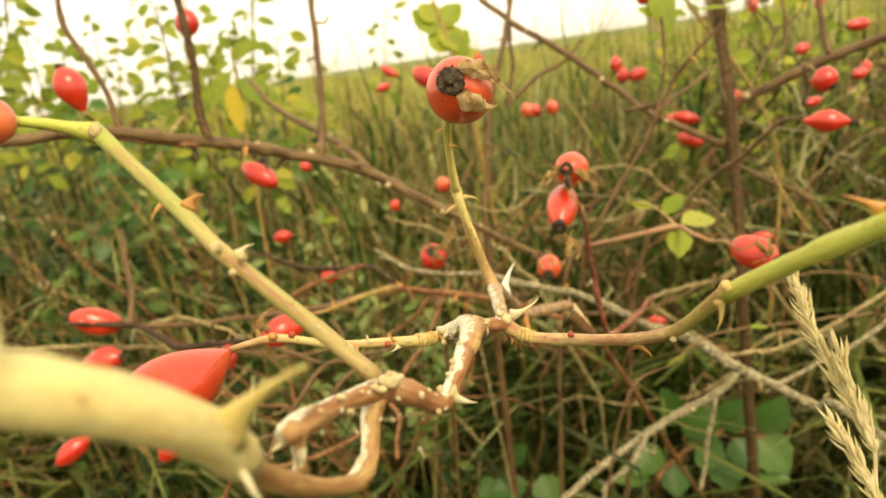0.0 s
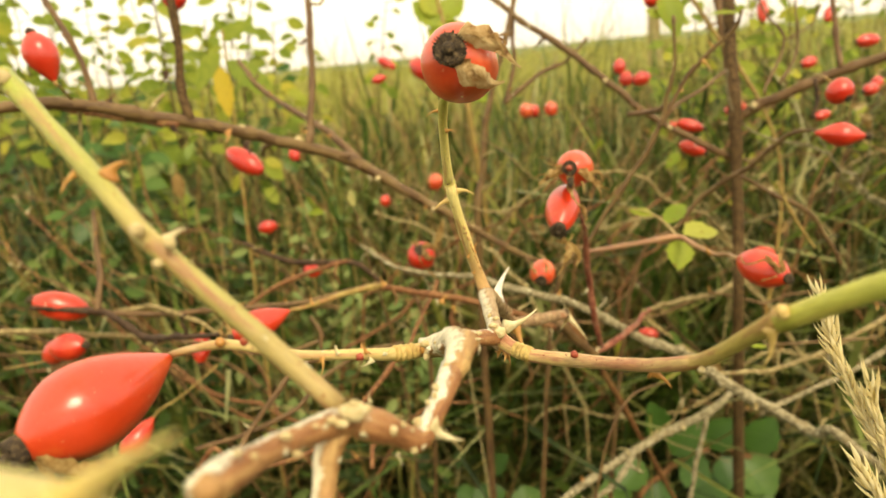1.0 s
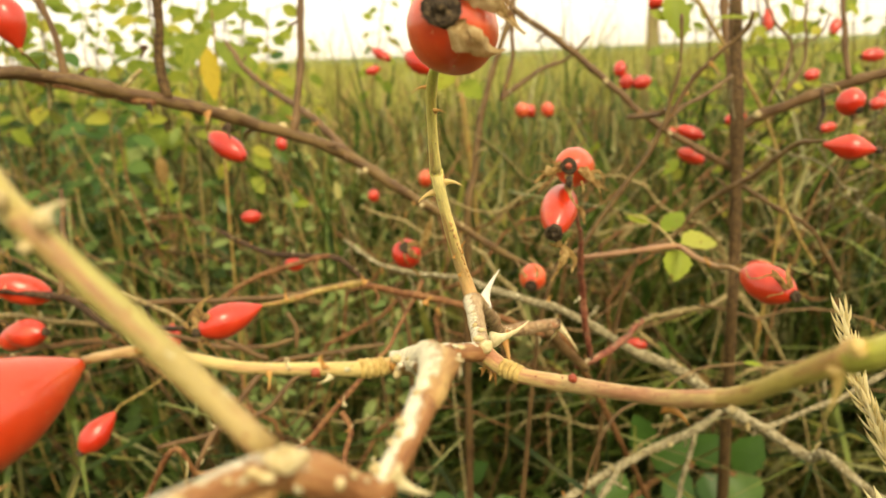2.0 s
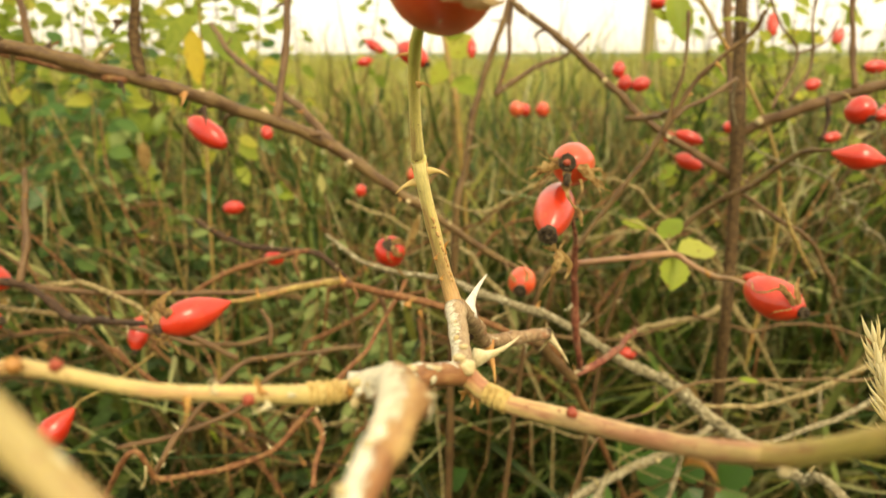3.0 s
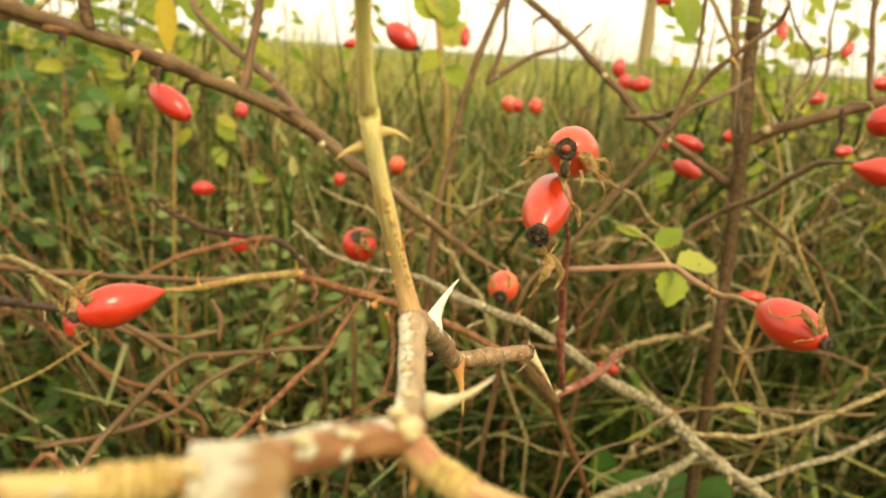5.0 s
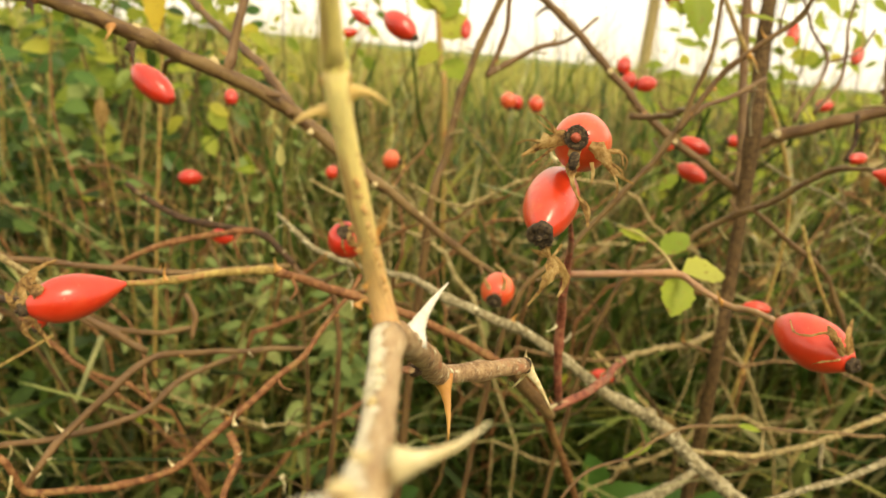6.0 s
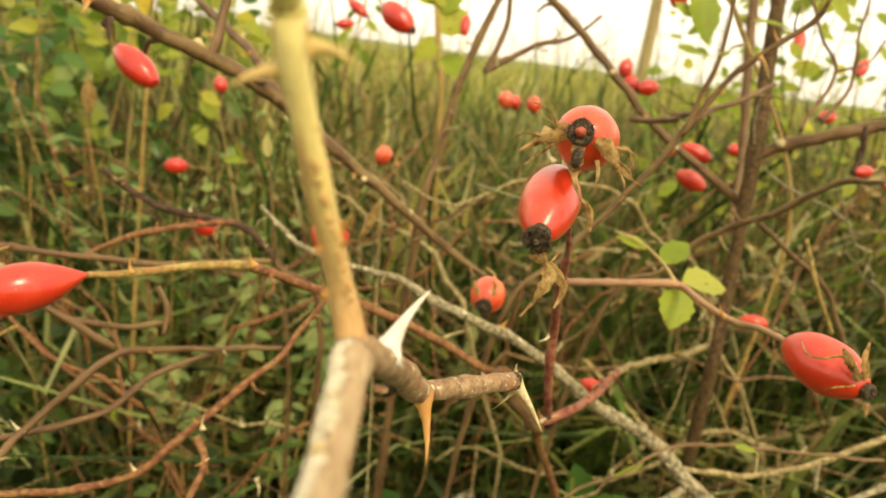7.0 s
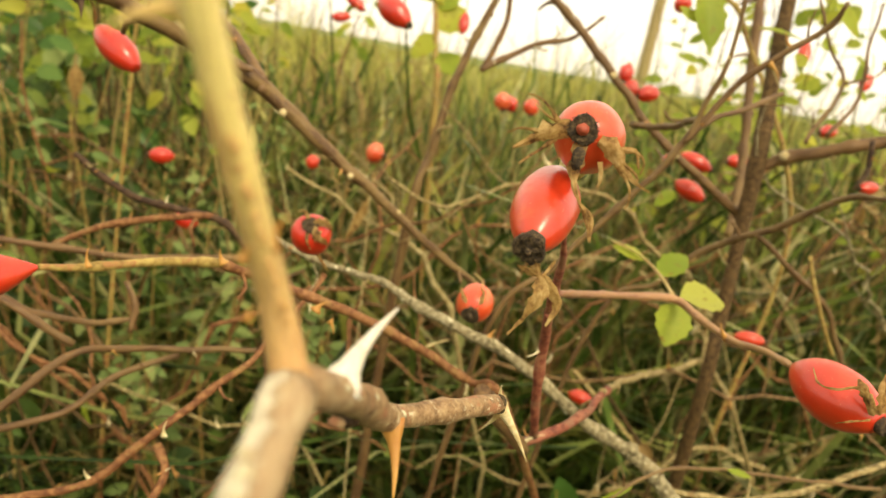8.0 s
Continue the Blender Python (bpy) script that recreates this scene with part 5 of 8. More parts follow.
stem(crossb, [(0.015, 0.455, 0.000, 1.68), (0.026, 0.425, 0.283, 1.46), (0.047, 0.395, 0.629, 1.23), (0.0743, 0.3934, 0.6908, 1.12), (0.0872, 0.3924, 0.7108, 1.32), (0.0980, 0.3902, 0.7267, 1.29), (0.1082, 0.3886, 0.7446, 1.37), (0.1132, 0.3863, 0.7608, 1.03), (0.1162, 0.3843, 0.7785, 0.80), (0.1162, 0.3838, 0.8024, 0.78)], "cane", "stem", "", 9, 0.1, 0.03)
cb_t = stem(crossb, [(0.1094, 0.3880, 0.7475, 1.16), (0.1179, 0.3867, 0.7616, 1.14), (0.1254, 0.3837, 0.7752, 1.11), (0.1349, 0.3800, 0.7856, 1.08), (0.1439, 0.3758, 0.7947, 0.96), (0.1445, 0.3708, 0.8018, 0.75)], "cane", "stem", "", 9, 0.1, 0.03)
stem(crossb, [(0.1090, 0.3891, 0.7462, 1.27), (0.1224, 0.3995, 0.7565, 1.09), (0.1406, 0.4092, 0.7637, 1.12), (0.1562, 0.4189, 0.7713, 1.04)], "cane", "stem", "", 9, 0.1, 0.03)
thorn(cb_t, (0.1210, 0.3864, 0.7652), (0.1210, 0.3861, 0.7693), 0.92, "amber_thorn", 0.25)
thorn(cb_t, (0.1349, 0.3800, 0.7856), (0.1316, 0.3797, 0.7902), 0.89, "amber_thorn", 0.25)
thorn(cb_t, (0.1301, 0.3808, 0.7790), (0.1338, 0.3795, 0.7738), 0.89, "amber_thorn", 0.25)
hipkb = thing("rose_branch", (0.1523, 0.4405, 0.6975), "thin brown briar branch with red hips", "rose branch", "briar branches")
stem(hipkb, [(0.073, 0.521, 0.000, 1.77), (0.085, 0.491, 0.278, 1.53), (0.109, 0.461, 0.618, 1.30), (0.1385, 0.4480, 0.6761, 1.18), (0.1553, 0.4406, 0.6978, 1.57), (0.1696, 0.4183, 0.7162, 1.58), (0.1820, 0.3960, 0.7353, 1.33), (0.1836, 0.3764, 0.7400, 0.90), (0.1843, 0.3668, 0.7406, 0.76)], "cane", "stem", "", 9, 0.1, 0.03)
stem(hipkb, [(0.1651, 0.4237, 0.7113, 1.08), (0.1899, 0.4274, 0.6956, 1.24), (0.2136, 0.4388, 0.6825, 1.30), (0.2269, 0.4421, 0.6672, 1.33), (0.2413, 0.4429, 0.6424, 1.36)], "cane", "stem", "", 9, 0.1, 0.03)
stem(hipkb, [(0.1793, 0.4028, 0.7095, 0.76), (0.1865, 0.3978, 0.6904, 0.89), (0.2007, 0.3995, 0.6691, 0.78)], "olive", "stem", "", 9, 0.1, 0.03)
greyb = thing("fallen_branch", (0.1223, 0.3756, 0.6193), "grey dead briar branch crusted with pale lichen", "branch", "briar branches")
gr_s = stem(greyb, [(-0.0622, 0.4420, 0.6842, 0.98), (-0.0408, 0.4258, 0.6729, 1.34), (-0.0151, 0.4119, 0.6696, 1.42), (0.0062, 0.3990, 0.6704, 1.63), (0.0259, 0.3848, 0.6669, 1.94), (0.0480, 0.3772, 0.6616, 2.15), (0.0678, 0.3755, 0.6525, 2.27), (0.0941, 0.3745, 0.6349, 2.54), (0.1223, 0.3756, 0.6193, 3.20), (0.1393, 0.3657, 0.6063, 3.02), (0.1581, 0.3539, 0.5964, 2.72), (0.1750, 0.3409, 0.5875, 2.40), (0.1890, 0.3268, 0.5850, 2.31), (0.300, 0.330, 0.450, 3.60), (0.420, 0.320, 0.000, 4.50)], "grey", "stem", "", 9, 0.18, 0.03, 60, 1.2)
stem(greyb, [(-0.058, 0.400, 0.000, 3.06), (-0.043, 0.370, 0.219, 2.65), (-0.011, 0.340, 0.486, 2.24), (0.0290, 0.3607, 0.5283, 2.04), (0.0512, 0.3720, 0.5409, 2.25), (0.0790, 0.3831, 0.5516, 2.63), (0.1111, 0.3941, 0.5612, 2.67), (0.1398, 0.4039, 0.5670, 2.53), (0.1621, 0.4139, 0.5748, 1.84)], "grey", "stem", "", 9, 0.18, 0.03)
stem(greyb, [(0.0944, 0.3860, 0.5596, 1.76), (0.0746, 0.3675, 0.5464, 1.53), (0.0614, 0.3648, 0.5384, 1.53), (0.0578, 0.3611, 0.5257, 1.36)], "grey", "stem", "", 9, 0.1, 0.03)
stem(greyb, [(0.1426, 0.4039, 0.5665, 1.45), (0.1344, 0.3971, 0.5431, 1.45), (0.1240, 0.3873, 0.5094, 1.45)], "grey", "stem", "", 9, 0.1, 0.03)
stem(greyb, [(0.1299, 0.3733, 0.6100, 1.13), (0.1689, 0.3806, 0.6054, 1.30), (0.2024, 0.3899, 0.6086, 1.33), (0.2420, 0.4017, 0.6202, 1.37), (0.2791, 0.4132, 0.6311, 1.41)], "twig", "stem", "", 9, 0.1, 0.03)
stem(greyb, [(0.2270, 0.3663, 0.6211, 1.48), (0.2022, 0.3620, 0.6092, 1.35), (0.1724, 0.3581, 0.5996, 1.34), (0.1529, 0.3555, 0.5928, 1.21)], "grey", "stem", "", 9, 0.1, 0.03)
stem(greyb, [(0.2066, 0.3901, 0.6088, 1.07), (0.2063, 0.3869, 0.5972, 1.07)], "grey", "stem", "", 9, 0.1, 0.03)
knob(gr_s, (0.1149, 0.3738, 0.6255), 3.5, "grey", "swollen_node", (1.2, 0.9, 0.9))
knob(gr_s, (0.0524, 0.3771, 0.6604), 1.52, "scar", "lichen_patch")
darkt = thing("rose_twig", (-0.0686, 0.4260, 0.6780), "dark bare briar twig", "rose twig", "briar branches")
dk = stem(darkt, [(-0.1339, 0.4349, 0.6943, 1.22), (-0.1182, 0.4305, 0.6864, 1.49), (-0.0979, 0.4256, 0.6808, 1.61), (-0.0671, 0.4196, 0.6799, 1.59), (-0.0569, 0.4182, 0.6734, 1.59), (-0.0489, 0.4166, 0.6663, 1.33)], "dark", "stem", "", 9, 0.1, 0.03)
thorn(dk, (-0.1229, 0.4310, 0.6887), (-0.1216, 0.4303, 0.6862), 0.95, "amber_thorn", 0.25)
stem(darkt, [(-0.1338, 0.4179, 0.6583, 1.20), (-0.1105, 0.4195, 0.6705, 1.46), (-0.0817, 0.4200, 0.6784, 1.46), (-0.0685, 0.4198, 0.6808, 1.32)], "red", "stem", "", 9, 0.1, 0.03)
stem(darkt, [(-0.0490, 0.4167, 0.6668, 1.33), (-0.0247, 0.4121, 0.6209, 1.23), (-0.050, 0.500, 0.300, 1.60), (-0.060, 0.530, 0.000, 2.20)], "cane", "stem", "", 9, 0.1, 0.03)
redt = thing("rose_twig", (-0.0553, 0.3170, 0.6366), "red-brown thorny briar twig low in the grass", "rose twig", "briar branches")
rd_s = stem(redt, [(-0.300, 0.450, 0.000, 2.80), (-0.260, 0.380, 0.350, 2.20), (-0.1359, 0.3066, 0.6109, 1.23), (-0.1143, 0.3083, 0.6137, 1.24), (-0.0886, 0.3103, 0.6171, 1.25), (-0.0702, 0.3126, 0.6226, 1.26), (-0.0556, 0.3182, 0.6359, 1.27), (-0.0416, 0.3281, 0.6493, 1.21), (-0.0297, 0.3382, 0.6589, 1.04), (-0.0221, 0.3552, 0.6684, 0.88), (-0.0135, 0.3724, 0.6785, 0.92)], "red", "stem", "", 9, 0.1, 0.03)
rd_2 = stem(redt, [(-0.0514, 0.3172, 0.6368, 1.27), (-0.0473, 0.3127, 0.6300, 1.16), (-0.0501, 0.3060, 0.6211, 1.14), (-0.0495, 0.2977, 0.6164, 1.11)], "red", "stem", "", 9, 0.1, 0.03)
thorn(rd_s, (-0.0688, 0.3130, 0.6241), (-0.0702, 0.3115, 0.6288), 1.36, "pale_thorn", 0.25)
thorn(rd_s, (-0.0498, 0.3181, 0.6396), (-0.0491, 0.3181, 0.6445), 0.85, "pale_thorn", 0.25)
thorn(rd_2, (-0.0473, 0.3127, 0.6300), (-0.0452, 0.3122, 0.6327), 0.87, "pale_thorn", 0.25)
rd_3 = stem(redt, [(-0.1212, 0.3134, 0.6077, 1.28), (-0.1156, 0.3168, 0.6194, 1.28), (-0.1098, 0.3237, 0.6280, 1.30), (-0.0984, 0.3302, 0.6400, 1.32), (-0.0861, 0.3407, 0.6506, 1.36), (-0.0761, 0.3542, 0.6475, 1.22), (-0.0575, 0.3679, 0.6436, 1.17), (-0.0357, 0.3759, 0.6437, 1.08)], "cane", "stem", "", 9, 0.1, 0.03)
thorn(rd_3, (-0.1101, 0.3235, 0.6274), (-0.1140, 0.3231, 0.6318), 1.40, "pale_thorn", 0.25)
thorn(rd_3, (-0.1171, 0.3157, 0.6155), (-0.1201, 0.3158, 0.6215), 1.18, "pale_thorn", 0.25)
thorn(rd_3, (-0.1156, 0.3168, 0.6194), (-0.1103, 0.3164, 0.6220), 0.89, "pale_thorn", 0.25)
stem(redt, [(-0.1452, 0.3347, 0.6124, 1.06), (-0.1171, 0.3374, 0.6180, 1.17), (-0.0955, 0.3467, 0.6229, 1.21), (-0.0795, 0.3577, 0.6350, 1.24), (-0.0619, 0.3672, 0.6415, 1.05)], "cane", "stem", "", 9, 0.1, 0.03)
stem(redt, [(-0.1684, 0.3872, 0.6535, 1.09), (-0.1469, 0.3865, 0.6478, 1.22), (-0.1200, 0.3795, 0.6439, 1.32), (-0.0988, 0.3738, 0.6456, 1.18), (-0.0830, 0.3754, 0.6488, 1.07)], "cane", "stem", "", 9, 0.1, 0.03)
stem(redt, [(-0.0806, 0.3680, 0.6471, 1.04), (-0.0803, 0.3708, 0.6572, 1.16), (-0.0843, 0.3727, 0.6648, 0.92)], "cane", "stem", "", 9, 0.1, 0.03)
stem(redt, [(-0.2008, 0.3717, 0.6785, 1.46), (-0.1699, 0.3782, 0.6721, 1.48), (-0.1323, 0.3859, 0.6688, 1.34), (-0.0968, 0.3936, 0.6661, 1.36), (-0.0493, 0.4100, 0.6680, 1.40)], "cane", "stem", "", 9, 0.1, 0.03)
stem(redt, [(-0.1104, 0.3374, 0.6677, 1.01), (-0.0993, 0.3387, 0.6605, 1.23), (-0.0883, 0.3411, 0.6525, 1.36)], "cane", "stem", "", 9, 0.1, 0.03)
stem(redt, [(-0.2216, 0.3531, 0.6902, 1.16), (-0.2167, 0.3656, 0.6840, 1.50), (-0.1954, 0.3656, 0.6811, 1.80), (-0.1824, 0.3585, 0.6785, 1.57), (-0.1642, 0.3498, 0.6698, 1.92), (-0.1353, 0.3189, 0.6804, 1.49), (-0.1019, 0.2869, 0.6918, 0.91)], "dark", "stem", "", 9, 0.1, 0.03)
stem(redt, [(-0.1945, 0.3657, 0.6810, 1.80), (-0.1939, 0.3723, 0.6949, 1.66), (-0.1952, 0.3798, 0.7118, 1.52), (-0.1967, 0.3881, 0.7320, 1.07)], "cane", "stem", "", 9, 0.1, 0.03)
stem(redt, [(-0.1924, 0.3782, 0.6753, 1.40), (-0.1768, 0.3791, 0.6762, 1.40), (-0.1728, 0.3793, 0.6764, 1.28), (-0.1551, 0.3720, 0.6726, 1.26), (-0.1406, 0.3646, 0.6691, 1.11), (-0.1302, 0.3626, 0.6603, 0.86)], "twig", "stem", "", 9, 0.1, 0.03)
stem(redt, [(-0.2843, 0.3865, 0.6681, 1.45), (-0.2461, 0.3874, 0.6659, 1.45), (-0.2177, 0.3872, 0.6608, 1.45), (-0.1860, 0.3874, 0.6570, 1.45)], "twig", "stem", "", 9, 0.1, 0.03)
rose_hip((0.1787, 0.3637, 0.7405), (0.1992, 0.3554, 0.7379), 12.13, "long spindle-shaped red rose hip", "spindle")
rose_hip((0.1969, 0.3843, 0.7616), (0.2006, 0.3755, 0.7546), 13.50, "round red rose hip with black calyx", "round", stalk=[(0.1969, 0.3908, 0.7648), (0.2201, 0.4471, 0.7625)], stalk_r=0.6, crown=0.76)
rose_hip((-0.1521, 0.4919, 0.7462), (-0.1277, 0.4802, 0.7307), 15.31, "oval red rose hip hanging below a brown branch", "oval", stalk=[(-0.1535, 0.4923, 0.7479), (-0.1394, 0.4590, 0.7570), (-0.1192, 0.4055, 0.7634)], stalk_r=0.6, crown=0)
rose_hip((-0.1661, 0.3237, 0.7989), (-0.1728, 0.3263, 0.8194), 14.18, "oval red rose hip with black calyx", "pear", stalk=[(-0.1676, 0.3288, 0.7972), (-0.1736, 0.3478, 0.7909)], stalk_r=0.6)
rose_hip((-0.2045, 0.3755, 0.6775), (-0.2301, 0.3693, 0.6891), 15.53, "red rose hip lying against a dark twig", "oval", stalk=[(-0.1981, 0.3753, 0.6757), (-0.1798, 0.3780, 0.6729)], stalk_r=0.6)
rose_hip((-0.2176, 0.3537, 0.6664), (-0.1963, 0.3483, 0.6691), 14.26, "red rose hip low in the thicket", "oval", stalk=[(-0.2273, 0.3594, 0.6630), (-0.2483, 0.3716, 0.6596)], stalk_r=0.6)
rose_hip((-0.2247, 0.3584, 0.6590), (-0.2079, 0.3547, 0.6688), 12.72, "red rose hip low in the thicket", "oval", stalk=[(-0.2364, 0.3638, 0.6551), (-0.2557, 0.3690, 0.6514)], stalk_r=0.6)
rose_hip((-0.2498, 0.3852, 0.6077), (-0.2684, 0.3742, 0.5958), 13.24, "red rose hip low in the grass", "oval", stalk=[(-0.2460, 0.3860, 0.6099), (-0.2382, 0.3939, 0.6121)], stalk_r=0.6)
rose_hip((-0.1740, 0.3569, 0.6208), (-0.1886, 0.3451, 0.6055), 13.58, "red rose hip on a thin green stalk low down", "pear", stalk=[(-0.1708, 0.3579, 0.6240), (-0.1582, 0.3668, 0.6290), (-0.1416, 0.3774, 0.6395)], stalk_r=0.6)
rose_hip((-0.1590, 0.4071, 0.6482), (-0.1593, 0.3960, 0.6333), 10.92, "red rose hip behind another hip", "oval", stalk=[(-0.1575, 0.4080, 0.6511), (-0.1472, 0.4036, 0.6591)], stalk_r=0.6)
rose_hip((-0.0218, 0.3893, 0.6853), (-0.0218, 0.3781, 0.6950), 15.2, "red rose hip with black calyx and dry brown sepals", "round", stalk=[(-0.0213, 0.3912, 0.6825), (-0.0155, 0.3985, 0.6718)], stalk_r=0.6, crown=1.0, sepals=[([(-0.0212, 0.3768, 0.6945), (-0.0190, 0.3742, 0.6925), (-0.0165, 0.3750, 0.6905), (-0.0152, 0.3800, 0.6880)], [2.9, 4.6, 3.2, 0.8]), ([(-0.0205, 0.3772, 0.6965), (-0.0170, 0.3772, 0.6968), (-0.0142, 0.3790, 0.6945)], [2.4, 3.6, 1.2]), ([(-0.0225, 0.3765, 0.6935), (-0.0222, 0.3745, 0.6900), (-0.0205, 0.3760, 0.6865)], [1.4, 1.0, 0.6]), ([(-0.0228, 0.3780, 0.6975), (-0.0250, 0.3790, 0.6998), (-0.0275, 0.3800, 0.6990)], [1.6, 1.2, 0.5])])
rose_hip((0.0409, 0.3545, 0.6880), (0.0379, 0.3424, 0.6841), 12.4, "dull red rose hip with dark calyx and dry sepals", "round", skin_kind="hip_dull", stalk=[(0.0424, 0.3609, 0.6895), (0.0416, 0.3834, 0.6850)], stalk_r=0.6, crown=1.15, sepals=[([(0.0386, 0.3427, 0.6853), (0.0351, 0.3434, 0.6884), (0.0335, 0.3469, 0.6909)], [1.8, 1.7, 0.9]), ([(0.0397, 0.3416, 0.6863), (0.0408, 0.3429, 0.6906), (0.0399, 0.3475, 0.6921)], [1.5, 1.7, 0.7])])
rose_hip((-0.0240, 0.6537, 0.6837), (-0.0111, 0.6495, 0.6819), 16.10, "small red rose hip hanging in the thicket", "oval", skin_kind="hip_dull", stalk=[(-0.0222, 0.6566, 0.6789), (-0.0137, 0.6617, 0.6705)], stalk_r=0.5)
rose_hip((-0.0788, 0.7275, 0.6544), (-0.0675, 0.7239, 0.6549), 12.60, "small red rose hip hanging in the thicket", "oval", stalk=[(-0.0785, 0.7311, 0.6524), (-0.0732, 0.7375, 0.6492)], stalk_r=0.5)
rose_hip((-0.1827, 0.7063, 0.6438), (-0.2014, 0.7011, 0.6431), 13.74, "small red rose hip hanging in the thicket", "oval", stalk=[(-0.1720, 0.7107, 0.6430), (-0.1649, 0.7174, 0.6409)], stalk_r=0.5)
rose_hip((-0.1103, 0.5399, 0.6398), (-0.1231, 0.5362, 0.6435), 10.88, "small red rose hip hanging in the thicket", "oval", stalk=[(-0.1023, 0.5440, 0.6381), (-0.0967, 0.5508, 0.6364)], stalk_r=0.5)
rose_hip((0.1684, 0.5412, 0.7302), (0.1858, 0.5360, 0.7240), 9.95, "small red rose hip hanging in the thicket", "oval", stalk=[(0.1611, 0.5458, 0.7326), (0.1589, 0.5530, 0.7337)], stalk_r=0.5)
rose_hip((0.1753, 0.5574, 0.7116), (0.1930, 0.5517, 0.7037), 11.92, "small red rose hip hanging in the thicket", "oval", stalk=[(0.1678, 0.5623, 0.7151), (0.1652, 0.5697, 0.7172)], stalk_r=0.5)
rose_hip((0.3566, 0.7104, 0.7566), (0.3403, 0.7044, 0.7527), 11.68, "small red rose hip hanging in the thicket", "oval", stalk=[(0.3628, 0.7167, 0.7633), (0.3661, 0.7262, 0.7718)], stalk_r=0.5)
rose_hip((0.2642, 0.6623, 0.7229), (0.2494, 0.6568, 0.7205), 10.89, "small red rose hip hanging in the thicket", "oval", stalk=[(0.2696, 0.6683, 0.7286), (0.2721, 0.6775, 0.7361)], stalk_r=0.5)
rose_hip((0.2752, 0.6758, 0.7194), (0.2649, 0.6730, 0.7263), 9.31, "small red rose hip hanging in the thicket", "oval", stalk=[(0.2792, 0.6811, 0.7229), (0.2817, 0.6903, 0.7305)], stalk_r=0.5)
rose_hip((0.0791, 0.7500, 0.7381), (0.0819, 0.7422, 0.7247), 15.40, "small red rose hip hanging in the thicket", "oval", skin_kind="hip_dull", stalk=[(0.0793, 0.7529, 0.7333), (0.0812, 0.7566, 0.7209)], stalk_r=0.5)
rose_hip((0.0869, 0.7566, 0.7353), (0.0917, 0.7494, 0.7240), 12.46, "small red rose hip hanging in the thicket", "oval", stalk=[(0.0866, 0.7593, 0.7300), (0.0886, 0.7629, 0.7174)], stalk_r=0.5)
rose_hip((0.1058, 0.7509, 0.7375), (0.1065, 0.7430, 0.7239), 13.90, "small red rose hip hanging in the thicket", "oval", skin_kind="hip_dull", stalk=[(0.1068, 0.7567, 0.7428), (0.1089, 0.7645, 0.7456)], stalk_r=0.5)
rose_hip((0.1478, 0.6234, 0.7770), (0.1444, 0.6159, 0.7657), 10.60, "red rose hip in a tight cluster of three", "oval", stalk=[(0.1523, 0.6260, 0.7706), (0.1582, 0.6293, 0.7564)], stalk_r=0.5)
rose_hip((0.1514, 0.6165, 0.7668), (0.1479, 0.6091, 0.7557), 11.34, "red rose hip in a tight cluster of three", "oval", stalk=[(0.1554, 0.6204, 0.7650), (0.1607, 0.6257, 0.7580)], stalk_r=0.5)
rose_hip((0.1711, 0.6175, 0.7622), (0.1552, 0.6114, 0.7578), 11.39, "red rose hip in a tight cluster of three", "oval", stalk=[(0.1781, 0.6214, 0.7602), (0.1821, 0.6273, 0.7554)], stalk_r=0.5)
rose_hip((0.0352, 0.7295, 0.7970), (0.0346, 0.7206, 0.7801), 9.17, "small red rose hip hanging in the thicket", "oval", stalk=[(0.0351, 0.7364, 0.8070), (0.0347, 0.7459, 0.8159)], stalk_r=0.5, crown=0)
rose_hip((-0.0681, 0.7673, 0.7970), (-0.0505, 0.7607, 0.7858), 10.18, "small red rose hip hanging in the thicket", "oval", stalk=[(-0.0743, 0.7737, 0.8058), (-0.0759, 0.7832, 0.8151)], stalk_r=0.5)
rose_hip((-0.0595, 0.7485, 0.7783), (-0.0736, 0.7428, 0.7750), 8.96, "small red rose hip hanging in the thicket", "oval", stalk=[(-0.0560, 0.7547, 0.7851), (-0.0574, 0.7641, 0.7940)], stalk_r=0.5)
rose_hip((-0.0281, 0.6271, 0.7910), (-0.0059, 0.6128, 0.7766), 17.59, "oval red rose hip high against the sky", "oval", stalk=[(-0.0307, 0.6276, 0.7930), (-0.0423, 0.6308, 0.8067)], stalk_r=0.6)
rose_hip((0.2688, 0.6315, 0.8137), (0.2658, 0.6222, 0.7959), 9.02, "small red rose hip hanging in the thicket", "oval", stalk=[(0.2709, 0.6384, 0.8233), (0.2738, 0.6477, 0.8312)], stalk_r=0.5)
rose_hip((0.3651, 0.7029, 0.8042), (0.3569, 0.6946, 0.7907), 10.00, "small red rose hip hanging in the thicket", "oval", stalk=[(0.3686, 0.7097, 0.8132), (0.3717, 0.7192, 0.8218)], stalk_r=0.5)
rose_hip((0.3923, 0.6711, 0.7716), (0.3689, 0.6658, 0.7708), 12.41, "small red rose hip hanging in the thicket", "oval", stalk=[(0.4056, 0.6762, 0.7728), (0.4166, 0.6842, 0.7747)], stalk_r=0.5)
rose_hip((0.2425, 0.4688, 0.7361), (0.2305, 0.4637, 0.7346), 6.58, "small red rose hip hanging in the thicket", "oval", stalk=[(0.2490, 0.4742, 0.7393), (0.2551, 0.4825, 0.7433)], stalk_r=0.5)
rose_hip((0.1388, 0.5495, 0.5614), (0.1539, 0.5453, 0.5593), 9.82, "small red rose hip hanging in the thicket", "oval", stalk=[(0.1319, 0.5530, 0.5601), (0.1290, 0.5589, 0.5565)], stalk_r=0.5)
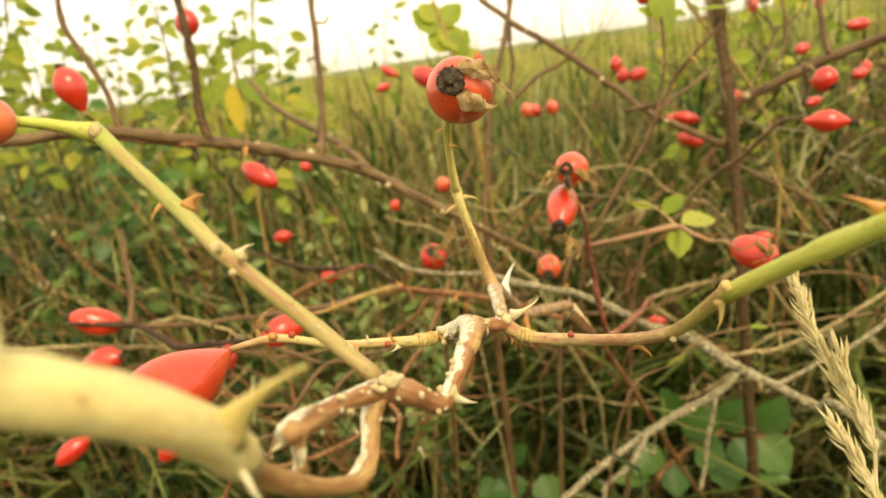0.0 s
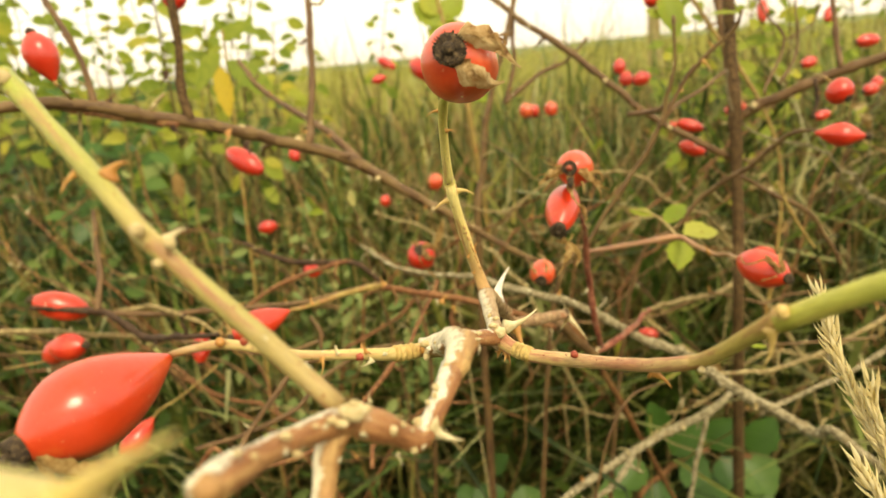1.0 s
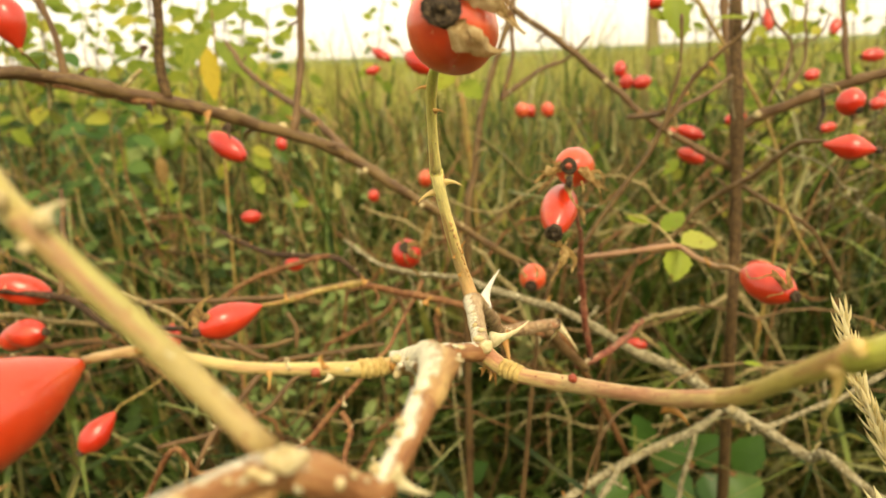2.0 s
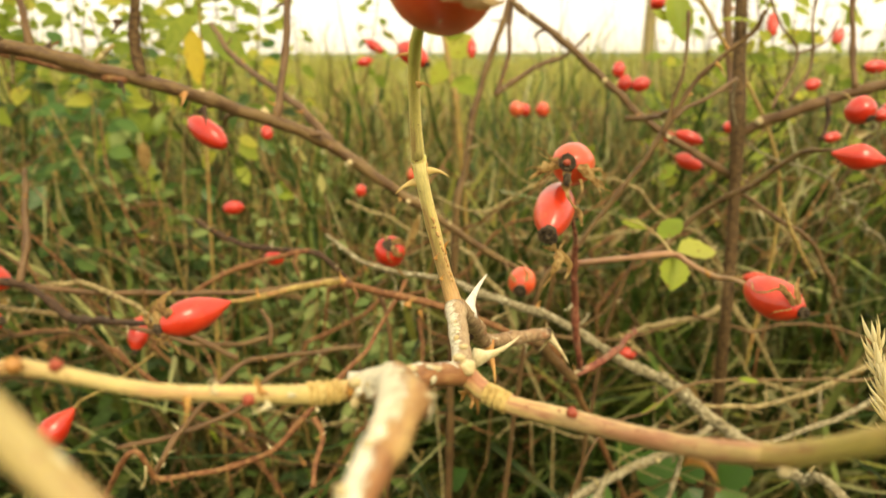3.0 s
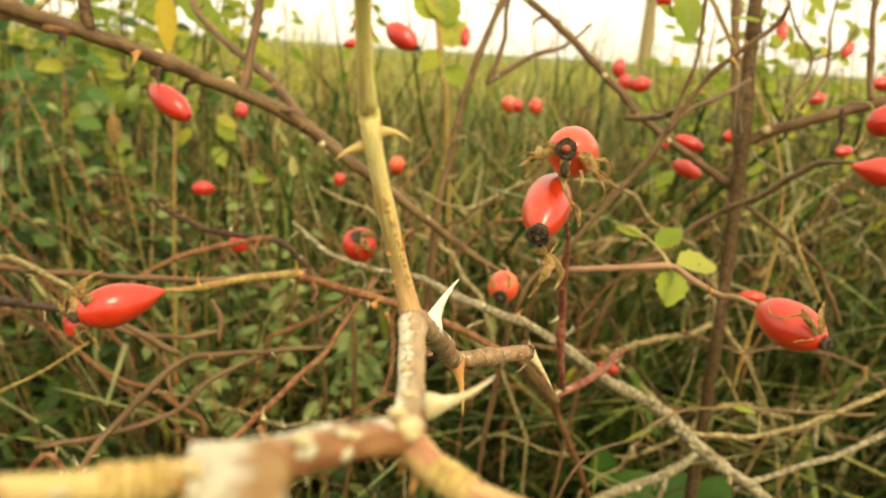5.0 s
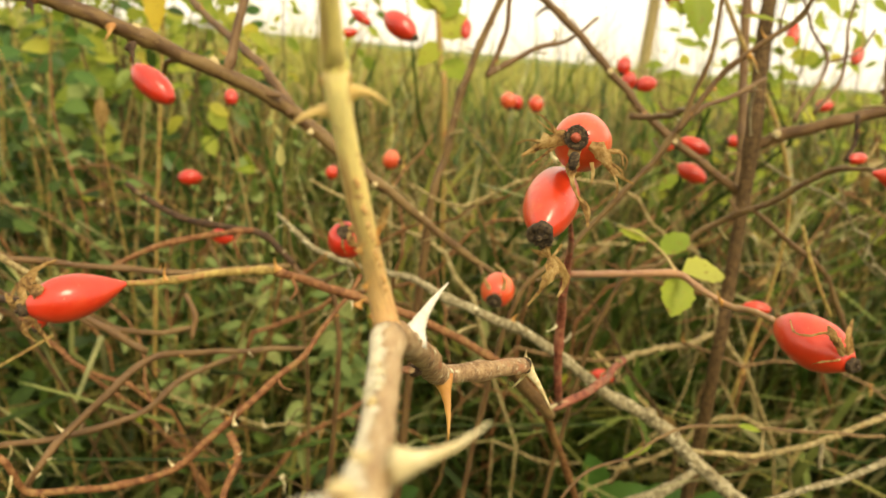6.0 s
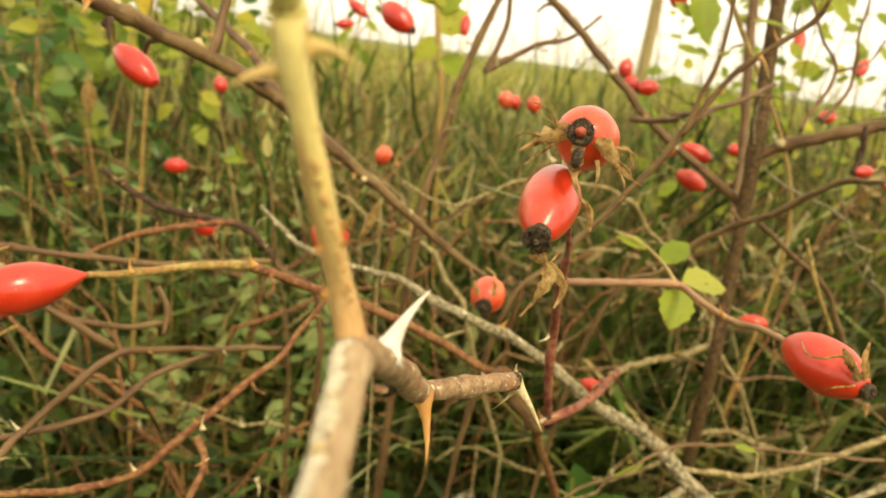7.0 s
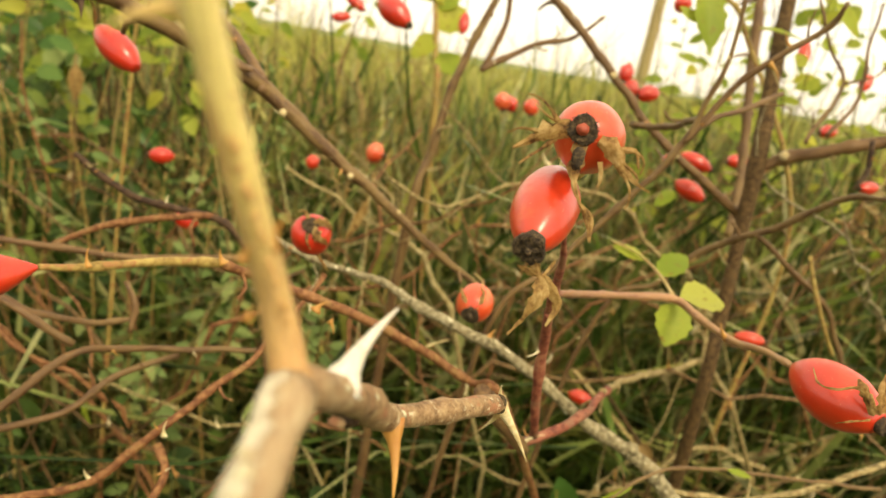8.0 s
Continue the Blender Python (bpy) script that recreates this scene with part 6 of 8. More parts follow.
rose_hip((-0.1445, 0.4275, 0.8468), (-0.1437, 0.4194, 0.8325), 13.75, "small red rose hip hanging in the thicket", "oval", stalk=[(-0.1461, 0.4335, 0.8534), (-0.1489, 0.4417, 0.8583)], stalk_r=0.5)
rose_hip((-0.1428, 0.6465, 0.7261), (-0.1391, 0.6396, 0.7155), 10.44, "small red rose hip hanging in the thicket", "oval", stalk=[(-0.1446, 0.6529, 0.7340), (-0.1462, 0.6620, 0.7418)], stalk_r=0.5)
rose_hip((0.2915, 0.5017, 0.7463), (0.2792, 0.4964, 0.7444), 8.65, "small red rose hip hanging in the thicket", "oval", stalk=[(0.3000, 0.5061, 0.7460), (0.3090, 0.5131, 0.7445)], stalk_r=0.5)
rose_hip((0.3001, 0.5174, 0.7515), (0.2966, 0.5111, 0.7442), 8.08, "small red rose hip hanging in the thicket", "oval", stalk=[(0.3047, 0.5226, 0.7544), (0.3116, 0.5303, 0.7558)], stalk_r=0.5)
rose_hip((0.1716, 0.6308, 0.8256), (0.1791, 0.6249, 0.8185), 12.51, "small red rose hip hanging in the thicket", "oval", stalk=[(0.1709, 0.6371, 0.8331), (0.1741, 0.6466, 0.8419)], stalk_r=0.5)
rose_hip((0.1947, 0.4703, 0.6470), (0.2094, 0.4666, 0.6469), 7.67, "small red rose hip hanging in the thicket", "oval", stalk=[(0.1896, 0.4739, 0.6458), (0.1897, 0.4803, 0.6434)], stalk_r=0.5)
rose_hip((0.1964, 0.6308, 0.7205), (0.1893, 0.6244, 0.7137), 7.35, "small red rose hip hanging in the thicket", "oval", stalk=[(0.1989, 0.6368, 0.7268), (0.2002, 0.6457, 0.7334)], stalk_r=0.5)


# ---- the dry grass ear ----
def floret(a, way, long, wide, flat):
    """A slim husk, round across, drawn out into a point."""
    side = way.cross(flat).normalized()
    up = side.cross(way)
    verts, faces, m = [], [], 6
    for i, (q, w) in enumerate(((0, 0.25), (0.15, 0.75), (0.35, 1.0), (0.6, 0.72), (0.82, 0.3), (1.0, 0.04))):
        c = a + way * long * q + up * long * 0.06 * math.sin(math.pi * q)
        for k in range(m):
            an = 2 * math.pi * k / m
            verts.append(tuple(c + (side * math.cos(an) + up * math.sin(an) * 0.55) * wide / 2 * w))
        if i:
            o = (i - 1) * m
            faces += [(o + k, o + (k + 1) % m, o + m + (k + 1) % m, o + m + k) for k in range(m)]
    return verts, faces


def grass_ear(plumes, foot, label):
    """A ripe ear: plumes of overlapping husks, each on its own thin axis, on one stalk."""
    top = thing("grass_ear", foot, label, "grass ear")
    last = plumes[0][-1]
    mid = [(last[0] + (foot[0] - last[0]) * q, last[1] + (foot[1] - last[1]) * q * q, last[2] + (foot[2] - last[2]) * q, 0.5 + 0.5 * q) for q in (0.06, 0.15, 0.3, 0.55, 0.8, 1.0)]
    part("stalk", tube([(*q, 0.45) for q in plumes[0]] + mid, 6, 0.05), "ear", top)
    for line in plumes:
        fine = smooth_line([(*q, 0.5) for q in line], 0.0015, 30)
        if line is not plumes[0]:
            part("axis", tube([(*q, 0.3) for q in line], 5, 0.05), "ear", top)
        for i, q in enumerate(fine):
            d = (Vector(fine[max(i - 1, 0)][:3]) - Vector(fine[min(i + 1, len(fine) - 1)][:3])).normalized()
            s = i / (len(fine) - 1)
            for k in range(3 if s < 0.12 else 6):
                side = d.cross(Vector((rng.uniform(-1, 1), rng.uniform(-1, 1), rng.uniform(-1, 1)))).normalized()
                a = Vector(q[:3]) + side * 0.0004
                way = (d + side * rng.uniform(0.15, 0.5)).normalized()
                part("spikelet", floret(a, way, rng.uniform(0.0038, 0.0062), rng.uniform(0.0008, 0.0012), side), "ear", top)
    return top


grass_ear([[(0.0797, 0.1676, 0.7345), (0.0804, 0.1630, 0.7260), (0.0816, 0.1572, 0.7176), (0.0833, 0.1515, 0.7095), (0.0858, 0.1474, 0.7031), (0.0866, 0.1434, 0.6971)], [(0.0832, 0.152, 0.7200), (0.0842, 0.1515, 0.7130), (0.0858, 0.149, 0.7070), (0.0862, 0.1455, 0.7005)]], (0.097, 0.135, 0.0), "ripe straw-coloured grass ear drooping beside the briar")
grass_ear([[(0.0775, 0.1442, 0.7058), (0.0793, 0.1405, 0.7000), (0.0810, 0.1367, 0.6949), (0.0820, 0.1330, 0.6900), (0.0829, 0.1301, 0.6833)]], (0.093, 0.12, 0.0), "second straw-coloured grass ear lower down")
crownt = thing("rose_twig", (0.0170, 0.7451, 0.7548), "leafy briar twig reaching up against the sky", "rose twig", "briar branches")
stem(crownt, [(0.050, 0.800, 0.000, 3.00), (0.045, 0.780, 0.400, 2.20), (0.0233, 0.7337, 0.7125, 2.74), (0.0170, 0.7451, 0.7548, 2.47), (0.0092, 0.7579, 0.8022, 2.19), (0.0013, 0.7677, 0.8391, 1.64), (-0.0040, 0.7748, 0.8654, 1.37)], "olive", "stem", "", 9, 0.1, 0.03)
leaf(crownt, (0.0182, 0.7466, 0.7600), (0.0393, 0.7300, 0.7475), 0.0252, (0.1, -0.8, 0.5), "leaf")
leaf(crownt, (0.0117, 0.7522, 0.7812), (0.0366, 0.7590, 0.8021), 0.0328, (0.1, -0.8, 0.5), "leaf")
leaf(crownt, (0.0144, 0.7508, 0.7759), (-0.0038, 0.7443, 0.7549), 0.0197, (0.1, -0.8, 0.5), "leaf")
leaf(crownt, (0.0091, 0.7564, 0.7970), (0.0285, 0.7645, 0.8233), 0.0274, (0.1, -0.8, 0.5), "leaf")
leaf(crownt, (0.0064, 0.7578, 0.8023), (-0.0125, 0.7628, 0.8233), 0.0241, (0.1, -0.8, 0.5), "leaf")
leaf(crownt, (0.0012, 0.7648, 0.8286), (0.0260, 0.7716, 0.8496), 0.0273, (0.1, -0.8, 0.5), "leaf")
leaf(crownt, (0.0001, 0.7662, 0.8338), (-0.0177, 0.7713, 0.8549), 0.0252, (0.1, -0.8, 0.5), "leaf")
leaf(crownt, (-0.0022, 0.7628, 0.8219), (-0.0248, 0.7700, 0.8512), 0.0272, (0.1, -0.8, 0.5), "leaf")
leaf(crownt, (-0.0013, 0.7644, 0.8275), (0.0276, 0.7581, 0.8002), 0.0296, (0.1, -0.8, 0.5), "leaf")
leafr = thing("rose_twig", (0.1645, 0.5602, 0.8247), "briar twig tip with yellow-green leaves", "rose twig", "briar branches")
stem(leafr, [(0.235, 0.535, 0.550, 1.50), (0.240, 0.530, 0.700, 1.30), (0.1928, 0.5556, 0.8039, 1.50), (0.1792, 0.5597, 0.8209, 1.33), (0.1651, 0.5620, 0.8313, 1.16)], "olive", "stem", "", 9, 0.1, 0.03)
leaf(leafr, (0.1648, 0.5598, 0.8232), (0.1716, 0.5444, 0.7921), 0.0218, (0.1, -0.9, 0.2), "leaf", "yellow-green leaf turning brown")
leaf(leafr, (0.1627, 0.5547, 0.8051), (0.1510, 0.5563, 0.8126), 0.0086, (0, -0.8, 0.5), "leaf")
leaf(leafr, (0.2373, 0.5503, 0.8288), (0.2560, 0.5467, 0.8130), 0.0130, (0.2, -0.8, 0.4), "leaf")
leaf(leafr, (0.2326, 0.5537, 0.7912), (0.2260, 0.5554, 0.7982), 0.0087, (0, -0.9, 0.3), "leaf")
leaf(leafr, (0.1661, 0.5479, 0.7799), (0.1609, 0.5465, 0.7758), 0.0073, (0, -0.9, 0.3), "leaf")
leaf(leafr, (0.2062, 0.5134, 0.8016), (0.1784, 0.5065, 0.8060), 0.0103, (0, -0.3, 0.95), "leaf", "yellow leaf")
leaf(leafr, (0.1712, 0.5420, 0.7072), (0.1591, 0.5388, 0.6975), 0.0094, (0, -0.6, 0.8), "leaf")
leaf(leafr, (0.3289, 0.7202, 0.8216), (0.3445, 0.7197, 0.8175), 0.0106, (0, -0.7, 0.6), "leaf")
leaf(leafr, (0.3623, 0.7134, 0.7922), (0.3753, 0.7117, 0.7840), 0.0106, (0, -0.7, 0.6), "leaf")
leaf(leafr, (0.3827, 0.7212, 0.8174), (0.3941, 0.7186, 0.8063), 0.0107, (0, -0.7, 0.6), "leaf")
leaf(leafr, (0.3471, 0.7124, 0.7908), (0.3566, 0.7149, 0.7982), 0.0106, (0, -0.7, 0.6), "leaf")
leaf(leafr, (0.3858, 0.7059, 0.7615), (0.3946, 0.7047, 0.7558), 0.0107, (0, -0.7, 0.6), "leaf")
leaf(leafr, (0.3261, 0.6995, 0.7470), (0.3386, 0.6990, 0.7434), 0.0106, (0, -0.7, 0.6), "leaf")
bramb = thing("bramble", (0.200, 0.720, 0.0), "low bramble with dark green leaves under the briar", "bramble", "")
stem(bramb, [(0.200, 0.720, 0.000, 2.50), (0.180, 0.690, 0.250, 2.00), (0.1336, 0.5413, 0.4056, 2.27), (0.1628, 0.5494, 0.4308, 2.27), (0.2056, 0.5548, 0.4441, 2.02), (0.2441, 0.5521, 0.4286, 1.77)], "red", "stem", "", 9, 0.1, 0.03)
leaf(bramb, (0.1410, 0.5508, 0.4389), (0.1149, 0.5322, 0.4261), 0.0303, (-0.1, -0.7, 0.7), "bramble")
leaf(bramb, (0.1514, 0.5467, 0.4226), (0.1488, 0.5268, 0.4019), 0.0303, (0.0, -0.7, 0.7), "bramble")
leaf(bramb, (0.1670, 0.5528, 0.4424), (0.1917, 0.5481, 0.4725), 0.0353, (0.1, -0.7, 0.7), "bramble")
leaf(bramb, (0.1735, 0.5508, 0.4341), (0.1945, 0.5348, 0.4240), 0.0333, (-0.1, -0.7, 0.7), "bramble")
leaf(bramb, (0.1981, 0.5548, 0.4452), (0.2192, 0.5494, 0.4732), 0.0303, (0.0, -0.7, 0.7), "bramble")
leaf(bramb, (0.2095, 0.5528, 0.4362), (0.2158, 0.5335, 0.4160), 0.0323, (0.1, -0.7, 0.7), "bramble")
leaf(bramb, (0.2294, 0.5528, 0.4332), (0.2496, 0.5328, 0.4086), 0.0404, (-0.1, -0.7, 0.7), "bramble")
leaf(bramb, (0.2351, 0.5542, 0.4373), (0.2537, 0.5501, 0.4705), 0.0323, (0.0, -0.7, 0.7), "bramble")
leaf(bramb, (0.1307, 0.5453, 0.4208), (0.0972, 0.5308, 0.4239), 0.0252, (0.1, -0.7, 0.7), "bramble")
leaf(bramb, (0.1952, 0.5494, 0.4260), (0.1959, 0.5282, 0.3997), 0.0353, (-0.1, -0.7, 0.7), "bramble")
leaf(bramb, (0.2213, 0.5467, 0.4123), (0.2486, 0.5308, 0.4016), 0.0283, (0.0, -0.7, 0.7), "bramble")
leaf(bramb, (0.1588, 0.5562, 0.4559), (0.1498, 0.5521, 0.4931), 0.0283, (0.1, -0.7, 0.7), "bramble")
leaf(bramb, (0.0194, 0.5426, 0.4274), (-0.0124, 0.5268, 0.4257), 0.0252, (-0.1, -0.7, 0.7), "bramble")
leaf(bramb, (0.0351, 0.5440, 0.4300), (0.0400, 0.5242, 0.4084), 0.0303, (0.0, -0.7, 0.7), "bramble")
leaf(bramb, (-0.0055, 0.5426, 0.4311), (-0.0221, 0.5268, 0.4271), 0.0222, (0.1, -0.7, 0.7), "bramble")
leaf(bramb, (0.0066, 0.5467, 0.4440), (0.0232, 0.5388, 0.4637), 0.0202, (-0.1, -0.7, 0.7), "bramble")
knob(s3, (-0.0048, 0.0919, 0.7578), 0.46, "scar", "lichen_patch", (1, 0.6, 1.2))
knob(s3, (-0.0034, 0.0962, 0.7582), 0.50, "scar", "lichen_patch", (1, 0.6, 1.2))
knob(s3, (-0.0058, 0.0908, 0.7565), 0.30, "scar", "lichen_patch", (1, 0.6, 1.2))
knob(s3, (-0.0069, 0.0877, 0.7558), 0.54, "scar", "lichen_patch", (1, 0.6, 1.2))
knob(s3, (-0.0050, 0.0910, 0.7572), 0.36, "scar", "lichen_patch", (1, 0.6, 1.2))
knob(s3, (-0.0018, 0.0984, 0.7581), 0.46, "scar", "lichen_patch", (1, 0.6, 1.2))
knob(s3, (-0.0074, 0.0851, 0.7539), 0.42, "scar", "lichen_patch", (1, 0.6, 1.2))
knob(s3, (-0.0081, 0.0840, 0.7578), 0.31, "scar", "lichen_patch", (1, 0.6, 1.2))
knob(s3, (-0.0092, 0.0832, 0.7576), 0.52, "scar", "lichen_patch", (1, 0.6, 1.2))
knob(s2, (-0.0122, 0.0797, 0.7629), 0.47, "scar", "lichen_patch", (1.2, 0.6, 0.9))
knob(s2, (-0.0112, 0.0802, 0.7620), 0.55, "scar", "lichen_patch", (1.2, 0.6, 0.9))
knob(s2, (-0.0143, 0.0786, 0.7619), 0.52, "scar", "lichen_patch", (1.2, 0.6, 0.9))
knob(s2, (-0.0156, 0.0772, 0.7622), 0.30, "scar", "lichen_patch", (1.2, 0.6, 0.9))
knob(s2, (-0.0170, 0.0721, 0.7643), 0.50, "scar", "lichen_patch", (1.2, 0.6, 0.9))
knob(s2, (-0.0187, 0.0681, 0.7650), 0.43, "scar", "lichen_patch", (1.2, 0.6, 0.9))
knob(s2, (-0.0192, 0.0663, 0.7665), 0.33, "scar", "lichen_patch", (1.2, 0.6, 0.9))
knob(s2, (-0.0200, 0.0629, 0.7667), 0.24, "scar", "lichen_patch", (1.2, 0.6, 0.9))
knob(s2, (-0.0134, 0.0785, 0.7615), 0.58, "scar", "lichen_patch", (1.2, 0.6, 0.9))
knob(s2, (-0.0165, 0.0729, 0.7620), 0.42, "scar", "lichen_patch", (1.2, 0.6, 0.9))
knob(s4, (-0.0042, 0.1230, 0.7511), 0.55, "scar", "lichen_patch", (1.3, 0.6, 0.8))
knob(s4, (-0.0016, 0.1250, 0.7505), 0.61, "scar", "lichen_patch", (1.3, 0.6, 0.8))
knob(s4, (0.0012, 0.1301, 0.7480), 0.58, "scar", "lichen_patch", (1.3, 0.6, 0.8))
knob(s4, (0.0042, 0.1355, 0.7470), 0.68, "scar", "lichen_patch", (1.3, 0.6, 0.8))
knob(s4, (0.0049, 0.1384, 0.7472), 0.50, "scar", "lichen_patch", (1.3, 0.6, 0.8))
knob(s8, (0.0045, 0.1572, 0.7403), 0.58, "scar", "lichen_patch", (0.8, 0.5, 1.3))
knob(s8, (0.0050, 0.1463, 0.7414), 0.44, "scar", "lichen_patch", (0.8, 0.5, 1.3))
knob(s8, (0.0046, 0.1654, 0.7394), 0.67, "scar", "lichen_patch", (0.8, 0.5, 1.3))
thorn(s5, (-0.0221, 0.1124, 0.7534), (-0.0223, 0.1112, 0.7516), 0.37, "amber_thorn", 0.25)
thorn(s5, (-0.0201, 0.1139, 0.7536), (-0.0202, 0.1136, 0.7551), 0.34, "pale_thorn", 0.25)
thorn(s5, (-0.0161, 0.1159, 0.7525), (-0.0161, 0.1157, 0.7542), 0.43, "amber_thorn", 0.25)
thorn(s5, (-0.0154, 0.1156, 0.7512), (-0.0169, 0.1147, 0.7508), 0.43, "pale_thorn", 0.25)
knob(s5, (-0.0168, 0.1138, 0.7527), 0.63, "bud", "bud")
knob(s5, (-0.0079, 0.1211, 0.7499), 0.99, "amber_thorn", "node_ring", (0.5, 0.7, 1))
knob(s5, (-0.0073, 0.1195, 0.7492), 0.58, "scar", "lichen_patch")
knob(s3, (-0.0074, 0.1207, 0.7509), 0.80, "scar", "lichen_patch", (1, 0.7, 0.8))
knob(s3, (-0.0054, 0.1170, 0.7526), 0.45, "scar", "lichen_patch", (1, 0.7, 0.8))
knob(s3, (-0.0035, 0.1134, 0.7544), 0.78, "scar", "lichen_patch", (1, 0.7, 0.8))
knob(s3, (-0.0020, 0.1082, 0.7558), 0.60, "scar", "lichen_patch", (1, 0.7, 0.8))
knob(s3, (-0.0013, 0.1030, 0.7570), 0.52, "scar", "lichen_patch", (1, 0.7, 0.8))
knob(s3, (-0.0025, 0.1043, 0.7569), 0.47, "crust", "lichen_patch", (1, 0.7, 0.8))
knob(s3, (-0.0045, 0.1131, 0.7535), 0.62, "crust", "lichen_patch", (1, 0.7, 0.8))
knob(s3, (-0.0065, 0.1193, 0.7506), 0.70, "crust", "lichen_patch", (1, 0.7, 0.8))
knob(s3, (-0.0031, 0.1161, 0.7539), 0.75, "crust", "lichen_patch", (1, 0.7, 0.8))
knob(s3, (-0.0014, 0.1085, 0.7565), 0.62, "scar", "lichen_patch", (1, 0.7, 0.8))
thorn(s4, (0.0003, 0.1071, 0.7562), (0.0011, 0.1059, 0.7568), 0.78, "pale_thorn", 0.1)

# ---- grass ----
nrg = np.random.default_rng(11)


def blades(name, root, height, width, bend, lean, n, material, label, twist=0.6, droop=1.0, splay=0.0):
    """Tapering bent blades, all in one mesh: root (N, 3), height, width and bend (N), lean direction (N)."""
    m = len(root)
    s = np.linspace(0, 1, n + 1)[None, :, None]
    up = np.array([0, 0, 1.0])
    d = np.stack([np.cos(lean), np.sin(lean), 0 * lean], -1)[:, None]
    h, b = height[:, None, None], np.minimum(bend, 1.0)[:, None, None]
    kink = nrg.normal(0, 0.035, (m, n + 1, 3)) * h * s
    sp = (nrg.normal(0, 1, m) * splay)[:, None, None] * np.stack([-np.sin(lean), np.cos(lean), 0 * lean], -1)[:, None]
    mid = root[:, None] + up * h * (s - 0.42 * droop * b * s**3) + (d + sp) * h * b * (0.25 * s + 0.75 * s**2) + kink
    face = lean + np.pi / 2 + nrg.normal(0, twist, m)
    side = np.stack([np.cos(face), np.sin(face), 0 * face], -1)[:, None]
    wd = width[:, None, None] / 2 * (1 - s**2.2) * (0.55 + 0.45 * np.minimum(1, s * 4)) + 0.0002
    v = np.stack([mid - side * wd, mid + side * wd], 2).reshape(-1, 3)
    o = (np.arange(m) * (n + 1) * 2)[:, None] + (np.arange(n) * 2)[None]
    f = np.stack([o, o + 1, o + 3, o + 2], -1).reshape(-1, 4)
    me = bpy.data.meshes.new(name)
    me.vertices.add(len(v))
    me.vertices.foreach_set("co", v.ravel())
    me.loops.add(f.size)
    me.loops.foreach_set("vertex_index", f.ravel().astype(np.int32))
    me.polygons.add(len(f))
    me.polygons.foreach_set("loop_start", np.arange(0, f.size, 4, dtype=np.int32))
    me.polygons.foreach_set("loop_total", np.full(len(f), 4, dtype=np.int32))
    me.polygons.foreach_set("use_smooth", np.ones(len(f), dtype=bool))
    me.update(calc_edges=True)
    me.materials.append(MAT[material])
    return tagged(new(name, me), label, "grass", kind="stuff")


def fan(count, near, far, half, tuft=0.0, per=1, power=1.0):
    """Roots on the ground in a wedge ahead of the walk, in tufts."""
    k = max(1, count // per)
    y = near + (far - near) * nrg.random(k) ** power
    x = (nrg.random(k) * 2 - 1) * (half * y + 0.25)
    x, y = np.repeat(x, per), np.repeat(y, per)
    x, y = x + nrg.normal(0, tuft, len(x)), y + np.abs(nrg.normal(0, tuft, len(y)))
    return np.stack([x, y, np.zeros_like(x)], -1)


def tufts(count, near, far, half, per, power, spread):
    """Roots and a lean direction shared by each tuft, so that tufts fall one way."""
    r = fan(count, near, far, half, spread, per, power)
    lean = np.repeat(nrg.uniform(0, 6.283, len(r) // per), per)[: len(r)] + nrg.normal(0, 0.9, len(r))
    size = np.repeat(nrg.uniform(0.58, 1.04, len(r) // per), per)[: len(r)]
    weedy = (r[:, 0] > -0.68 * r[:, 1]) & (r[:, 0] < -0.33 * r[:, 1]) & (r[:, 1] < 1.5)
    keep = ~weedy | (np.repeat(nrg.random(len(r) // per), per)[: len(r)] < 0.42)
    return r[keep], lean[keep], size[keep]


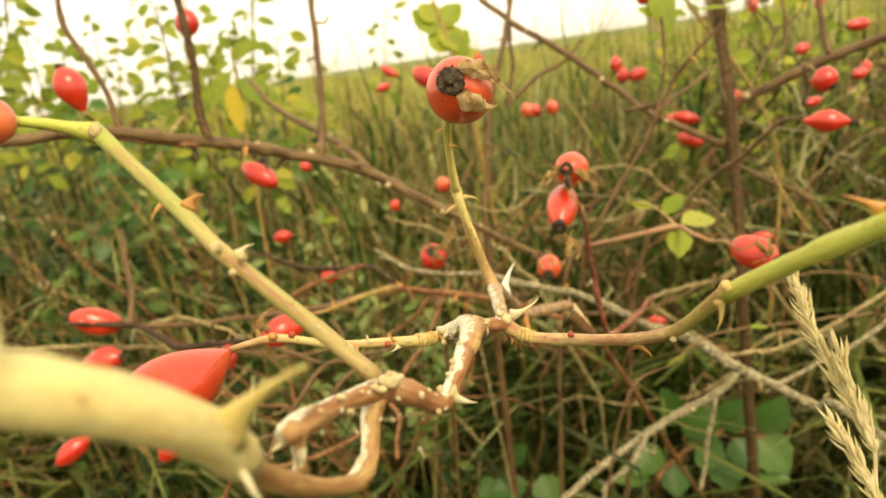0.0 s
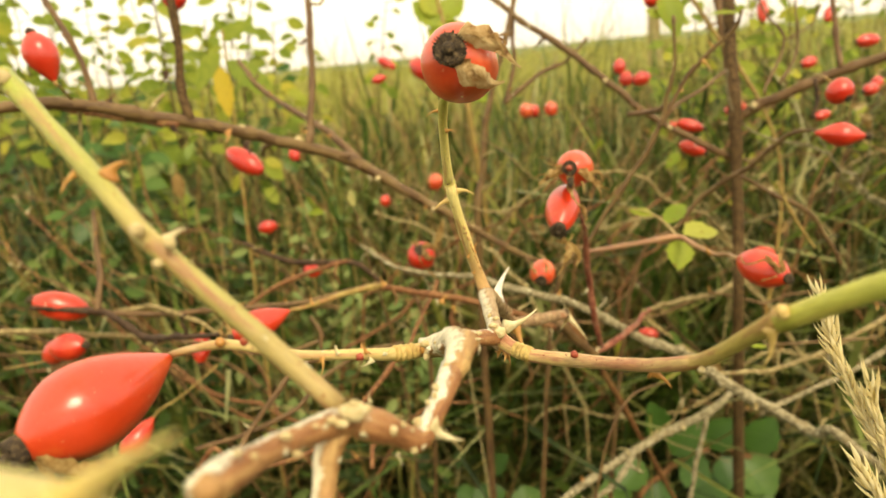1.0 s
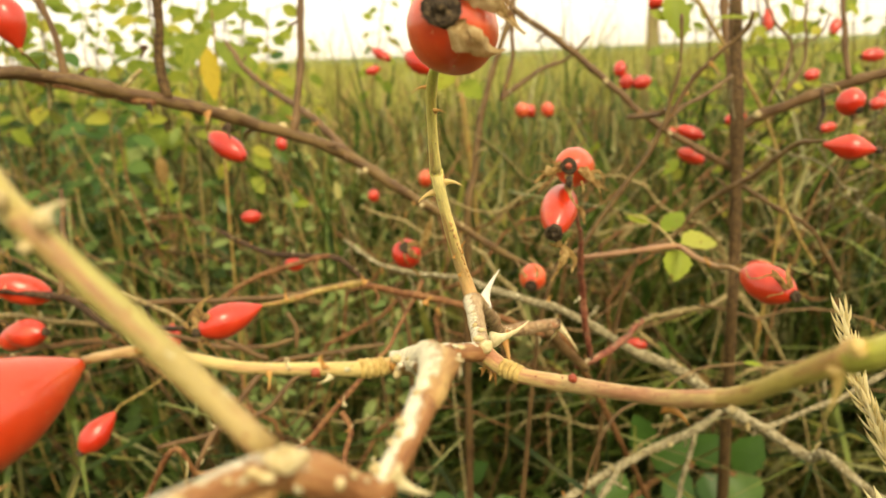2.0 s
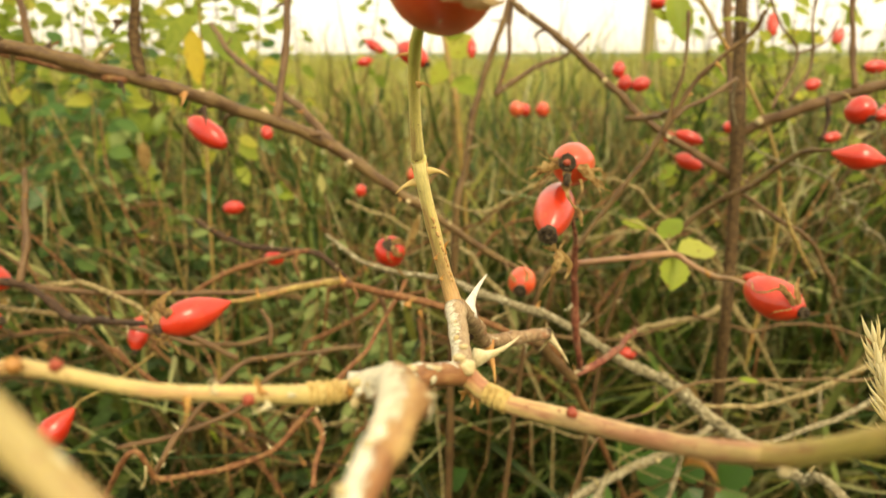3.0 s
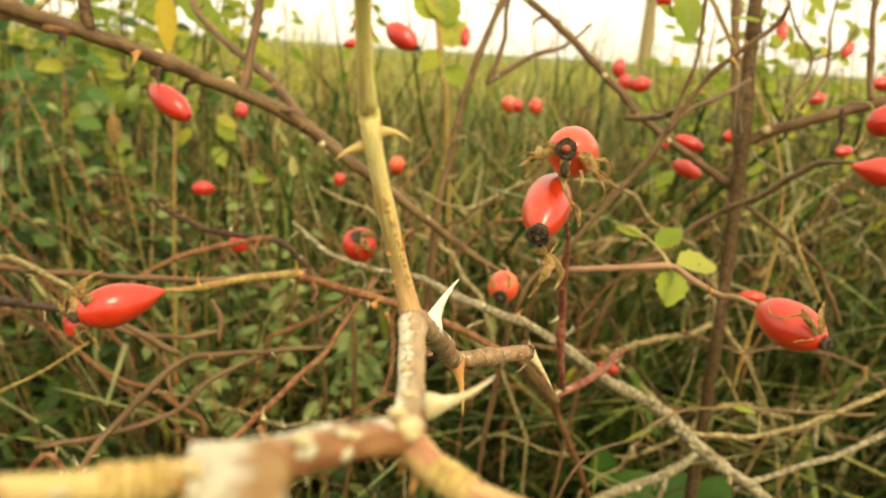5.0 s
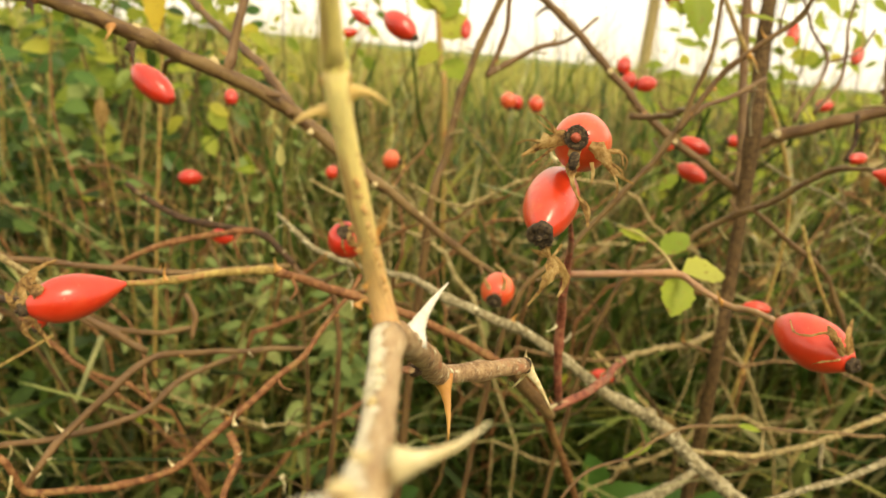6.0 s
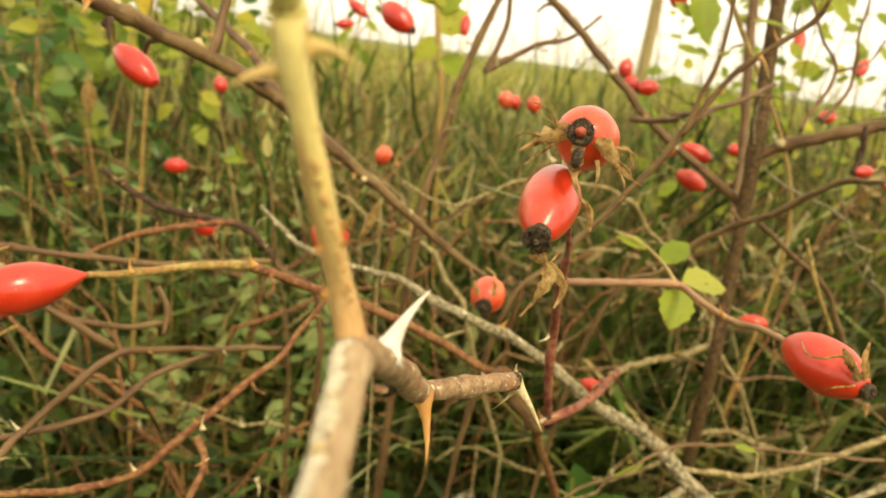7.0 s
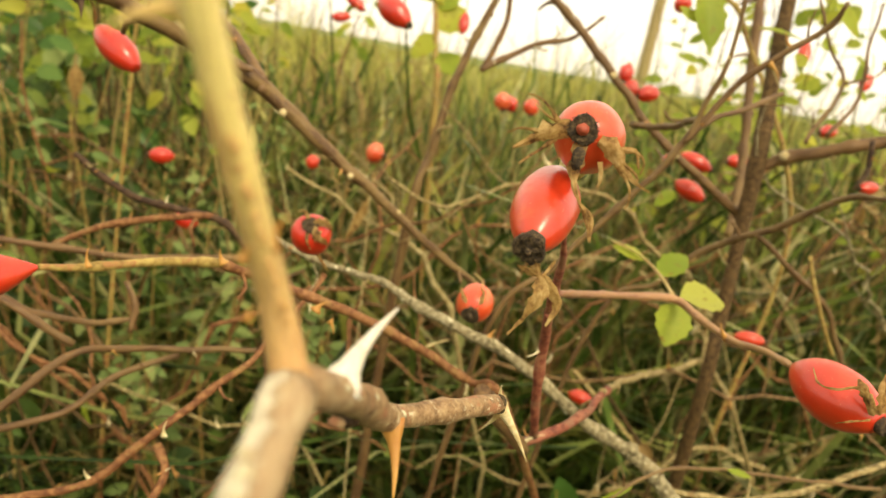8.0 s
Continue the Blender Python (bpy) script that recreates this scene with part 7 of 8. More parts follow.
def tall_grass():
    r, lean, size = tufts(10500, 0.79, 2.0, 0.95, 34, 1.9, 0.022)
    m = len(r)
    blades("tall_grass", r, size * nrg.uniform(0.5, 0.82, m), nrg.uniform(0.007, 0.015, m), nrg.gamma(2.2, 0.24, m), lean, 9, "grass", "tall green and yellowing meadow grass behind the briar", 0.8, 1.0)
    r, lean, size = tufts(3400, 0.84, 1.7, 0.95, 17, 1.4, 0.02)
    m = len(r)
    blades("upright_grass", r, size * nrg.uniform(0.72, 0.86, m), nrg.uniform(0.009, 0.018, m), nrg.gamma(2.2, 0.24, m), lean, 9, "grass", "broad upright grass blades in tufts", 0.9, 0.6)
    r, lean, size = tufts(4000, 0.86, 2.4, 0.95, 22, 1.6, 0.03)
    m = len(r)
    blades("olive_grass", r, size * nrg.uniform(0.5, 0.82, m), nrg.uniform(0.005, 0.011, m), nrg.gamma(2.0, 0.22, m), lean, 9, "olive_grass", "withering olive-brown grass among the green", 0.8, 0.9, 0.2)
    # shade between the tufts comes from this darker blade colour
    r, lean, size = tufts(6500, 1.2, 2.8, 0.95, 34, 1.4, 0.025)
    m = len(r)
    blades("grass_behind", r, size * nrg.uniform(0.5, 0.78, m), nrg.uniform(0.005, 0.01, m), nrg.gamma(2.0, 0.16, m), lean, 6, "gap_shade_grass", "dense green grass further back", 0.8, 1.0)
    r = fan(700, 0.72, 1.5, 0.95, 0.05, 5, 1.4)
    m = len(r)
    blades("dead_grass_stalks", r, nrg.uniform(0.4, 0.8, m), nrg.uniform(0.003, 0.006, m), nrg.gamma(1.8, 0.3, m), nrg.uniform(0, 6.283, m), 9, "straw", "dry brown and straw-coloured grass stalks", 0.7, 0.6, 0.4)
    # blades under the briar carry its shade in their darker colour
    r = fan(3600, 0.56, 0.95, 0.85, 0.03, 11)
    m = len(r)
    blades("fallen_grass", r, nrg.uniform(0.28, 0.55, m), nrg.uniform(0.004, 0.009, m), nrg.gamma(3.0, 0.2, m), nrg.uniform(0, 6.283, m), 9, "gap_shade_grass", "bent over grass blades low under the briar", 0.7, 1.0)
    r = fan(16000, 2.5, 8.0, 0.85, 0.06, 14, 1.5)
    m = len(r)
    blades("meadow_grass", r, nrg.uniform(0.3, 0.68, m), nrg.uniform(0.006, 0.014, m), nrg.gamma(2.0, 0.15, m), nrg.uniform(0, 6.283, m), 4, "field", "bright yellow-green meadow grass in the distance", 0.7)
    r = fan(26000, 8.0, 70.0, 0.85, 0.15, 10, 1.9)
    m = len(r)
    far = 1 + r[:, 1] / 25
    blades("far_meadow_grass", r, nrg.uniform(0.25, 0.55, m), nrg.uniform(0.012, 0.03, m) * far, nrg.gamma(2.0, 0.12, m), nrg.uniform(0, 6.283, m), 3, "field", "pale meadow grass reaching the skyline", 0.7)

    r, lean, size = tufts(3600, 1.25, 3.2, 0.9, 18, 1.3, 0.022)
    m = len(r)
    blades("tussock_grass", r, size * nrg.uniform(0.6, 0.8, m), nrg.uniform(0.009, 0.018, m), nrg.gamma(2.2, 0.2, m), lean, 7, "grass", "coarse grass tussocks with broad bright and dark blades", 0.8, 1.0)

    r = fan(700, 0.95, 2.6, 0.95, 0.05, 6, 1.2)
    m = len(r)
    blades("pale_grass_stalks", r, nrg.uniform(0.6, 0.84, m), nrg.uniform(0.004, 0.008, m), nrg.gamma(1.6, 0.16, m), nrg.uniform(0, 6.283, m), 7, "straw", "pale dry flowering grass stalks standing in the meadow", 0.8, 0.5, 0.3)

    # brighter tufts in one wedge: the light on this grass is in its colour
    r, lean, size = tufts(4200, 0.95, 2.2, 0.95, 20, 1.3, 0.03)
    lit_wedge = (r[:, 0] > -0.34 * r[:, 1]) & (r[:, 0] < 0.16 * r[:, 1])
    r, lean, size = r[lit_wedge], lean[lit_wedge], size[lit_wedge]
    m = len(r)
    blades("bright_grass", r, size * nrg.uniform(0.6, 0.84, m), nrg.uniform(0.009, 0.02, m), nrg.gamma(2.4, 0.3, m), lean, 8, "field", "yellow-green grass tufts behind the briar, coloured bright as if lit", 0.8, 1.0)

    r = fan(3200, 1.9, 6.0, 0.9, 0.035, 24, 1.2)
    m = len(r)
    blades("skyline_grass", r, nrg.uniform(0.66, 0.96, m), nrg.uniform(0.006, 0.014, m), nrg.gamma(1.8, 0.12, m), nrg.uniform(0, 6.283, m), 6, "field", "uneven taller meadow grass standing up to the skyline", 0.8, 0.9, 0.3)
    r, lean, size = tufts(4200, 1.1, 2.5, 0.9, 26, 1.0, 0.026)
    m = len(r)
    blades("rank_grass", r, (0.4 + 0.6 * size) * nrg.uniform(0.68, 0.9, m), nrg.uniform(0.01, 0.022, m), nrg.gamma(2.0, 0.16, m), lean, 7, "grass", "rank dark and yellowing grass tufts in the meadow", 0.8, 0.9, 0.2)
    r, lean, size = tufts(2000, 1.05, 2.1, 0.9, 14, 1.0, 0.03)
    m = len(r)
    blades("bleached_grass", r, (0.4 + 0.6 * size) * nrg.uniform(0.66, 0.9, m), nrg.uniform(0.008, 0.017, m), nrg.gamma(2.2, 0.2, m), lean, 7, "straw", "bleached dry grass standing in tufts among the green", 0.8, 0.9, 0.3)

    # the same meadow goes on beside and behind the walk
    ang = nrg.uniform(0, 6.283, 3000)
    dist = 0.95 * nrg.random(3000) ** 0.6
    r = np.stack([np.sin(ang) * dist, np.cos(ang) * dist - 0.35, 0 * ang], -1)
    m = len(r)
    blades("trodden_grass", r, nrg.uniform(0.1, 0.3, m), nrg.uniform(0.005, 0.01, m), nrg.gamma(2.4, 0.3, m), nrg.uniform(0, 6.283, m), 4, "grass", "short trodden grass where the path runs", 0.7)
    ang = nrg.uniform(0, 6.283, 70000)
    dist = 0.75 + 10.0 * nrg.random(70000) ** 1.2
    r = np.stack([np.sin(ang) * dist, np.cos(ang) * dist, 0 * ang], -1)
    r = r[(r[:, 1] < 0.6) | (np.abs(r[:, 0]) > 0.95 * r[:, 1] + 0.2)]
    m = len(r)
    blades("meadow_grass_around", r, nrg.uniform(0.25, 0.5, m), nrg.uniform(0.008, 0.018, m), nrg.gamma(2.0, 0.25, m), nrg.uniform(0, 6.283, m), 4, "grass", "knee-high meadow grass all round the briar", 0.7)


tall_grass()


# ---- bare twigs of the thicket ----
def zigzag(a, way, length, r0, r1, pitch=0.022, wild=0.42):
    """A bare twig that changes its way a little at each node."""
    p, d, n = Vector(a), Vector(way).normalized(), max(2, int(length / pitch))
    d0, out = d.copy(), [(*p, r0)]
    for k in range(n):
        d = (d * 0.65 + d0 * 0.35 + Vector((rng.uniform(-1, 1), rng.uniform(-1, 1) * 0.6, rng.uniform(-1, 1))) * wild).normalized()
        d.z -= 0.03 * k / n
        p = p + d * length / n
        p.y = max(p.y, 0.43)
        out.append((*p, r0 + (r1 - r0) * (k + 1) / n))
    return out


TWIG_LABEL = {"twig": "brown bare thorny twig tangled in the thicket", "hay": "weathered pale brown twig tangled in the thicket", "grey": "grey bare lichened twig tangled in the thicket", "brown": "brown bare thorny twig tangled in the thicket", "red": "reddish bare twig tangled in the thicket", "trunk": "dark brown twig tangled in the thicket", "dark": "blackish bare twig tangled in the thicket"}


def thicket():
    kinds = ["twig", "hay", "brown", "twig", "grey", "hay", "twig", "red"]
    for i in range(36):
        mat = kinds[i % 8]
        x0 = rng.uniform(-0.6, 0.62)
        if x0 > 0.16 and rng.random() < 0.8:
            x0 -= 0.6
        if x0 < -0.12 and mat in ("hay", "grey"):
            mat = rng.choice(("brown", "trunk", "twig"))
        if x0 < -0.05 and mat == "twig":
            mat = ("red", "brown", "trunk")[i % 3]
        y0 = rng.uniform(0.5, 0.8)
        d = rng.choice((-1, 1))
        z1 = rng.uniform(0.45, 0.61)
        r0 = rng.uniform(1.0, 2.1)
        slant = rng.uniform(0.08, 0.28)
        low = [(x0 - d * slant, y0 + 0.08, 0.0, r0 * 1.3)] + [(x0 - d * slant * (1 - q) + rng.uniform(-0.024, 0.024), y0 + 0.07 * (1 - q), z1 * q, r0 * 0.65) for q in (0.3, 0.45, 0.58, 0.7, 0.8, 0.9)]
        over = zigzag((x0, y0, z1), (d, rng.uniform(-0.25, 0.2), rng.uniform(-0.2, 0.95)), rng.uniform(0.14, 0.36), r0, r0 * 0.45, 0.018, 0.5)
        top = thing("rose_twig", low[0][:3], TWIG_LABEL[mat], "rose twig", "twigs of the thicket")
        s = part("stem", tube(low + over, 6, 0.16, 0.0, i, True), mat, top)
        for k in range(rng.randint(3, 6)):
            q = Vector(rng.choice(over[1:-1])[:3])
            thorn(s, q, q + Vector((rng.uniform(-0.005, 0.005), rng.uniform(-0.004, 0.002), rng.choice((-1, 1)) * rng.uniform(0.005, 0.009))), 1.4, rng.choice(("pale_thorn", "amber_thorn")))
        for k in range(rng.randint(2, 4)):
            a = rng.choice(over[1:-1])
            side = zigzag(a[:3], (d * rng.uniform(-0.2, 1), rng.uniform(-0.4, 0.3), rng.choice((-1, 1)) * rng.uniform(0.3, 1.2)), rng.uniform(0.03, 0.13), a[3] * 0.7, a[3] * 0.35, 0.014, 0.45)
            part("side_twig", tube(side, 5, 0.12, 0.0, k, True), mat, top)


def upper_thicket():
    """Thinner shoots that slant up between the grass, with a few dead curled leaves."""
    kinds = ["twig", "red", "trunk", "red", "hay", "red", "brown", "red"]
    for i in range(72):
        mat = kinds[i % 8]
        y0 = rng.uniform(0.56, 1.05)
        x0 = rng.uniform(-0.6, 0.76) * y0 / 0.75
        r0 = rng.uniform(0.9, 1.9)
        z1 = rng.uniform(0.38, 0.58)
        over = zigzag((x0, y0, z1), (rng.uniform(-1, 1), rng.uniform(-0.2, 0.2), rng.uniform(0.15, 1.0)), rng.uniform(0.14, 0.3), r0, r0 * 0.45, 0.024, 0.24)
        over = [q for q in over if q[2] < 0.755 - 0.02 * (q[1] > 0.7)]
        if len(over) < 3:
            continue
        lean = rng.uniform(-0.2, 0.2)
        low = [(x0 + lean, y0 + 0.06, 0.0, r0 * 1.3)] + [(x0 + lean * (1 - q) + rng.uniform(-0.024, 0.024), y0 + 0.05 * (1 - q), z1 * q, r0 * 0.65) for q in (0.35, 0.5, 0.62, 0.74, 0.86)]
        top = thing("rose_twig", low[0][:3], {"twig": "thin brown briar shoot slanting up through the grass", "red": "thin reddish briar shoot slanting up through the grass", "trunk": "thin dark briar shoot slanting up through the grass", "hay": "thin weathered shoot slanting up through the grass", "brown": "thin brown briar shoot slanting up through the grass"}[mat], "rose twig", "shoots in the grass")
        s = part("stem", tube(low + over, 6, 0.1, 0.0, i, True), mat, top)
        for k in range(rng.randint(2, 5)):
            q = Vector(rng.choice(over[1:])[:3])
            thorn(s, q, q + Vector((rng.uniform(-0.006, 0.006), rng.uniform(-0.004, 0.002), rng.uniform(-0.006, 0.006))), 1.1, rng.choice(("pale_thorn", "amber_thorn")))
        for k in range(rng.randint(1, 3)):
            a = rng.choice(over[1:])
            part("side_twig", tube(zigzag(a[:3], (rng.uniform(-1, 1), rng.uniform(-0.4, 0.3), rng.uniform(-0.4, 0.6)), rng.uniform(0.03, 0.09), a[3] * 0.7, a[3] * 0.35, 0.015, 0.4), 5, 0.1, 0.0, k, True), mat, top)
        for k in range(rng.randint(0, 3)):
            a = Vector(rng.choice(over[1:])[:3])
            e = a + Vector((rng.uniform(-0.016, 0.016), rng.uniform(-0.01, 0.005), rng.uniform(-0.022, 0.004)))
            v, f = leaf_geo(a, e, rng.uniform(0.006, 0.012), (rng.uniform(-1, 1), -0.7, rng.uniform(-0.5, 0.7)), 0.7, 0.35, True, 7)
            part("dead_leaf", (v, f), rng.choice(("sepal", "pale_sepal", "leaf", "straw")), top, "curled dead leaf")


thicket()
upper_thicket()


# ---- leafy plants ----
def leafy(name, base, height, count, size, material, label, category, spread=0.5, stems=1, low=0.25, group="", wide=0.48, face=0.0, bush=0.25, wood="olive", thick=2.2):
    """A plant of thin stems with toothed leaves; wide: a leaf's width to its length; face: how far leaves spread flat to the light; bush: a leaf stalk's length to the leaf's."""
    b = Vector(base)
    top = thing(name, b, label, category, group)
    for k in range(stems):
        a = rng.uniform(0, 6.283)
        tilt = rng.uniform(0.05, spread)
        h = height * rng.uniform(0.75 + 0.17 * (low > 0.8), 1.05)
        pts = []
        for i in range(6):
            s = i / 5
            pts.append((b.x + math.cos(a) * tilt * h * s**1.4 + rng.uniform(-0.01, 0.01), b.y + math.sin(a) * tilt * h * s**1.4 * 0.6, b.z + h * s, thick * (1 - 0.7 * s)))
        stem(top, pts, wood, "stem", "", 6, 0.1, 0.06)
        for j in range(count):
            s = low + (1 - low) * (j + 0.5) / count
            i = min(4, int(s * 5))
            q = Vector(pts[i][:3]).lerp(Vector(pts[i + 1][:3]), s * 5 - i)
            an = rng.uniform(0, 6.283)
            ln = size * rng.uniform(0.65, 1.25) * (1.1 - 0.4 * s)
            dirn = Vector((math.cos(an), math.sin(an) * 0.6, rng.uniform(-0.9, 0.4))).normalized()
            q2 = q + Vector((dirn.x, dirn.y, abs(dirn.z) * 0.5)) * ln * bush * rng.uniform(0.4, 1.3)
            geo = leaf_geo(q2, q2 + dirn * ln, ln * wide * rng.uniform(0.8, 1.2), (rng.uniform(-0.5, 0.5), -0.85 + 0.3 * face, rng.uniform(0.1, 0.7) + 0.4 * face), rng.uniform(0.1, 0.35), rng.uniform(0.05, 0.35))
            o = len(geo[0])
            geo[0].extend([tuple(q), tuple(q2), tuple(q2 + Vector((0, 0, 0.0012))), tuple(q + Vector((0, 0, 0.0012)))])
            geo[1].append((o, o + 1, o + 2, o + 3))
            part("leaf", geo, material, top)
    return top


for _x, _y, _h in ((-0.45, 0.85, 0.687), (-0.36, 0.95, 0.8), (-0.55, 1, 0.86), (-0.36, 0.78, 0.626), (-0.62, 0.9, 0.731), (0.1, 0.95, 0.46), (0.42, 0.95, 0.48), (-0.42, 0.7, 0.6), (-0.5, 0.76, 0.661), (-0.34, 0.7, 0.583), (-0.46, 0.8, 0.644), (-0.38, 0.66, 0.548), (-0.42, 1.05, 0.86), (-0.33, 0.84, 0.635), (-0.52, 0.9, 0.696), (-0.48, 1.12, 0.86), (-0.6, 1.1, 0.86), (-0.38, 0.88, 0.67), (-0.46, 0.95, 0.82), (-0.3, 0.7, 0.61), (-0.56, 0.84, 0.687)):
    leafy("leafy_weed", (_x, _y, 0.0), _h, 17, 0.034, "weed", "dark green leafy weed standing in the tall grass", "weed", 0.3, 3, 0.5, "weeds in the grass", 0.52, 0.4, 0.9)
for _x, _y, _h in ((-0.42, 1.0, 0.78), (-0.5, 1.08, 0.82), (-0.58, 1.0, 0.8), (-0.36, 1.1, 0.8), (-0.66, 1.12, 0.84), (-0.48, 0.92, 0.74)):
    leafy("leafy_weed", (_x, _y, 0.0), _h, 16, 0.04, "bramble", "light green leafy weed rising above the darker ones", "weed", 0.2, 3, 0.8, "weeds in the grass", 0.55, 0.5, 0.9)
for _x, _y, _h in ((-0.22, 0.8, 0.72), (-0.19, 0.86, 0.7), (-0.26, 0.9, 0.74), (-0.15, 0.82, 0.66), (-0.24, 0.76, 0.66)):
    leafy("small_leaved_weed", (_x, _y, 0.0), _h, 15, 0.022, "pale_weed", "light green weed with many small leaves", "weed", 0.25, 3, 0.55, "weeds in the grass", 0.5, 0.6, 1.4)
for _x, _y, _h in ((-0.22, 0.6, 0.46), (-0.13, 0.59, 0.5), (-0.3, 0.68, 0.5), (-0.03, 0.6, 0.5), (-0.4, 0.72, 0.54), (-0.17, 0.66, 0.5), (-0.33, 0.62, 0.46), (-0.08, 0.66, 0.52)):
    leafy("low_weed", (_x, _y, 0.0), _h, 12, 0.026, "weed", "low green weed growing under the briar twigs", "weed", 0.3, 3, 0.6, "weeds under the briar", 0.5)
for _x, _y, _h in ((-0.136, 0.620, 0.551), (-0.136 + 0.05, 0.620 + 0.03, 0.551 - 0.02), (-0.136 - 0.06, 0.620 + 0.04, 0.551 + 0.01)):
    leafy("low_weed", (_x, _y, 0.0), _h, 14, 0.024, "pale_weed", "low pale green weed growing under the briar twigs", "weed", 0.2, 3, 0.86, "weeds under the briar", 0.55, 1.0)
for _x, _y, _h in ((-0.52, 0.98, 0.93), (-0.38, 1.02, 0.92), (-0.63, 1.05, 0.96), (-0.74, 1.02, 1.0), (-0.2, 1.25, 0.88), (-0.85, 1.2, 1.08), (-0.45, 1.25, 1.0), (-0.55, 1.15, 0.92), (-0.3, 0.98, 0.84), (-0.68, 0.92, 0.94)):
    leafy("hedge_shrub", (_x, _y, 0.0), _h, 14, 0.036, "hedge", "young hedge shrub with yellowing green leaves against the sky", "shrub", 0.22, 4, 0.81, "hedge shrubs", 0.62, 0.0, 0.75, "trunk", 3.0)
for _x, _y, _h in ((0.46, 0.98, 1.0), (0.56, 1.1, 1.02), (0.4, 1.2, 0.98), (0.66, 1.0, 1.0), (0.5, 1.25, 1.05), (0.78, 1.2, 1.08), (0.36, 1.05, 0.96), (0.62, 1.3, 1.08), (0.85, 1.15, 1.1), (0.72, 1.15, 1.1), (0.55, 0.95, 1.0)):
    leafy("hedge_shrub", (_x, _y, 0.0), _h, 9, 0.038, "hedge", "sparse hedge shrub with small leaves against the sky", "shrub", 0.2, 3, 0.66, "hedge shrubs", 0.55, 0.0, 0.8, "trunk", 2.0)


# ---- single leaves that stand out behind the briar ----
sprig = thing("leafy_sprig", (-0.37, 0.98, 0.0), "green sprig with broad fresh leaves behind the arching branch", "sprig")
stem(sprig, [(-0.37, 0.98, 0.0, 2.2), (-0.375, 0.97, 0.4, 1.8), (-0.385, 0.955, 0.64, 1.4), (-0.39, 0.945, 0.715, 0.9)], "olive", "stem", "", 6)
for _k in range(10):
    _a = 0.7 * _k + 0.3
    _b = Vector((-0.388, 0.947, 0.712 - 0.006 * _k))
    _e = _b + Vector((0.045 * math.cos(_a), -0.026 - 0.016 * math.sin(_a), -0.01 - 0.0035 * _k))
    leaf(sprig, _b, _e, 0.028, (0.1 * math.sin(_a), -0.6, 0.8), "pale_weed" if _k % 3 else "hedge", "broad fresh green leaf" if _k == 0 else "", 0.15, 0.35)
hanger = thing("rose_twig", (-0.2, 0.62, 0.0), "thin shoot with a large hanging yellow leaf", "rose twig", "briar branches")
stem(hanger, [(-0.2, 0.62, 0.0, 2.2), (-0.19, 0.61, 0.5, 1.6), (-0.175, 0.6, 0.78, 1.1), (-0.172, 0.595, 0.83, 0.8)], "olive", "stem", "", 6)
leaf(hanger, (-0.1785, 0.592, 0.803), (-0.176, 0.588, 0.762), 0.016, (0.2, -0.95, 0.15), "yellow_leaf", "large hanging yellow leaf", 0.2, 0.05)
leaf(hanger, (-0.173, 0.596, 0.806), (-0.135, 0.590, 0.778), 0.022, (0.1, -0.8, 0.6), "hedge", "", 0.2, 0.3)
leaf(hanger, (-0.176, 0.596, 0.812), (-0.206, 0.592, 0.789), 0.022, (-0.1, -0.8, 0.6), "hedge", "", 0.2, 0.3)
leaf(hanger, (-0.174, 0.596, 0.822), (-0.150, 0.592, 0.836), 0.018, (0, -0.8, 0.6), "hedge", "", 0.2, 0.2)
wither = thing("dead_weed", (-0.32, 0.86, 0.0), "dead stem with one large curled brown leaf", "weed", "dead weeds in the grass")
stem(wither, [(-0.32, 0.86, 0.0, 2.0), (-0.33, 0.85, 0.4, 1.5), (-0.33, 0.845, 0.7, 0.9)], "cane", "stem", "", 6)
leaf(wither, (-0.33, 0.844, 0.690), (-0.327, 0.838, 0.656), 0.015, (0.4, -0.9, 0.1), "sepal", "large curled brown leaf", 0.6, 0.3)
pale_shoot = thing("rose_twig", (-0.06, 0.5, 0.0), "thin shoot tipped with a small pale yellow leaf", "rose twig", "briar branches")
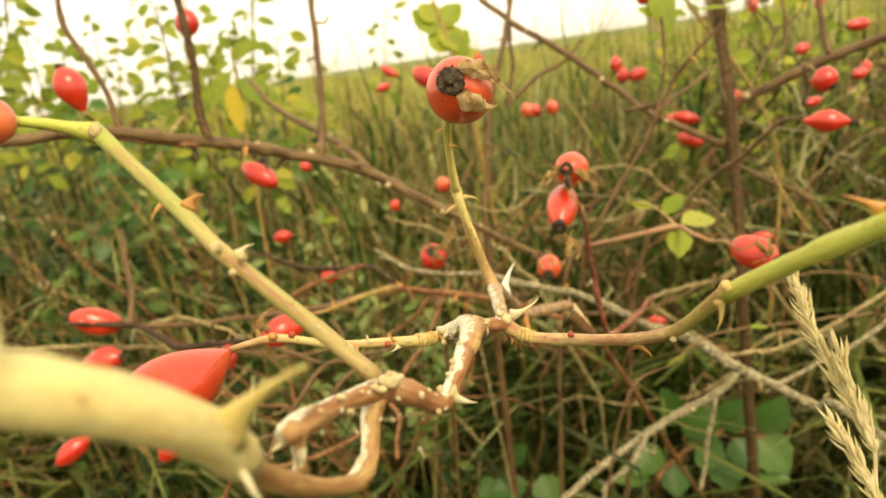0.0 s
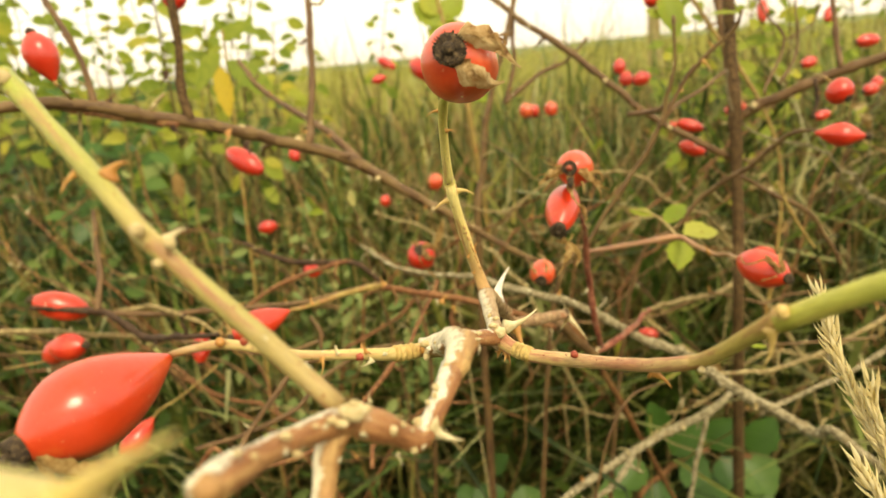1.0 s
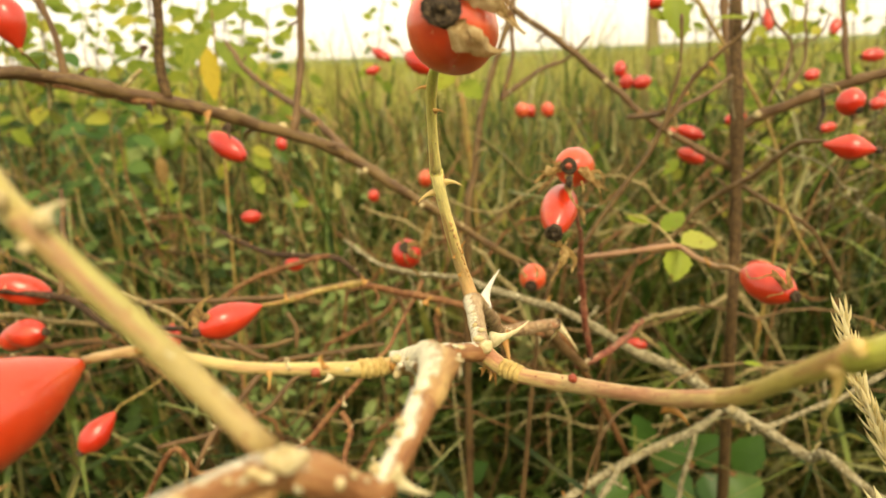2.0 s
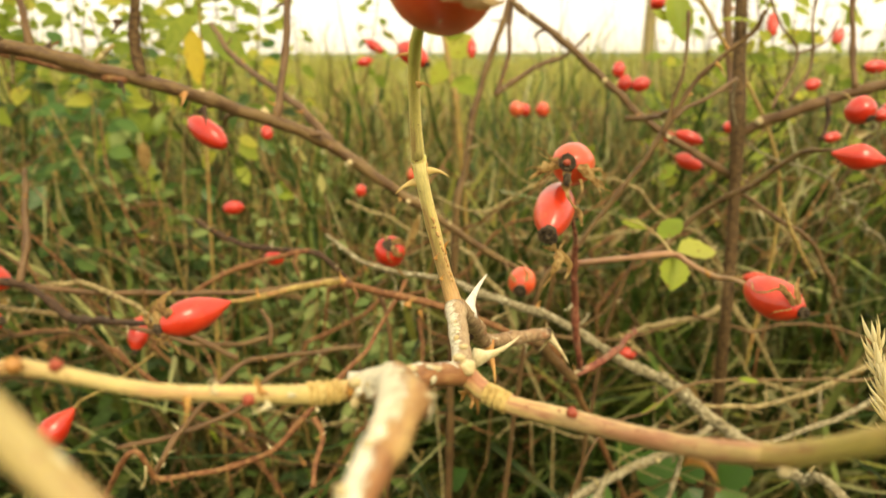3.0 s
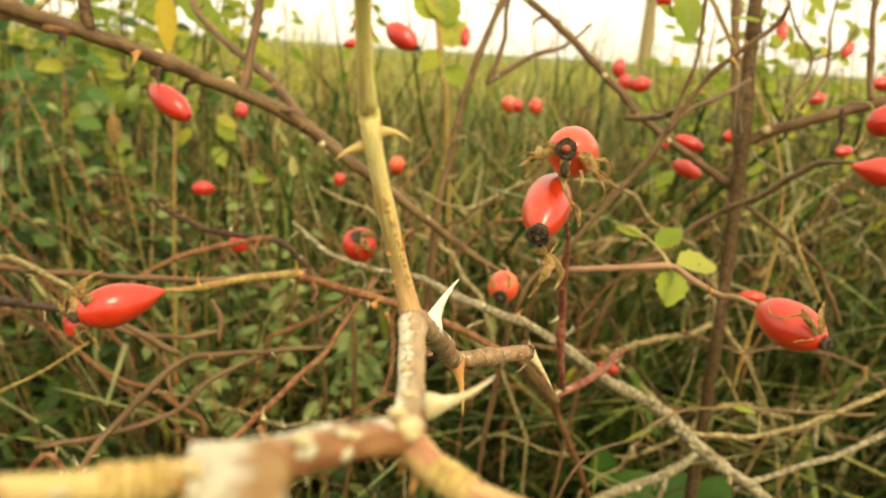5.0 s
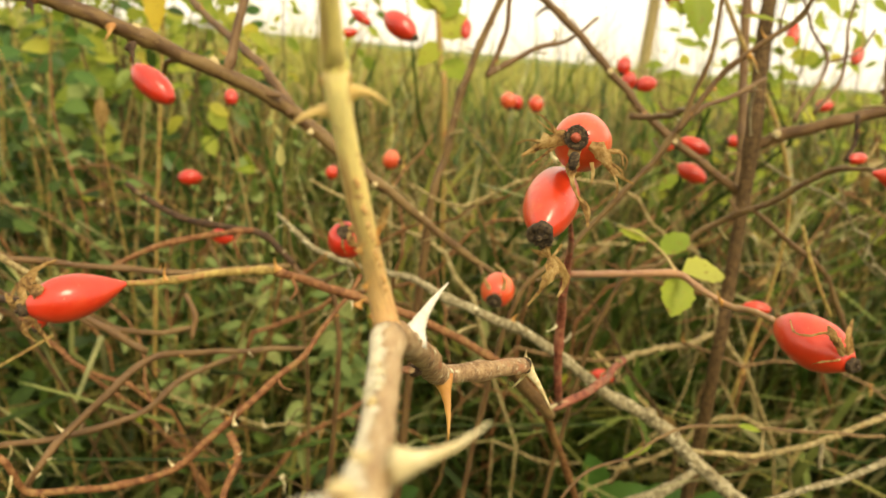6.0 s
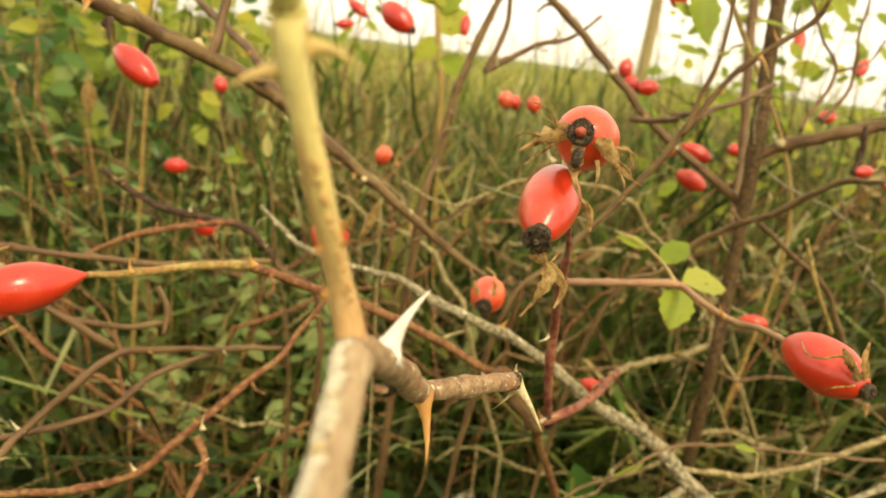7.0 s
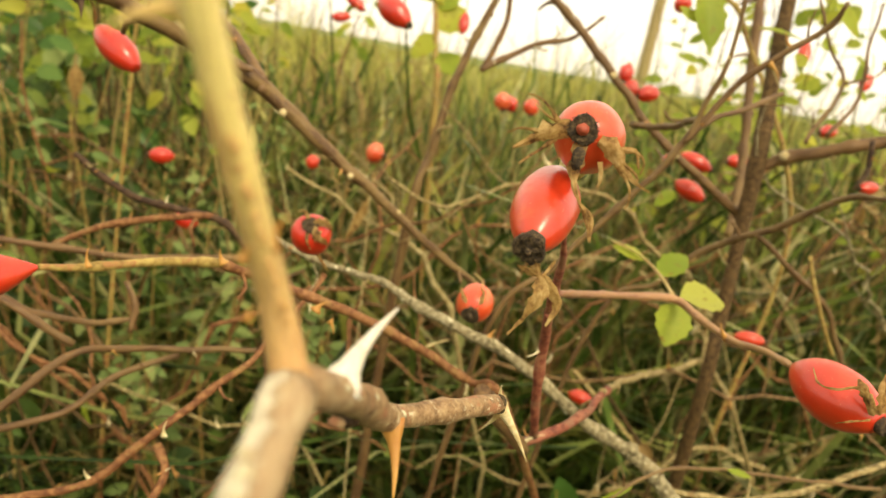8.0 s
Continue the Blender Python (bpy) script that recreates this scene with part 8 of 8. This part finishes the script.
stem(pale_shoot, [(-0.06, 0.5, 0.0, 1.4), (-0.05, 0.5, 0.5, 1.0), (-0.066, 0.492, 0.66, 0.8), (-0.071, 0.4905, 0.698, 0.6)], "cane", "stem", "", 6)
leaf(pale_shoot, (-0.0712, 0.4905, 0.699), (-0.072, 0.489, 0.712), 0.0055, (0.2, -0.9, 0.2), "pale_leaf", "small pale yellow leaf", 0.4, 0.05)
for _b, _e, _w in (((-0.011, 0.55, 0.672), (-0.022, 0.548, 0.64), 0.006),):
    _d = thing("withered_grass", (_b[0] + 0.03, 0.46, 0.0), "withered yellow blade caught among the twigs", "grass blade")
    stem(_d, [(_b[0] + 0.03, 0.46, 0.0, 0.9), (_b[0] + 0.02, 0.46, 0.4, 0.7), (*_b, 0.5)], "hay", "stem", "", 5)
    leaf(_d, _b, _e, _w, (0.3, -0.9, 0.2), "sepal", "", 0.5, 0.1)


# ---- dead weeds ----
def dead_weed(x, y, h):
    """A brown dead herb: a stiff stem with short branches near its top."""
    top = thing("dead_weed", (x, y, 0.0), "dry brown dead weed standing in the grass", "weed", "dead weeds in the grass")
    pts = zigzag((x, y, 0), (rng.uniform(-0.25, 0.25), rng.uniform(-0.2, 0.2), 1), h, 2.2, 0.8, 0.09, 0.12)
    part("stem", tube(pts, 6, 0.08), rng.choice(("straw", "brown", "straw", "trunk")), top)
    for k in range(rng.randint(3, 6)):
        a = rng.choice(pts[len(pts) // 2 :])
        part("branch", tube(zigzag(a[:3], (rng.uniform(-1, 1), rng.uniform(-0.6, 0.6), rng.uniform(0.3, 1)), rng.uniform(0.05, 0.14), 1.1, 0.4, 0.03, 0.2), 5, 0.08), "straw", top)


for _k in range(48):
    _yy = rng.uniform(0.78, 1.35)
    dead_weed(rng.uniform(-0.75, 0.75) * _yy, _yy, rng.uniform(0.5, 0.76))

# ---- a bare young tree far out in the meadow ----
far_tree = thing("young_tree", (1.05, 3.65, 0.0), "slim bare grey-brown tree trunk standing in the meadow", "tree")
stem(far_tree, [(1.05, 3.65, 0.0, 34), (1.06, 3.65, 0.7, 30), (1.07, 3.66, 1.4, 27), (1.09, 3.67, 2.4, 22)], "hay", "trunk", "", 10, 0.08, 0.0)
